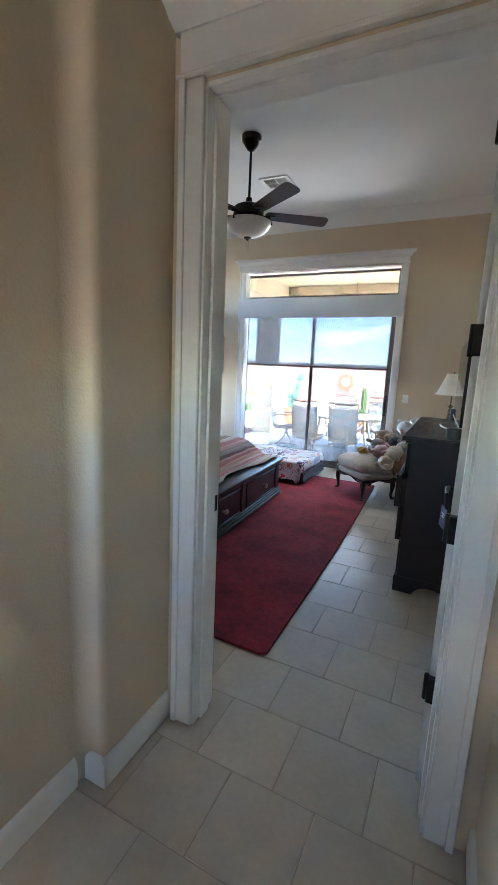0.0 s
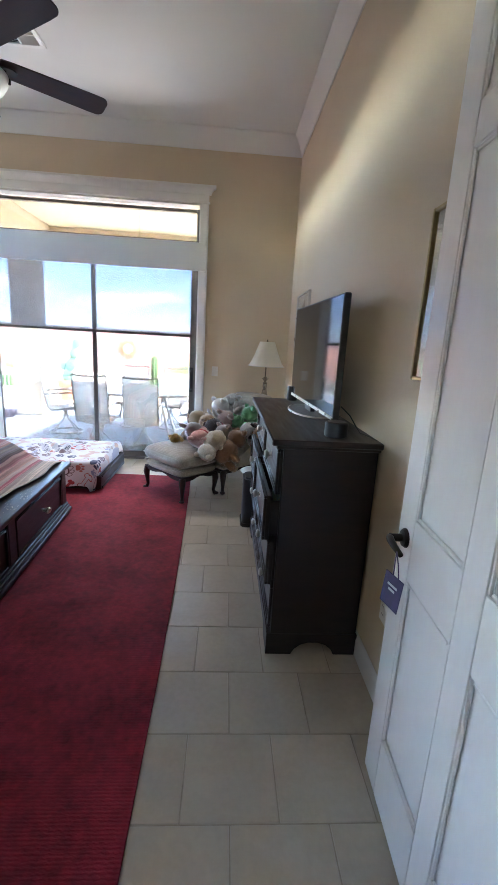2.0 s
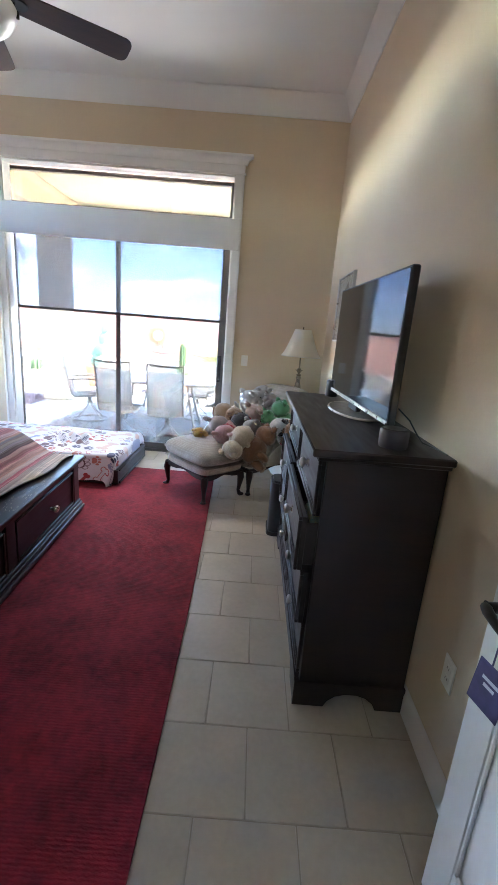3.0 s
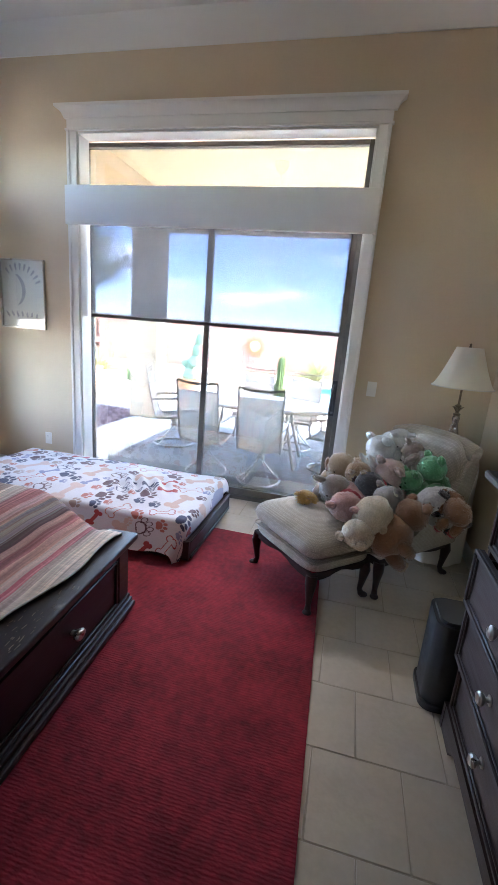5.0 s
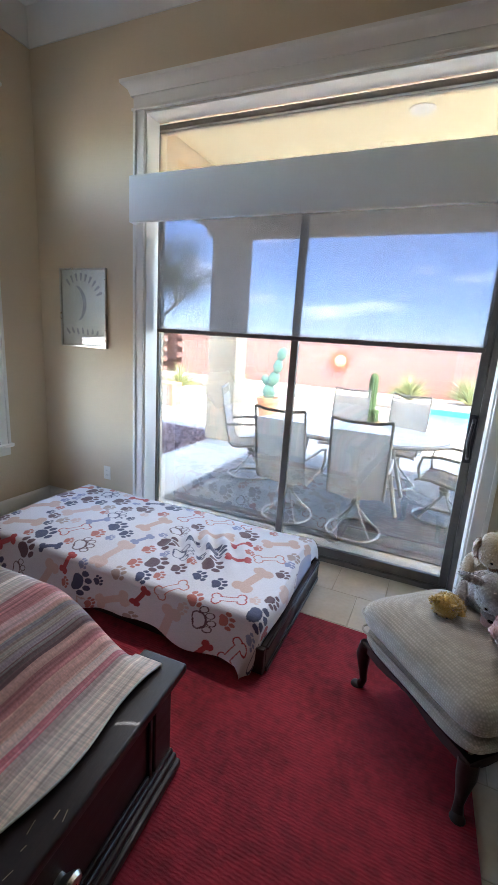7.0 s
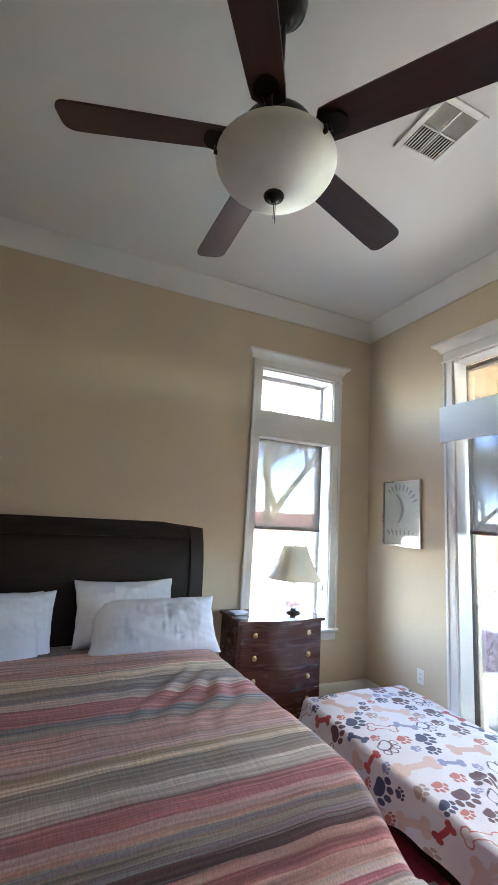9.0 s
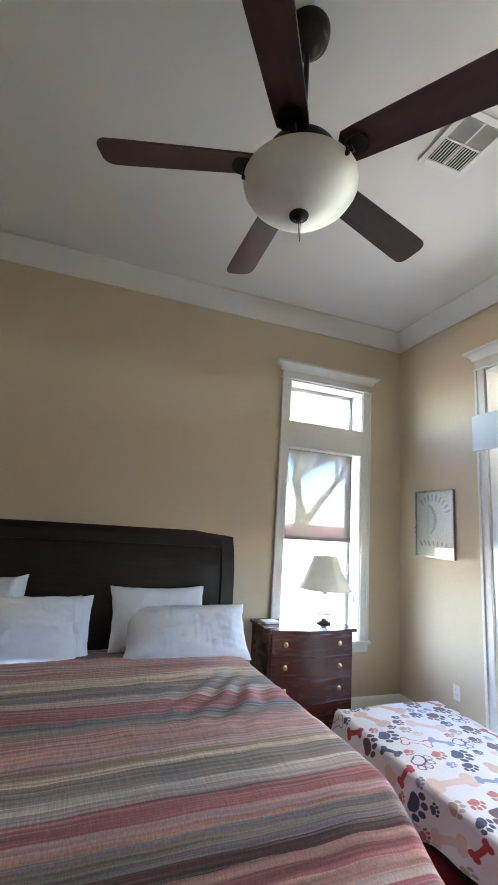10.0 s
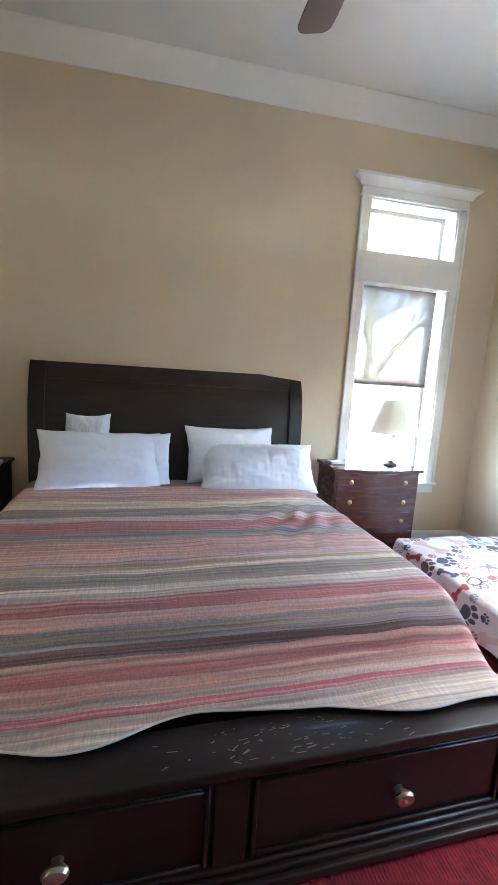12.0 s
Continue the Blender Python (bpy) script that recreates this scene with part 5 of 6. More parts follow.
def plush(label, head, s, main, second, rz=0, rx=0, ry=0, ears="round", arms=True, snout=True, hat=None):
    """A stuffed animal in one mesh: body, head, limbs, ears, muzzle, beads and a coat of short tufts. head: where its head lies."""
    q = Shape()
    seed = round(1000 * (head[0] + 7 * head[1]))
    rnd = random.Random(seed)

    def lump(c, r, n, slot=0, rough=0.1, tufts=0):
        c, r = [v * s for v in c], [v * s for v in (r if isinstance(r, tuple) else (r, r, r))]
        q.ball(c, r, n, None, slot, rough)
        for _ in range(tufts):
            d = Vector((rnd.gauss(0, 1), rnd.gauss(0, 1), rnd.gauss(0, 1))).normalized()
            p = Vector((c[0] + r[0] * d.x * 0.97, c[1] + r[1] * d.y * 0.97, c[2] + r[2] * d.z * 0.97))
            lean = Vector((rnd.gauss(0, 0.7), rnd.gauss(0, 0.7), rnd.gauss(0, 0.7) - 0.3))
            tip = p + (d + lean * 0.7).normalized() * rnd.uniform(0.006, 0.013)
            side = d.cross(lean).normalized() * 0.0035
            q.add([p - side, p + side, tip, p - d * 0.003], [(0, 1, 2), (1, 3, 2), (3, 0, 2)], None, slot)

    sag = rnd.uniform(-0.12, 0.12)
    lump((sag, 0, 0.0), (0.66, 0.76, 0.84), 20, 0, 0.14, 340)
    lump((0.10, 0, 1.0), (0.58, 0.62, 0.55), 20, 0, 0.08, 380)
    if snout:
        lump((0.55, 0, 0.90), (0.27, 0.30, 0.23), 14, 1, 0.10, 60)
        lump((0.80, 0, 0.96), (0.06, 0.09, 0.06), 8, 2, 0)
    for sg in (-1, 1):
        lump((0.57, sg * 0.22, 1.18), 0.05, 8, 2, 0)
        if ears == "round":
            lump((0.0, sg * 0.46, 1.46), (0.14, 0.23, 0.22), 14, 0, 0.12, 70)
            lump((0.08, sg * 0.46, 1.45), (0.08, 0.13, 0.13), 10, 1, 0.1)
        elif ears == "flop":
            lump((0.08, sg * 0.60, 0.92), (0.20, 0.13, 0.46), 14, 1, 0.15, 90)
        elif ears == "tall":
            lump((0.0, sg * 0.28, 1.75), (0.12, 0.16, 0.42), 14, 0, 0.12, 70)
        elif ears == "big":
            lump((0.0, sg * 0.74, 1.15), (0.12, 0.36, 0.30), 14, 1, 0.14, 90)
        if arms:
            t = rnd.uniform(-0.25, 0.25)
            lump((0.38, sg * 0.68, 0.22 + t), (0.46, 0.23, 0.24), 14, 0, 0.08, 110)
            lump((0.66, sg * (0.46 + t * 0.4), -0.52), (0.52, 0.27, 0.27), 14, 0, 0.08, 110)
            lump((1.08, sg * (0.46 + t * 0.4), -0.50), (0.14, 0.22, 0.23), 12, 1, 0.1, 30)
    mats = [main, second, EYE_B]
    if hat:
        lump((0.05, 0, 0.56), (0.56, 0.60, 0.16), 16, 3, 0.15)
        lump((0.52, 0.12, 0.40), (0.10, 0.16, 0.26), 12, 3, 0.2)
        mats.append(hat)
    turn = Euler([radians(v) for v in (rx, ry, rz)]).to_matrix().to_4x4()
    base = Vector(head) - turn @ Vector((0.10 * s, 0, 1.0 * s))
    return solid("stuffed_animal", q, mats, label, "stuffed animal", Matrix.Translation(base) @ turn, "stuffed animals piled on the chair")


TO = 225    # the pile faces out of the corner
plush("small gold and purple plush toy on the ottoman", (-1.455, 7.10, 0.545), 0.085, F_GOLD, F_PURP, TO + 30, 0, 60, "round")
plush("grey plush koala lying on the pile", (-1.27, 7.14, 0.63), 0.150, F_GREY, F_GREY, TO + 25, -20, 55, "big")
plush("pink plush bear wearing red", (-1.20, 6.99, 0.575), 0.160, F_PINK, F_CREAM, TO + 50, 15, 85, "round", hat=F_RED)
plush("pale cream plush bear sliding off the ottoman", (-1.115, 6.83, 0.485), 0.150, F_CREAM, F_WHITE, TO + 10, 0, 118, "round")
plush("brown and tan plush dog with dark ears", (-1.25, 7.38, 0.71), 0.160, F_TAN, F_BROWN, TO + 40, 0, 40, "flop")
plush("spotted plush giraffe with a red bow", (-1.14, 7.29, 0.70), 0.140, F_SPOT, F_TAN, TO + 60, 20, 75, "tall", hat=F_RED)
plush("white plush bear sitting at the top of the pile", (-1.01, 7.49, 0.84), 0.165, F_WHITE, F_WHITE, TO - 5, 0, 35, "round")
plush("grey plush bear lying at the top of the pile", (-0.80, 7.47, 0.85), 0.130, F_GREY, F_WHITE, TO - 40, 40, 40, "round")
plush("fluffy white plush cat behind the pile", (-0.88, 7.60, 0.90), 0.130, F_WHITE, F_WHITE, TO + 60, 0, 60, "round", snout=False)
plush("black plush toy with a red scarf", (-1.07, 7.15, 0.675), 0.150, F_BLACK, F_DARK, TO + 10, 0, 60, "flop", hat=F_RED)
plush("pinkish plush bear in the middle of the pile", (-0.94, 7.28, 0.735), 0.165, F_DUSTY, F_TAN, TO - 10, -20, 45, "round")
plush("grey plush sloth with a cream face", (-0.96, 7.05, 0.64), 0.150, F_GREY, F_CREAM, TO, 0, 20, "round")
plush("round brown plush toy on the chair", (-0.83, 6.965, 0.60), 0.165, F_BROWN, F_TAN, TO + 160, 0, 40, "round", snout=False)
plush("small green plush turtle on the pile", (-0.82, 7.22, 0.73), 0.115, F_GREEN, F_GREEN, TO - 20, 0, 30, "round")
plush("green and cream plush frog on the pile", (-0.70, 7.30, 0.80), 0.150, F_GREEN, F_GREEN, TO - 20, 0, 10, "round", snout=False)
plush("white plush dog with black ears wearing red", (-0.72, 7.05, 0.675), 0.135, F_WHITE, F_BLACK, TO + 70, 60, 40, "flop", hat=F_RED)
plush("reddish brown plush toy at the side of the chair", (-0.60, 7.08, 0.68), 0.105, F_BROWN, F_RED, TO - 90, 40, 60, "round", snout=False)
plush("small grey plush rabbit deep in the pile", (-1.05, 7.36, 0.70), 0.14, F_WHITE, F_GREY, TO, 0, 40, "tall")

# ---- nightstands ----
NS = thing("nightstand", "mahogany serpentine-front chest of four drawers", "nightstand", at(-4.56, 6.885, 0, 90))
NW, NH = 0.385, 0.80    # local: x along the wall, -y to the front


def wavy(y0, amp, x0, x1, back_y, n=20):
    f = [(x0 + (x1 - x0) * i / n, -y0 - amp * math.cos(2 * math.pi * (i / n) * 1.0) * -1 - amp) for i in range(n + 1)]
    return f + [(x1, back_y), (x0, back_y)]


part("case", Shape().prism(wavy(0.175, 0.022, -NW + 0.012, NW - 0.012, 0.20), 0.10, NH - 0.025), MAHO, NS)
part("top", Shape().prism(wavy(0.205, 0.022, -NW - 0.010, NW + 0.010, 0.205), NH - 0.024, NH), MAHO, NS)
part("plinth", Shape().prism(wavy(0.178, 0.022, -NW + 0.004, NW - 0.004, 0.20), 0.055, 0.10), MAHO, NS)
for x in (-NW + 0.05, NW - 0.05):
    for y in (-0.17, 0.16):
        part("bracket_foot", Shape().box(x - 0.045, x + 0.045, y - 0.03, y + 0.03, 0, 0.056, 0.008), MAHO, NS)
for r in range(4):
    z0 = 0.115 + r * 0.166
    d = part("drawer", Shape().prism(wavy(0.190, 0.022, -NW + 0.03, NW - 0.03, -0.16), z0, z0 + 0.152), MAHO, NS)
    for x in (-0.24, 0.24):
        yy = -0.190 - 0.022 + 0.022 * math.cos(2 * math.pi * (x + NW - 0.03) / (2 * NW - 0.06))
        part("pull", Shape().lathe([(0.020, 0), (0.021, 0.003), (0.010, 0.006), (0.009, 0.012), (0.013, 0.016), (0.008, 0.022), (0, 0.023)], 16, pose(x, yy + 0.001, z0 + 0.078, 90, 0, 0)), BRASS, d, "round brass pull")
table_lamp(at(-4.56, 7.085, NH + 0.001), (1.55, 0.80), (0.105, 0.235, 0.285, 0.56), "crystal table lamp with a cone-shaped cream shade", 0.3)
cp = solid("notepad", Shape().box(-0.05, 0.05, -0.07, 0.07, 0, 0.018, 0.002), CARD, "small white notepad on the nightstand", "notepad", at(-4.60, 6.60, NH + 0.001, 8))
NB = thing("nightstand", "dark wooden nightstand on the far side of the bed", "nightstand", at(-4.54, 3.72, 0, 90))
part("case", Shape().box(-0.29, 0.29, -0.19, 0.19, 0.06, 0.735, 0.004), ESP, NB)
part("top", Shape().box(-0.31, 0.31, -0.21, 0.20, 0.736, 0.765, 0.006), ESP, NB)
for z in (0.10, 0.31, 0.52):
    d = part("drawer", Shape().box(-0.265, 0.265, -0.205, -0.19, z, z + 0.19, 0.004), ESP, NB)
    part("knob", Shape().lathe([(0.012, 0), (0.008, 0.01), (0.016, 0.02), (0, 0.026)], 14, pose(0, -0.205, z + 0.095, 90, 0, 0)), NICKEL, d)
for x in (-0.25, 0.25):
    part("foot", Shape().box(x - 0.03, x + 0.03, -0.17, 0.17, 0, 0.06, 0.004), ESP, NB)
solid("book", Shape().box(-0.07, 0.07, -0.10, 0.10, 0, 0.02, 0.003), CARD, "pale book on the dark nightstand", "book", at(-4.45, 3.93, 0.766, 12))

# ---- outside ----
g = Shape().box(-400, 400, -300, 400, PF - 0.5, PF - 0.05, 0)
setting("ground", g, DG, "pale sunlit gravel yard", "ground")
setting("patio_slab", Shape().box(-5.02, 4.0, OUT, 13.2, PF - 0.06, PF, 0.006), CONC, "pale concrete patio slab", "patio")
for x in (-3.0, -0.4):
    part("joint", Shape().box(x - 0.003, x + 0.003, OUT + 0.5, 13.19, PF, PF + 0.0008, 0), GROUT, bpy.data.objects["patio_slab"])
setting("patio_roof", Shape().box(-5.2, 4.0, OUT, 12.1, 3.41, 3.75, 0), STUCCO_W, "cream painted patio ceiling", "ceiling")
setting("patio_beam_north", Shape().box(-5.2, 4.0, 11.47, 11.89, 3.06, 3.409, 0.01), STUCCO, "tan stucco beam of the patio roof", "beam")
setting("patio_beam_west", Shape().box(-4.85, -4.28, OUT, 11.46, 3.00, 3.409, 0.01), STUCCO, "tan stucco beam of the patio roof", "beam")
col = thing("patio_column", "tan stucco column carrying the patio roof", "column", at(-4.84, 11.68, PF))
part("shaft", Shape().box(-0.25, 0.25, -0.20, 0.20, 0.0, 3.16, 0.02), STUCCO, col)
dl = thing("recessed_light", "round white recessed light in the patio ceiling", "light", at(-2.07, 9.42, 3.41))
part("trim_ring", Shape().lathe([(0.06, -0.002), (0.085, -0.010), (0.10, -0.008), (0.105, 0.0)], 28), PLATE, dl)
part("lens", Shape().lathe([(0.0, -0.004), (0.06, -0.003)], 24), CARD, dl)
setting("patio_rug", Shape().box(-4.05, -0.45, 8.80, 11.5, PF + 0.001, PF + 0.010, 0.003), PRUG, "grey patterned outdoor rug on the patio", "rug")
part("border", Shape().box(-3.95, -3.91, 8.9, 11.4, PF + 0.0102, PF + 0.012, 0).box(-0.59, -0.55, 8.9, 11.4, PF + 0.0102, PF + 0.012, 0).box(-3.91, -0.59, 8.9, 8.94, PF + 0.0102, PF + 0.012, 0), GRAV, bpy.data.objects["patio_rug"])
setting("gravel_bed", Shape().box(-9.5, -5.02, 8.6, 12.2, PF - 0.06, PF - 0.03, 0), GRAV, "bed of dark purple-brown gravel", "gravel")
random.seed(21)
sh = Shape()
for i in range(2600):
    x, y, r = random.uniform(-9.3, -5.05), random.uniform(8.9, 12.1), random.uniform(0.015, 0.035)
    sh.add([(x + r, y, PF - 0.03), (x, y + r, PF - 0.03), (x - r, y, PF - 0.03), (x, y - r, PF - 0.03), (x + r * 0.3, y, PF - 0.03 + r)], [(0, 1, 4), (1, 2, 4), (2, 3, 4), (3, 0, 4)])
tagged(part("gravel_stones", sh, GRAV), "dark purple-brown gravel stones", "gravel", "", "stuff")

# garden wall of pink blocks
gw = tagged(thing("garden_wall", "pink concrete block garden wall", "wall"), kind="structure")
part("wall_core", Shape().box(-16, 9, 20.03, 20.20, PF - 0.1, 1.74, 0).box(-16.2, -16.03, 2, 20.2, PF - 0.1, 1.74, 0), GROUT, gw)
bl = Shape().box(-0.197, 0.197, 0, 0.04, 0.003, 0.197, 0.004).mesh("block", BLOCK)
for r in range(9):
    for c in range(-4, 31):
        o = new("block", bl)
        o.parent = gw
        o.matrix_basis = pose(-10.2 + 0.4 * c + 0.2 * (r % 2), 20.0, PF + r * 0.2)
rest = Shape()
for r in range(9):
    for c in range(12):
        rest.box(-15.9 + 0.4 * c - 0.197 + 0.2 * (r % 2), -15.9 + 0.4 * c + 0.197 + 0.2 * (r % 2), 20.0, 20.04, PF + r * 0.2 + 0.003, PF + r * 0.2 + 0.197, 0)
    for c in range(44):
        rest.box(-16.04, -16.0, 2.3 + 0.4 * c + 0.2 * (r % 2) - 0.197, 2.3 + 0.4 * c + 0.2 * (r % 2) + 0.197, PF + r * 0.2 + 0.003, PF + r * 0.2 + 0.197, 0)
tagged(part("far_blocks", rest, BLOCK, gw), kind="stuff")
part("cap", Shape().box(-16.2, 9, 19.97, 20.23, 1.741, 1.80, 0.006), BLOCK, gw)

# pool
pl = tagged(thing("swimming_pool", "small swimming pool with a blue tile band", "pool", at(0.6, 16.9, PF)), kind="structure")
part("water", Shape().prism(rounded(-2.9, 3.2, -0.9, 1.1, 0.8, 8), -0.049, -0.02), WATER, pl, "turquoise pool water")
for a, b, nm in ((-0.9, -1.2, "near"), (1.1, 1.4, "far")):
    part("coping", Shape().box(-3.2, 3.5, min(a, b), max(a, b), -0.05, 0.0 if nm == "near" else 0.16, 0.02), CONC, pl)
part("waterline_tile", Shape().box(-2.9, 3.2, 1.08, 1.099, -0.02, 0.13, 0.003), POOLT, pl, "blue waterline tile")
setting("planting_bed", Shape().box(-15.9, 9, 18.5, 19.97, PF - 0.05, PF + 0.22, 0.03), DG, "raised pale gravel planting bed along the wall", "ground")


def sling_chair(name="patio_chair"):
    """Swivel sling chair: hoop base, curved side frames, sling; it looks along +y."""
    ch = thing(name, "beige sling patio chair with a swivel hoop base", "chair", None, "patio chairs round the table")
    ring = [(0.27 * math.cos(radians(a)), 0.27 * math.sin(radians(a)), 0.014) for a in range(0, 360, 15)]
    part("base_hoop", Shape().tube(ring, 0.013, 8, closed=True), TUBE, ch)
    for a in (45, 135, 225, 315):
        c, s = math.cos(radians(a)), math.sin(radians(a))
        part("base_strut", Shape().tube([(0.26 * c, 0.26 * s, 0.02), (0.16 * c, 0.16 * s, 0.10), (0.05 * c, 0.05 * s, 0.20), (0.02 * c, 0.02 * s, 0.27)], 0.011, 6), TUBE, ch)
    part("swivel_post", Shape().lathe([(0.05, 0.24), (0.05, 0.27), (0.035, 0.28), (0.035, 0.33)], 14).box(-0.22, 0.22, -0.03, 0.03, 0.33, 0.355, 0.004).box(-0.03, 0.03, -0.2, 0.2, 0.33, 0.352, 0.004), TUBE, ch)
    side = [(0.25, 0.375), (0.23, 0.395), (0.1, 0.40), (-0.1, 0.37), (-0.2, 0.365), (-0.245, 0.40), (-0.28, 0.52), (-0.32, 0.72), (-0.355, 0.92), (-0.37, 0.99)]
    for sg in (-1, 1):
        part("side_frame", Shape().tube([(sg * 0.265, y, z) for y, z in side], 0.014, 8), TUBE, ch)
        part("arm", Shape().tube([(sg * 0.27, 0.20, 0.39), (sg * 0.295, 0.225, 0.50), (sg * 0.30, 0.20, 0.60), (sg * 0.30, 0.05, 0.625), (sg * 0.30, -0.15, 0.615), (sg * 0.275, -0.29, 0.60)], 0.014, 8), TUBE, ch)
    part("top_bar", Shape().tube([(-0.265, -0.37, 0.99), (-0.12, -0.385, 0.972), (0.12, -0.385, 0.972), (0.265, -0.37, 0.99)], 0.013, 8), TUBE, ch)
    part("front_bar", Shape().tube([(-0.265, 0.23, 0.39), (0.265, 0.23, 0.39)], 0.013, 8), TUBE, ch)

    def sling(u, v):
        t = v * (len(side) - 2)
        i = min(int(t), len(side) - 3)
        f = t - i
        y = side[i][0] * (1 - f) + side[i + 1][0] * f
        z = side[i][1] * (1 - f) + side[i + 1][1] * f
        sag = 0.03 * (1 - (2 * u - 1) ** 2) * math.sin(math.pi * v)
        return (u - 0.5) * 0.525, y - sag * 0.6, z - sag * (1 if v < 0.5 else 0.1) + (0.0 if v < 1 else -0.02)
    part("sling", Shape().sheet(sling, 8, 26, 0, 0.004), SLING, ch, "woven beige sling")
    return ch


TX, TY = -2.45, 9.95
first = sling_chair()
first.matrix_basis = at(TX + 0.31, TY - 0.88, PF + 0.010, 4) @ Matrix.Diagonal((0.88, 1.0, 1.1, 1))
for x, y, rz in ((TX - 0.34, TY - 0.84, -4), (TX - 1.16, TY + 0.10, -72), (TX + 1.05, TY - 0.12, 78), (TX - 0.22, TY + 0.86, 178), (TX + 0.50, TY + 0.80, 172)):
    copy_thing(first, at(x, y, PF + 0.010, rz))
tb = thing("patio_table", "oval patio table with a stone top on metal legs", "table", at(TX, TY, PF + 0.010))
ell = lambda rx, ry: [(rx * math.cos(radians(a)), ry * math.sin(radians(a))) for a in range(0, 360, 10)]
part("tabletop", Shape().prism(ell(1.02, 0.60), 0.735, 0.770), STONE, tb, "pale mottled stone top")
part("rim", Shape().tube([(x, y, 0.747) for x, y in ell(1.03, 0.61)], 0.018, 8, closed=True), TUBE, tb)
for x in (-0.62, 0.62):
    for y in (-0.3, 0.3):
        part("leg", Shape().tube([(x * 0.75, y * 0.6, 0.735), (x * 0.8, y * 0.7, 0.5), (x * 0.95, y, 0.15), (x * 1.02, y * 1.1, 0.0)], 0.022, 8), TUBE, tb)


def clump(name, label, x, y, z, n, ln, seed, spread_=1.0):
    """A rosette of stiff narrow leaves."""
    random.seed(seed)
    s = Shape()
    for i in range(n):
        a, e = random.uniform(0, 360), random.uniform(12, 85)
        L = ln * random.uniform(0.7, 1.1)
        w_ = 0.022
        m = pose(0, 0, 0.02, 0, 0, a) @ pose(0, 0, 0, 0, -e, 0)
        droop = -0.12 * L
        s.add([(0, -w_, 0), (0, w_, 0), (L * 0.55, w_ * 0.8, 0.02), (L * 0.55, -w_ * 0.8, 0.02), (L, 0, droop), (L * 0.5, 0, -0.012)], [(0, 3, 2, 1), (3, 4, 2), (0, 1, 5), (1, 2, 5), (2, 4, 5), (4, 3, 5), (3, 0, 5)], m)
    return solid(name, s, BLADEG, label, "plant", at(x, y, z), "spiky garden plants")


for i, (x, y, z, n, L) in enumerate(((-2.35, 18.9, PF + 0.2, 90, 0.85), (-0.75, 19.0, PF + 0.2, 90, 0.95), (-9.6, 17.6, PF - 0.05, 70, 0.8), (-8.4, 18.9, PF + 0.2, 70, 0.75), (0.8, 19.1, PF + 0.2, 80, 0.9))):
    clump("yucca_plant", "spiky yellow-green yucca by the garden wall", x, y, z, n, L, 30 + i)


def pot(x, y, z, r, h, label):
    p = thing("plant_pot", label, "pot", at(x, y, z))
    part("bowl", Shape().lathe([(r * 0.62, 0), (r * 0.68, 0.01), (r * 0.92, h * 0.8), (r, h * 0.82), (r, h), (r * 0.88, h), (r * 0.85, h * 0.86), (0, h * 0.85)], 22), TERRA, p)
    return p


def ribbed(s, x, y, z0, h, r, slot=0):
    n = 24
    prof = [(1.0, 0), (1.0, 0.5), (1.0, 0.85), (0.85, 0.95), (0.5, 0.99), (0.02, 1.0)]
    vs = [(x + r * q * (1 + 0.14 * (-1) ** i) * math.cos(2 * math.pi * i / n), y + r * q * (1 + 0.14 * (-1) ** i) * math.sin(2 * math.pi * i / n), z0 + h * t) for q, t in prof for i in range(n)]
    fs = [(j * n + i, j * n + (i + 1) % n, (j + 1) * n + (i + 1) % n, (j + 1) * n + i) for j in range(len(prof) - 1) for i in range(n)]
    s.add(vs, fs, None, slot)
    return s


pot(-2.72, 13.6, PF - 0.05, 0.24, 0.36, "terracotta pot with a column cactus")
cs = ribbed(Shape(), 0, 0, 0, 0.95, 0.075)
ribbed(cs, -0.13, 0.03, 0, 0.38, 0.055)
ribbed(cs, 0.11, -0.05, 0, 0.30, 0.05)
solid("column_cactus", cs, CACT, "tall green column cactus with small side arms", "cactus", at(-2.72, 13.6, PF + 0.25))
pot(-5.0, 14.1, PF - 0.05, 0.27, 0.50, "terracotta pot with a prickly pear")
pp = Shape()
for x, z, r, t in ((0, 0.22, 0.17, 0), (0.09, 0.52, 0.15, 18), (0.17, 0.80, 0.13, 8), (0.24, 1.06, 0.13, 25), (-0.1, 0.48, 0.11, -25)):
    pp.ball((0, 0, 0), (r * 0.82, 0.03, r * 1.15), 16, pose(x, 0, z, 0, t, 12))
solid("prickly_pear", pp, PAD, "blue-green prickly pear with stacked pads", "cactus", at(-5.0, 14.1, PF + 0.34))
# raised planter with lattice front
pb = thing("garden_planter", "low wooden planter with a pale lattice front", "planter", at(-8.4, 14.2, PF - 0.05))
part("top_rail", Shape().box(-0.95, 0.95, -0.22, 0.22, 0.50, 0.56, 0.008), TERRA, pb)
for x in (-0.9, 0.9):
    part("post", Shape().box(x - 0.05, x + 0.05, -0.2, 0.2, 0, 0.50, 0.006), TERRA, pb)
part("lattice", Shape().box(-0.85, 0.85, -0.1, 0.1, 0, 0.49, 0.005), CONC, pb, "pale lattice blocks")
for z in (0.12, 0.27, 0.40):
    for i in range(9):
        # dark plate on the solid face stands in for a shaded lattice hole
        part("hole_shade", Shape().box(-0.04, 0.04, -0.003, 0.0, -0.035, 0.035, 0.001), GRAV, pb, "", pose(-0.72 + 0.18 * i, -0.1005, z))
random.seed(5)
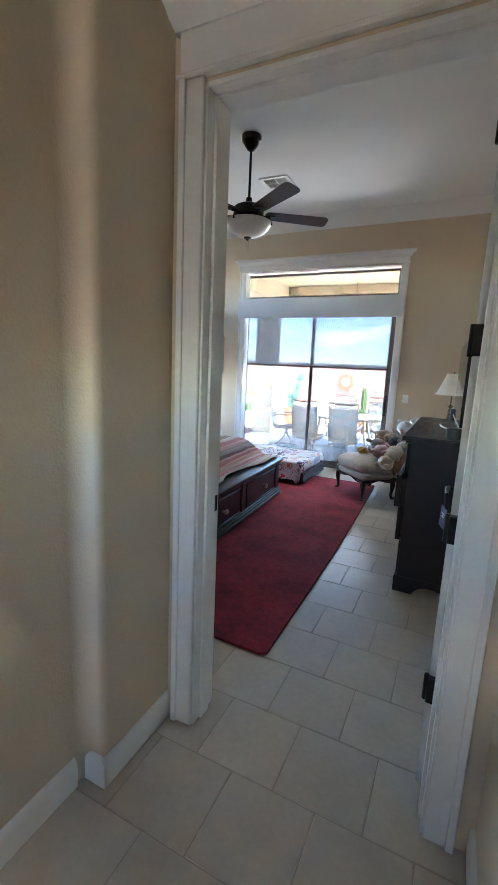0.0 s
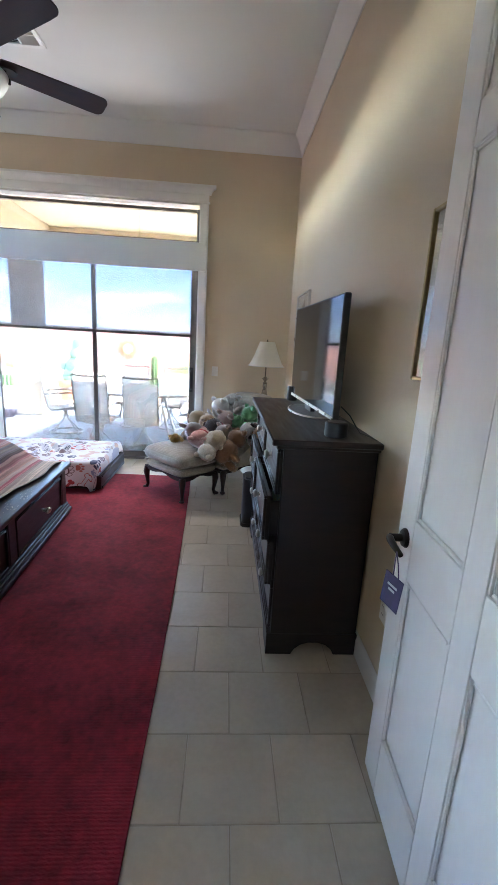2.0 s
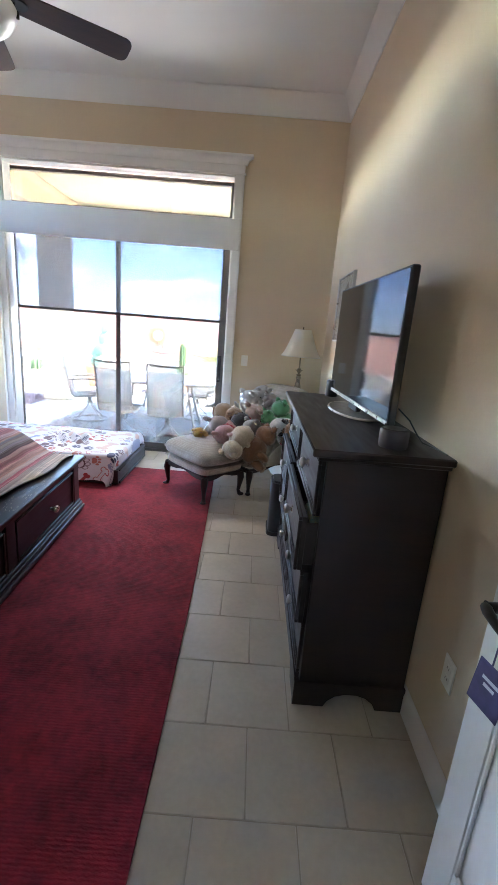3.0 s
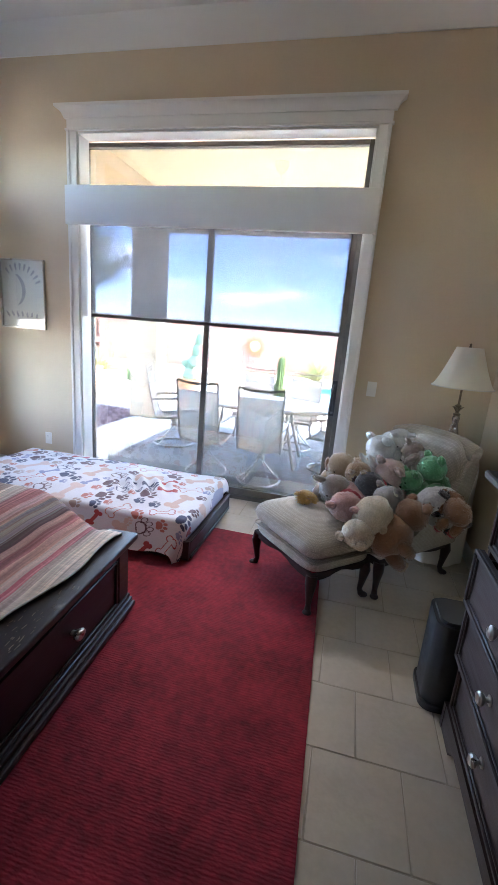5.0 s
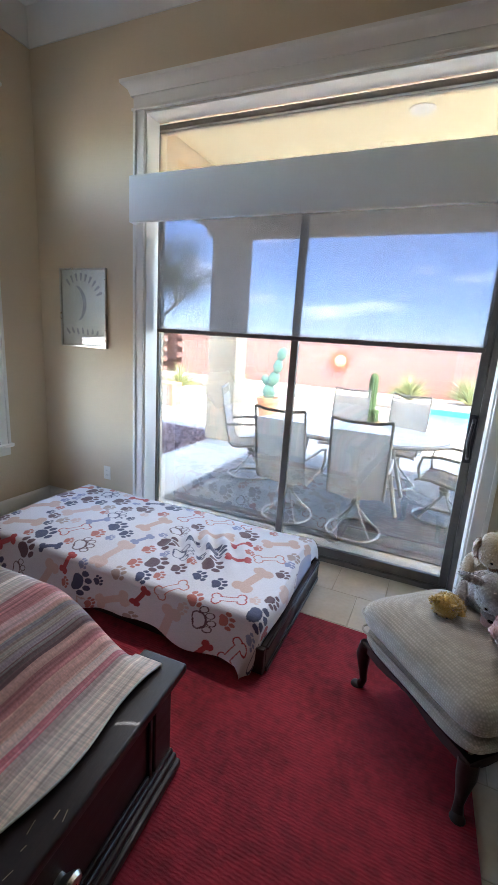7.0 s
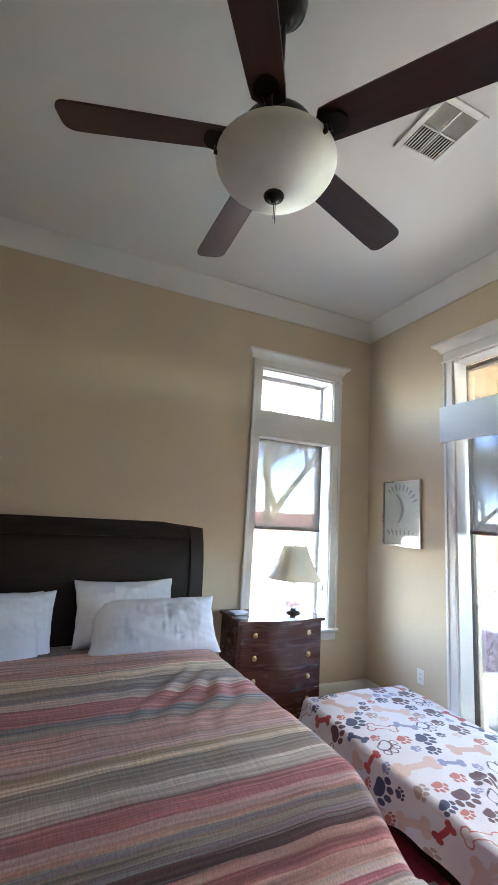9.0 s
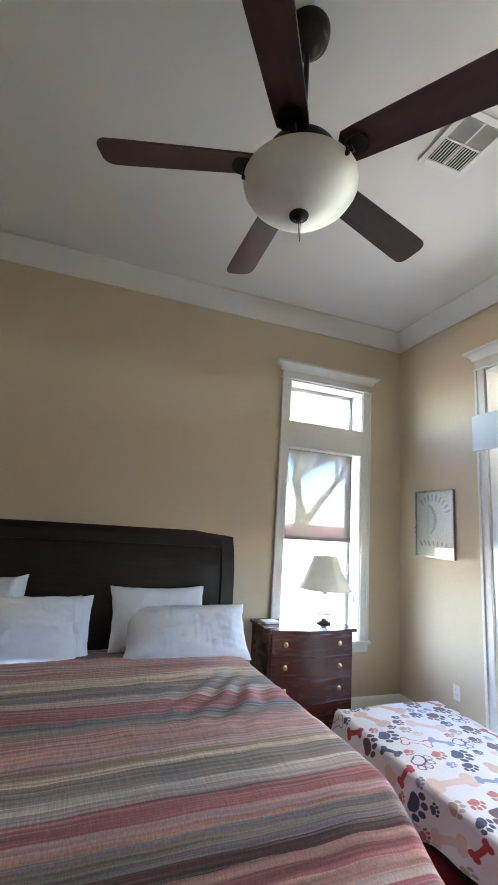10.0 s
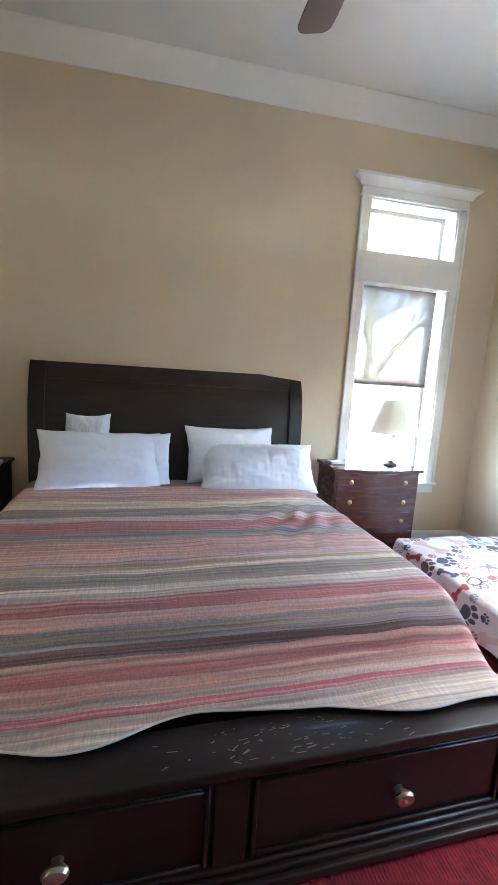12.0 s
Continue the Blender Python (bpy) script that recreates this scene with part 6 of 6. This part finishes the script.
for x, y in ((-8.9, 15.6), (-7.7, 16.5)):
    solid("barrel_cactus", ribbed(Shape(), 0, 0, 0, 0.36, 0.19), CACT, "round green barrel cactus in the gravel", "cactus", at(x, y, PF - 0.05))
# painted metal sun on the garden wall
so = thing("wall_sun", "red and orange painted metal sun on the garden wall", "ornament", pose(-4.78, 19.97, 1.05, 90, 0, 0))
part("disc", Shape().lathe([(0.0, 0.07), (0.10, 0.06), (0.18, 0.03), (0.20, 0.0)][::-1], 24), TEAL, so, "teal and yellow painted face disc")
for i in range(18):
    a = radians(20 * i)
    L = 0.44 if i % 2 else 0.36
    part("ray", Shape().prism([(0.17, -0.035), (L * 0.7, -0.03), (L, 0.0), (L * 0.7, 0.035), (0.17, 0.035)], 0.004, 0.014), REDM, so, "", pose(0, 0, 0, 0, 0, 20 * i))


def tree(name, label, x, y, seed, height, lean, trunk_r, leaves, spread_r, bare=False):
    """Branching limbs with a crown of small leaves."""
    random.seed(seed)
    t = thing(name, label, "tree", at(x, y, PF - 0.06))
    wood, tips = Shape(), []

    def grow(p, d, L, r, depth):
        pts, rad = [p], [r]
        for k in range(4):
            d = (d + Vector((random.uniform(-0.22, 0.22), random.uniform(-0.22, 0.22), random.uniform(-0.05, 0.16)))).normalized()
            p = p + d * L / 4
            pts.append(p)
            rad.append(r * (1 - 0.32 * (k + 1) / 4))
        wood.tube(pts, rad, 7 if depth < 2 else 5)
        if depth >= 2:
            tips.extend(pts[1:])
        if depth < 4:
            for k in range(3 if depth < 3 else 2):
                a = random.uniform(0, 2 * math.pi)
                q = (d + Vector((math.cos(a) * 0.75, math.sin(a) * 0.75, random.uniform(-0.1, 0.45)))).normalized()
                grow(pts[-1 if k else -2], q, L * random.uniform(0.62, 0.82), r * 0.62, depth + 1)
    grow(Vector((0, 0, 0)), Vector(lean).normalized(), height * 0.36, trunk_r, 0)
    part("trunk", wood, BARK, t, "smooth yellow-green branching limbs")
    lf = Shape()
    for i in range(leaves):
        c = random.choice(tips) + Vector((random.gauss(0, spread_r), random.gauss(0, spread_r), random.gauss(0, spread_r * 0.8)))
        s = random.uniform(0.02, 0.05)
        m = Matrix.Translation(c) @ Euler((random.uniform(0, 6), random.uniform(0, 6), random.uniform(0, 6))).to_matrix().to_4x4()
        lf.add([(-s, 0, 0), (0, -s * 0.45, 0.0), (s, 0, 0), (0, s * 0.45, 0.006)], [(0, 1, 2, 3)], m)
    part("crown", lf, LEAFM, t, "fine sparse yellow-green leaves")


tree("palo_verde_tree", "palo verde tree with bare yellow-green limbs", -9.6, 9.1, 3, 5.6, (0.05, 0.12, 1), 0.13, 9000, 0.22)
tree("palo_verde_tree", "leafy palo verde tree in the yard", -11.5, 18.0, 8, 5.2, (0.1, -0.05, 1), 0.12, 22000, 0.26)

# ---- large furniture ----
solid("area_rug", Shape().prism([(-3.95, 3.60), (-3.85, 3.575), (-2.5, 3.59), (-1.25, 3.58), (-1.215, 3.60), (-1.22, 4.5), (-1.235, 5.4), (-1.26, 6.2), (-1.29, 7.0), (-1.31, 7.46), (-1.34, 7.505), (-2.4, 7.515), (-3.9, 7.50), (-3.95, 7.46)], 0.001, 0.016), RUG,
      "crimson ribbed wool rug on the tile floor", "rug")

# king bed: local x from the headboard to the foot, y across
BM = at(-4.65, 5.22, 0, 3.0)
bed = thing("storage_bed", "dark espresso wooden king bed with drawers in its footboard", "bed", BM)
HW = 1.05
prof = [(-0.02, 0.05), (0.0, 0.5), (0.015, 0.9), (0.005, 1.15), (-0.03, 1.33), (-0.075, 1.46), (-0.095, 1.49), (-0.105, 1.515)]
back = [(-0.145, 1.51), (-0.14, 1.46), (-0.10, 1.33), (-0.065, 1.15), (-0.055, 0.9), (-0.07, 0.5), (-0.08, 0.05)]


def slab(p, y0, y1, off=0.0):
    q = [(x + off, z) for x, z in p]
    k = len(q)
    return [(x, y, z) for y in (y0, y1) for x, z in q], [(i, (i + 1) % k, k + (i + 1) % k, k + i) for i in range(k)] + [tuple(range(k))[::-1], tuple(range(k, 2 * k))]


def cut(z0, z1, front=0.0):
    """The curved board's profile between two heights."""
    def xs(p, z):
        for (xa, za), (xb, zb) in zip(p, p[1:]):
            if min(za, zb) <= z <= max(za, zb):
                return xa + (xb - xa) * (z - za) / (zb - za)
        return p[-1][0]
    zz = [z0 + (z1 - z0) * i / 10 for i in range(11)]
    return [(xs(prof, z) + front, z) for z in zz] + [(xs(back[::-1], z), z) for z in zz[::-1]]


HA, HB = -1.05, 1.07    # ends of the headboard
hb = Shape().add(*slab(cut(0.06, 1.505), HA + 0.11, HB - 0.11, 0.0))
part("headboard_panel", hb, ESPY, bed)
for y0, y1 in ((HA, HA + 0.11), (HB - 0.11, HB)):
    part("headboard_post", Shape().add(*slab(cut(0.0501, 1.509, 0.022), y0, y1)), ESP, bed)
part("headboard_top_rail", Shape().add(*slab(cut(1.385, 1.508, 0.02), HA + 0.112, HB - 0.112)).add(*slab(cut(1.370, 1.384, 0.012), HA + 0.112, HB - 0.112)), ESPY, bed)
for sg in (-1, 1):
    y0, y1 = (HW - 0.045, HW - 0.005) if sg > 0 else (-HW + 0.005, -HW + 0.045)
    part("side_rail", Shape().box(0.02, 2.30, y0, y1, 0.16, 0.40, 0.006).box(0.02, 2.30, y0 - 0.004, y1 + 0.004, 0.385, 0.415, 0.006), ESP, bed)
part("slat_base", Shape().box(0.02, 2.29, -HW + 0.05, HW - 0.05, 0.30, 0.34, 0.004), ESP, bed)
FX = 2.405    # face of the footboard
fb = Shape().box(2.30, FX - 0.012, -HW + 0.03, HW - 0.03, 0.06, 0.425, 0.003)
for y0, y1 in ((-HW, -HW + 0.10), (-0.05, 0.05), (HW - 0.10, HW)):
    fb.box(2.30, FX + 0.006, y0, y1, 0.055, 0.425, 0.005)
for y0, y1 in ((-HW + 0.1, -0.05), (0.05, HW - 0.1)):
    fb.box(2.30, FX, y0, y1, 0.375, 0.425, 0.003).box(2.30, FX, y0, y1, 0.056, 0.10, 0.003)
part("footboard", fb, ESPY, bed)
part("footboard_cap", Shape().box(2.285, FX + 0.052, -HW - 0.02, HW + 0.02, 0.428, 0.465, 0.010).box(2.29, FX + 0.030, -HW - 0.008, HW + 0.008, 0.412, 0.428, 0.005), ESPY, bed, "dark cap board, worn and scratched on top")
part("base_moulding", Shape().box(2.295, FX + 0.045, -HW - 0.012, HW + 0.012, 0.030, 0.062, 0.008).box(2.295, FX + 0.030, -HW - 0.008, HW + 0.008, 0.062, 0.086, 0.008).box(2.295, FX + 0.018, -HW - 0.004, HW + 0.004, 0.086, 0.106, 0.006), ESPY, bed)
for y in (-HW + 0.07, HW - 0.07):
    part("bun_foot", Shape().box(2.31, FX + 0.03, y - 0.075, y + 0.075, 0.0, 0.03, 0.006), ESP, bed)
for y in (-HW + 0.07, HW - 0.07):
    part("back_foot", Shape().box(-0.07, 0.0, y - 0.05, y + 0.05, 0.0, 0.10, 0.006), ESP, bed)
for y0, y1 in ((-HW + 0.115, -0.062), (0.062, HW - 0.115)):
    dr = part("drawer", Shape().box(2.31, FX - 0.004, y0, y1, 0.11, 0.365, 0.003), ESPY, bed)
    bd = Shape()
    for a in ((y0, y0 + 0.016, 0.11, 0.365), (y1 - 0.016, y1, 0.11, 0.365), (y0 + 0.016, y1 - 0.016, 0.11, 0.126), (y0 + 0.016, y1 - 0.016, 0.349, 0.365)):
        bd.box(FX - 0.004, FX + 0.008, a[0], a[1], a[2], a[3], 0.004)
    part("drawer_bead", bd, ESP, dr)
    yc = (y0 + y1) / 2 + 0.045
    kn = Shape().lathe([(0.011, 0), (0.010, 0.010), (0.015, 0.016), (0.021, 0.024), (0.024, 0.032), (0.020, 0.041), (0.011, 0.045), (0.0, 0.046)], 20, pose(FX - 0.004, yc, 0.235, 0, 90, 0) @ Matrix.Diagonal((1.0, 1.45, 1.15, 1)))
    part("drawer_knob", kn, NICKEL, dr, "satin nickel drawer knob")
# worn scratches on the cap board
random.seed(4)
for i in range(75):
    y, x = random.gauss(0.12, 0.17), 2.32 + random.random() * 0.12
    ln, a = 0.006 + 0.024 * random.random() ** 2, random.gauss(90, 16)
    wd = random.uniform(0.0006, 0.0016)
    part("scratch", Shape().box(-ln / 2, ln / 2, -wd, wd, 0, 0.0006, 0), WORN, bpy.data.objects["footboard_cap"], "", pose(x, y, 0.4649, 0, 0, a))

solid("mattress", Shape().box(0.03, 2.02, -0.985, 0.985, 0.341, 0.640, 0.06, None), LINEN, "white king mattress on the bed frame", "mattress", BM)


def spread(u, v):
    """The bedspread: flat on the mattress, falling over both sides and down to the footboard."""
    s = (v - 0.5) * 2 * 1.42
    half, r = 0.955, 0.07
    end = 2.28 + 0.06 * math.exp(-((s + 0.45) / 0.2) ** 2) + 0.10 * ease(0, 0.7, s) + 0.010 * math.sin(s * 13)
    x = 0.20 + u * (end - 0.20)
    wob = 0.012 * noise.noise(Vector((x * 2.2, s * 2.2, 1.0))) + 0.006 * noise.noise(Vector((x * 7, s * 6, 4.0)))
    fold = 0.020 * math.exp(-(((x - 1.15) / 0.30) ** 2 + ((s - 0.62) / 0.30) ** 2)) * math.sin((x * 0.8 + s) * 34 + 4 * noise.noise(Vector((x * 3, s * 3, 0))))
    drop = 0.18 * ease(1.93, 2.30, x)
    top = 0.664 + wob + fold * 0.6 - drop
    a = abs(s)
    if a <= half:
        y, z = a, top
    elif a <= half + r * math.pi / 2:
        t = (a - half) / r
        y, z = half + r * math.sin(t), top - r * (1 - math.cos(t))
    else:
        d = a - half - r * math.pi / 2
        sway = 0.018 * math.sin(x * 9 + 1.5 * math.sin(x * 3)) * min(1, d / 0.15)
        y, z = half + r + 0.02 * d + sway + 0.012, top - r - d * (1 - 0.35 * ease(2.0, 2.4, x))
    return x, math.copysign(y, s), max(z, 0.12, 0.474 if x > 2.27 and a < 1.03 else 0)


sp = solid("bedspread", Shape().sheet(spread, 130, 150, 0, -0.008), STRIPE, "rumpled striped woven bedspread in pinks, greys and cream", "bedspread", BM)
part("hem", Shape().tube([Vector(spread(1.0, 0.02 + 0.96 * k / 120)) + Vector((0, 0, 0.004)) for k in range(121)], 0.0045, 6, flat=0.7), CLOTH, sp, "narrow pale stitched hem")


def pillow(name, m, lx, ly, h, material, label, seed, pleat=0.018):
    def top(sgn):
        def fn(u, v):
            a, b = 2 * u - 1, 2 * v - 1
            e = max(0, (1 - a * a) * (1 - b * b)) ** 0.52
            pin = 1 - 0.10 * (1 - b * b) * abs(a) ** 4 + 0.02 * noise.noise(Vector((b * 3 + seed, a, 2)))
            pin2 = 1 - 0.07 * (1 - a * a) * abs(b) ** 4 + 0.02 * noise.noise(Vector((a * 3 + seed, b, 7)))
            nz = noise.noise(Vector((a * 2.1 + seed, b * 2.4, sgn))) * 0.12 + 0.05 * noise.noise(Vector((a * 6 + seed, b * 5, sgn))) + pleat * noise.noise(Vector((a * 2 + seed, b * 17, sgn))) + 0.03 * noise.noise(Vector((a * 9, b * 9 + seed, sgn)))
            return a * lx / 2 * pin, b * ly / 2 * pin2, sgn * h / 2 * e * (1.35 + nz * 2.4)
        return fn
    up, dn = top(1), top(-1)
    s = Shape().sheet(up, 40, 90).sheet(lambda u, v: dn(1 - u, v), 26, 20)
    return solid(name, s, material, label, "pillow", m, "pillows on the bed")


def on_bed(x, y, z, rx=0, ry=0, rz=0):
    return BM @ pose(x, y, z, rx, ry, rz)


pillow("pillow", on_bed(0.17, 0.44, 0.87, 0, 66, 2), 0.46, 0.72, 0.17, LINEN, "white pillow leaning on the headboard", 1.0)
pillow("pillow", on_bed(0.335, 0.62, 0.80, 2, 52, -4), 0.42, 0.90, 0.20, LINEN, "crumpled white pillow in front of another", 2.0, 0.04)
pillow("pillow", on_bed(0.16, -0.63, 0.93, 4, 72, -3), 0.46, 0.32, 0.14, LINEN, "small white pillow standing behind another", 3.0)
pillow("pillow", on_bed(0.30, -0.52, 0.84, -3, 60, 4), 0.44, 0.84, 0.20, LINEN, "plump white pillow against the headboard", 4.0)
pillow("pillow", on_bed(0.22, -0.28, 0.82, 0, 66, 0), 0.44, 0.50, 0.16, LINEN, "white pillow behind another", 5.0)

# low pet bed by the sliding door
PX0, PX1, PY0, PY1 = -4.12, -2.16, 6.94, 7.92
cot = thing("low_bed_frame", "low dark wooden bed frame beside the sliding door", "bed", at((PX0 + PX1) / 2, (PY0 + PY1) / 2, 0))
hx, hy = (PX1 - PX0) / 2, (PY1 - PY0) / 2
for name, a in (("side_rail", (-hx, hx, -hy, -hy + 0.03)), ("side_rail", (-hx, hx, hy - 0.03, hy)), ("end_rail", (-hx, -hx + 0.03, -hy + 0.031, hy - 0.031)), ("end_rail", (hx - 0.03, hx, -hy + 0.031, hy - 0.031))):
    s = Shape().box(*a, 0.03, 0.165, 0.004)
    if name == "end_rail":
        x0, x1 = (a[1] - 0.002, a[1] + 0.012) if a[0] > 0 else (a[0] - 0.012, a[0] + 0.002)
        s.box(x0, x1, a[2], a[3], 0.03, 0.055, 0.004).box(x0, x1, a[2], a[3], 0.150, 0.165, 0.004)
    part(name, s, ESP, cot)
part("base_board", Shape().box(-hx + 0.031, hx - 0.031, -hy + 0.031, hy - 0.031, 0.05, 0.08, 0.002), ESP, cot)
for x in (-hx + 0.06, hx - 0.06):
    for y in (-hy + 0.06, hy - 0.06):
        part("leg", Shape().box(x - 0.03, x + 0.03, y - 0.03, y + 0.03, 0.0, 0.05, 0.004), ESP, cot)
solid("mattress", Shape().box(PX0 + 0.04, PX1 - 0.035, PY0 + 0.04, PY1 - 0.04, 0.081, 0.285, 0.05), SHEET, "thin mattress in a blue-grey sheet on the low bed", "mattress")


def dyes():
    """The blanket's print: paws, bones, outlines, script; each (kind, x, y, size, turn, colour)."""
    random.seed(11)
    navy, plum, red, peach, blue, coral, taupe, pale = (0.055, 0.065, 0.13), (0.13, 0.07, 0.085), (0.42, 0.05, 0.055), (0.60, 0.42, 0.36), (0.26, 0.29, 0.46), (0.50, 0.17, 0.14), (0.42, 0.32, 0.29), (0.66, 0.50, 0.46)
    kinds = [("bone", 0.125, (peach, pale), 13), ("paw", 0.072, (navy, plum, plum), 24), ("bone_line", 0.092, (red, coral), 12), ("ring", 0.070, (plum, navy), 12), ("bone", 0.074, (red, blue, coral, navy, red), 54),
             ("loop", 0.075, (coral, peach), 12), ("paw", 0.050, (taupe, plum, coral, navy), 70), ("paw", 0.036, (coral, navy, pale, blue), 230)]
    out = []
    for kind, size, cols, count in kinds:
        for i in range(count):
            for _ in range(40):
                x, y = random.uniform(0.0, 2.1), random.uniform(0.0, 1.45)
                if all((x - o[1]) ** 2 + (y - o[2]) ** 2 > (0.98 * (size + o[3])) ** 2 for o in out):
                    turn = random.uniform(-0.5, 0.5) - 1.2 if "paw" in kind or kind == "ring" else random.uniform(0.2, 1.4) if "bone" in kind else random.uniform(0.3, 0.8)
                    out.append((kind, x, y, size * random.uniform(0.92, 1.06), turn, cols[i % len(cols)]))
                    break
    return out


def dye_mask(kind, px, py, s):
    d = lambda cx, cy, rx, ry: np.sqrt(((px - cx * s) / (rx * s)) ** 2 + ((py - cy * s) / (ry * s)) ** 2)
    def paw():
        q = np.minimum(d(0, -0.35, 0.62, 0.5), np.minimum(d(-0.3, -0.5, 0.36, 0.36), d(0.3, -0.5, 0.36, 0.36)))
        for cx, cy in ((-0.78, 0.12), (-0.30, 0.52), (0.30, 0.52), (0.78, 0.12)):
            q = np.minimum(q, d(cx, cy, 0.23, 0.33))
        return q
    def bone():
        q = np.maximum(np.abs(px) / (0.75 * s), np.abs(py) / (0.20 * s))
        for cx in (-0.75, 0.75):
            for cy in (-0.2, 0.2):
                q = np.minimum(q, d(cx, cy, 0.27, 0.27))
        return q
    if kind == "paw":
        return paw() < 1
    if kind == "bone":
        return bone() < 1
    if kind == "bone_line":
        q = bone()
        return (q > 0.84) & (q < 1.14)
    if kind == "ring":
        q = paw() * 1.0
        return (q > 0.86) & (q < 1.16)
    # a line of looped script
    k = px / s
    return (np.abs(k) < 1.25) & (np.abs(py - s * (0.22 * np.sin(k * 9) + 0.08 * np.sin(k * 23))) < 0.0075)


def fleece_blanket():
    BX, BY = PX1 - PX0 + 0.10, 1.42
    nu, nv = 560, 390
    hang_n = 0.30    # how much falls over the near side
    def fn(u, v):
        a, b = u * BX, v * BY - hang_n
        x = PX0 - 0.02 + a
        lip = PY0 + 0.055
        wob = 0.010 * noise.noise(Vector((a * 3, b * 3, 2))) + 0.004 * noise.noise(Vector((a * 11, b * 9, 5)))
        cx, cy = a - 1.38, b - 0.42
        ruck = 0.032 * math.exp(-((cx / 0.20) ** 2 + (cy / 0.17) ** 2)) * (math.sin(cx * 48 + cy * 30) + noise.noise(Vector((cx * 14, cy * 14, 1))))
        dome = 0.03 * (1 - ((u - 0.45) * 2) ** 2) * math.sin(math.pi * max(0, min(1, b / 0.9)))
        z = 0.297 + wob + ruck + dome
        r = 0.04
        if b < 0:
            d = -b
            if d < r * math.pi / 2:
                t = d / r
                y, z = lip - r * math.sin(t), z - r * (1 - math.cos(t))
            else:
                e = d - r * math.pi / 2
                slack = 0.85 + 0.18 * math.sin(a * 3.2 + 0.5) + 0.07 * math.sin(a * 9)
                y, z = lip - r - 0.05 * e / 0.2 - 0.014 * math.sin(a * 17) * e / 0.2, z - r - e * slack
                z = max(z, 0.035)
        else:
            y = lip + b
            if y > PY1 - 0.05:
                over = y - (PY1 - 0.05)
                y, z = PY1 - 0.05 + 0.06 * math.sin(min(1.5, over / 0.06)), z - max(0, over - 0.03)
                z = max(z, 0.10)
        xe = PX1 - 0.075
        xe += 0.02 * math.sin(b * 7) - 0.05 * ease(-0.1, -0.28, b) + 0.0
        if x > xe:
            over = x - xe
            x, z = xe + 0.05 * math.sin(min(1.5, over / 0.05)), z - max(0, over - 0.02) * 0.8
        return x, y, z
    sh = Shape().sheet(fn, nu, nv)
    me = sh.mesh("fleece_blanket", FLEECE)
    col = np.ones((len(sh.v), 4))
    col[:, :3] = (0.70, 0.69, 0.73)
    U, V = np.meshgrid(np.linspace(0, BX, nu + 1), np.linspace(0, BY, nv + 1))
    U, V = U.ravel(), V.ravel()
    for kind, x, y, s, t, c in dyes():
        near = np.where((np.abs(U - x) < s * 1.4) & (np.abs(V - y) < s * 1.4))[0]
        dx, dy = U[near] - x, V[near] - y
        px, py = dx * math.cos(t) + dy * math.sin(t), -dx * math.sin(t) + dy * math.cos(t)
        hit = near[dye_mask(kind, px, py, s)]
        col[hit, :3] = c
    at_ = me.color_attributes.new("dye", "FLOAT_COLOR", "POINT")
    at_.data.foreach_set("color", col.astype(np.float32).ravel())
    return tagged(new("fleece_blanket", me), "white fleece blanket printed with paws and bones", "blanket")


fleece_blanket()

# ---- floor tiles, last ----
TP, TG = 0.330, 0.0045
tile_mesh = Shape().box(-(TP - TG) / 2, (TP - TG) / 2, -(TP - TG) / 2, (TP - TG) / 2, -0.008, 0.0, 0.0022).mesh("tile", TILE)
cut_mesh = Shape().box(-(TP - TG) / 2, 0.045, -(TP - TG) / 2, (TP - TG) / 2, -0.008, 0.0, 0.0022).mesh("tile", TILE)
floor_ob = bpy.data.objects["floor"]
for r in range(-9, 13):
    y = 4.24 + (r + 0.5) * TP
    if y > 8.19:
        continue
    off = -0.895 if r % 2 == 0 else -1.06
    for c in range(-13, 4):
        x = off + (c + 0.5) * TP
        if y < 3.0:
            if not -1.56 < x < -0.20:
                continue
        elif not -4.9 < x < -0.20:
            continue
        if -3.6 < x < -1.75 and 3.9 < y < 7.2:
            continue    # wholly under the rug
        if x < -2.6 and 4.0 < y < 6.4:
            continue    # wholly under the bed
        edge = x > -0.3
        o = new("tile", cut_mesh if edge else tile_mesh)
        o.parent = floor_ob
        o.matrix_basis = pose(x, y, random.uniform(-0.0006, 0.0), random.uniform(-0.12, 0.12), random.uniform(-0.12, 0.12), 0 if edge else 90 * random.randrange(4))
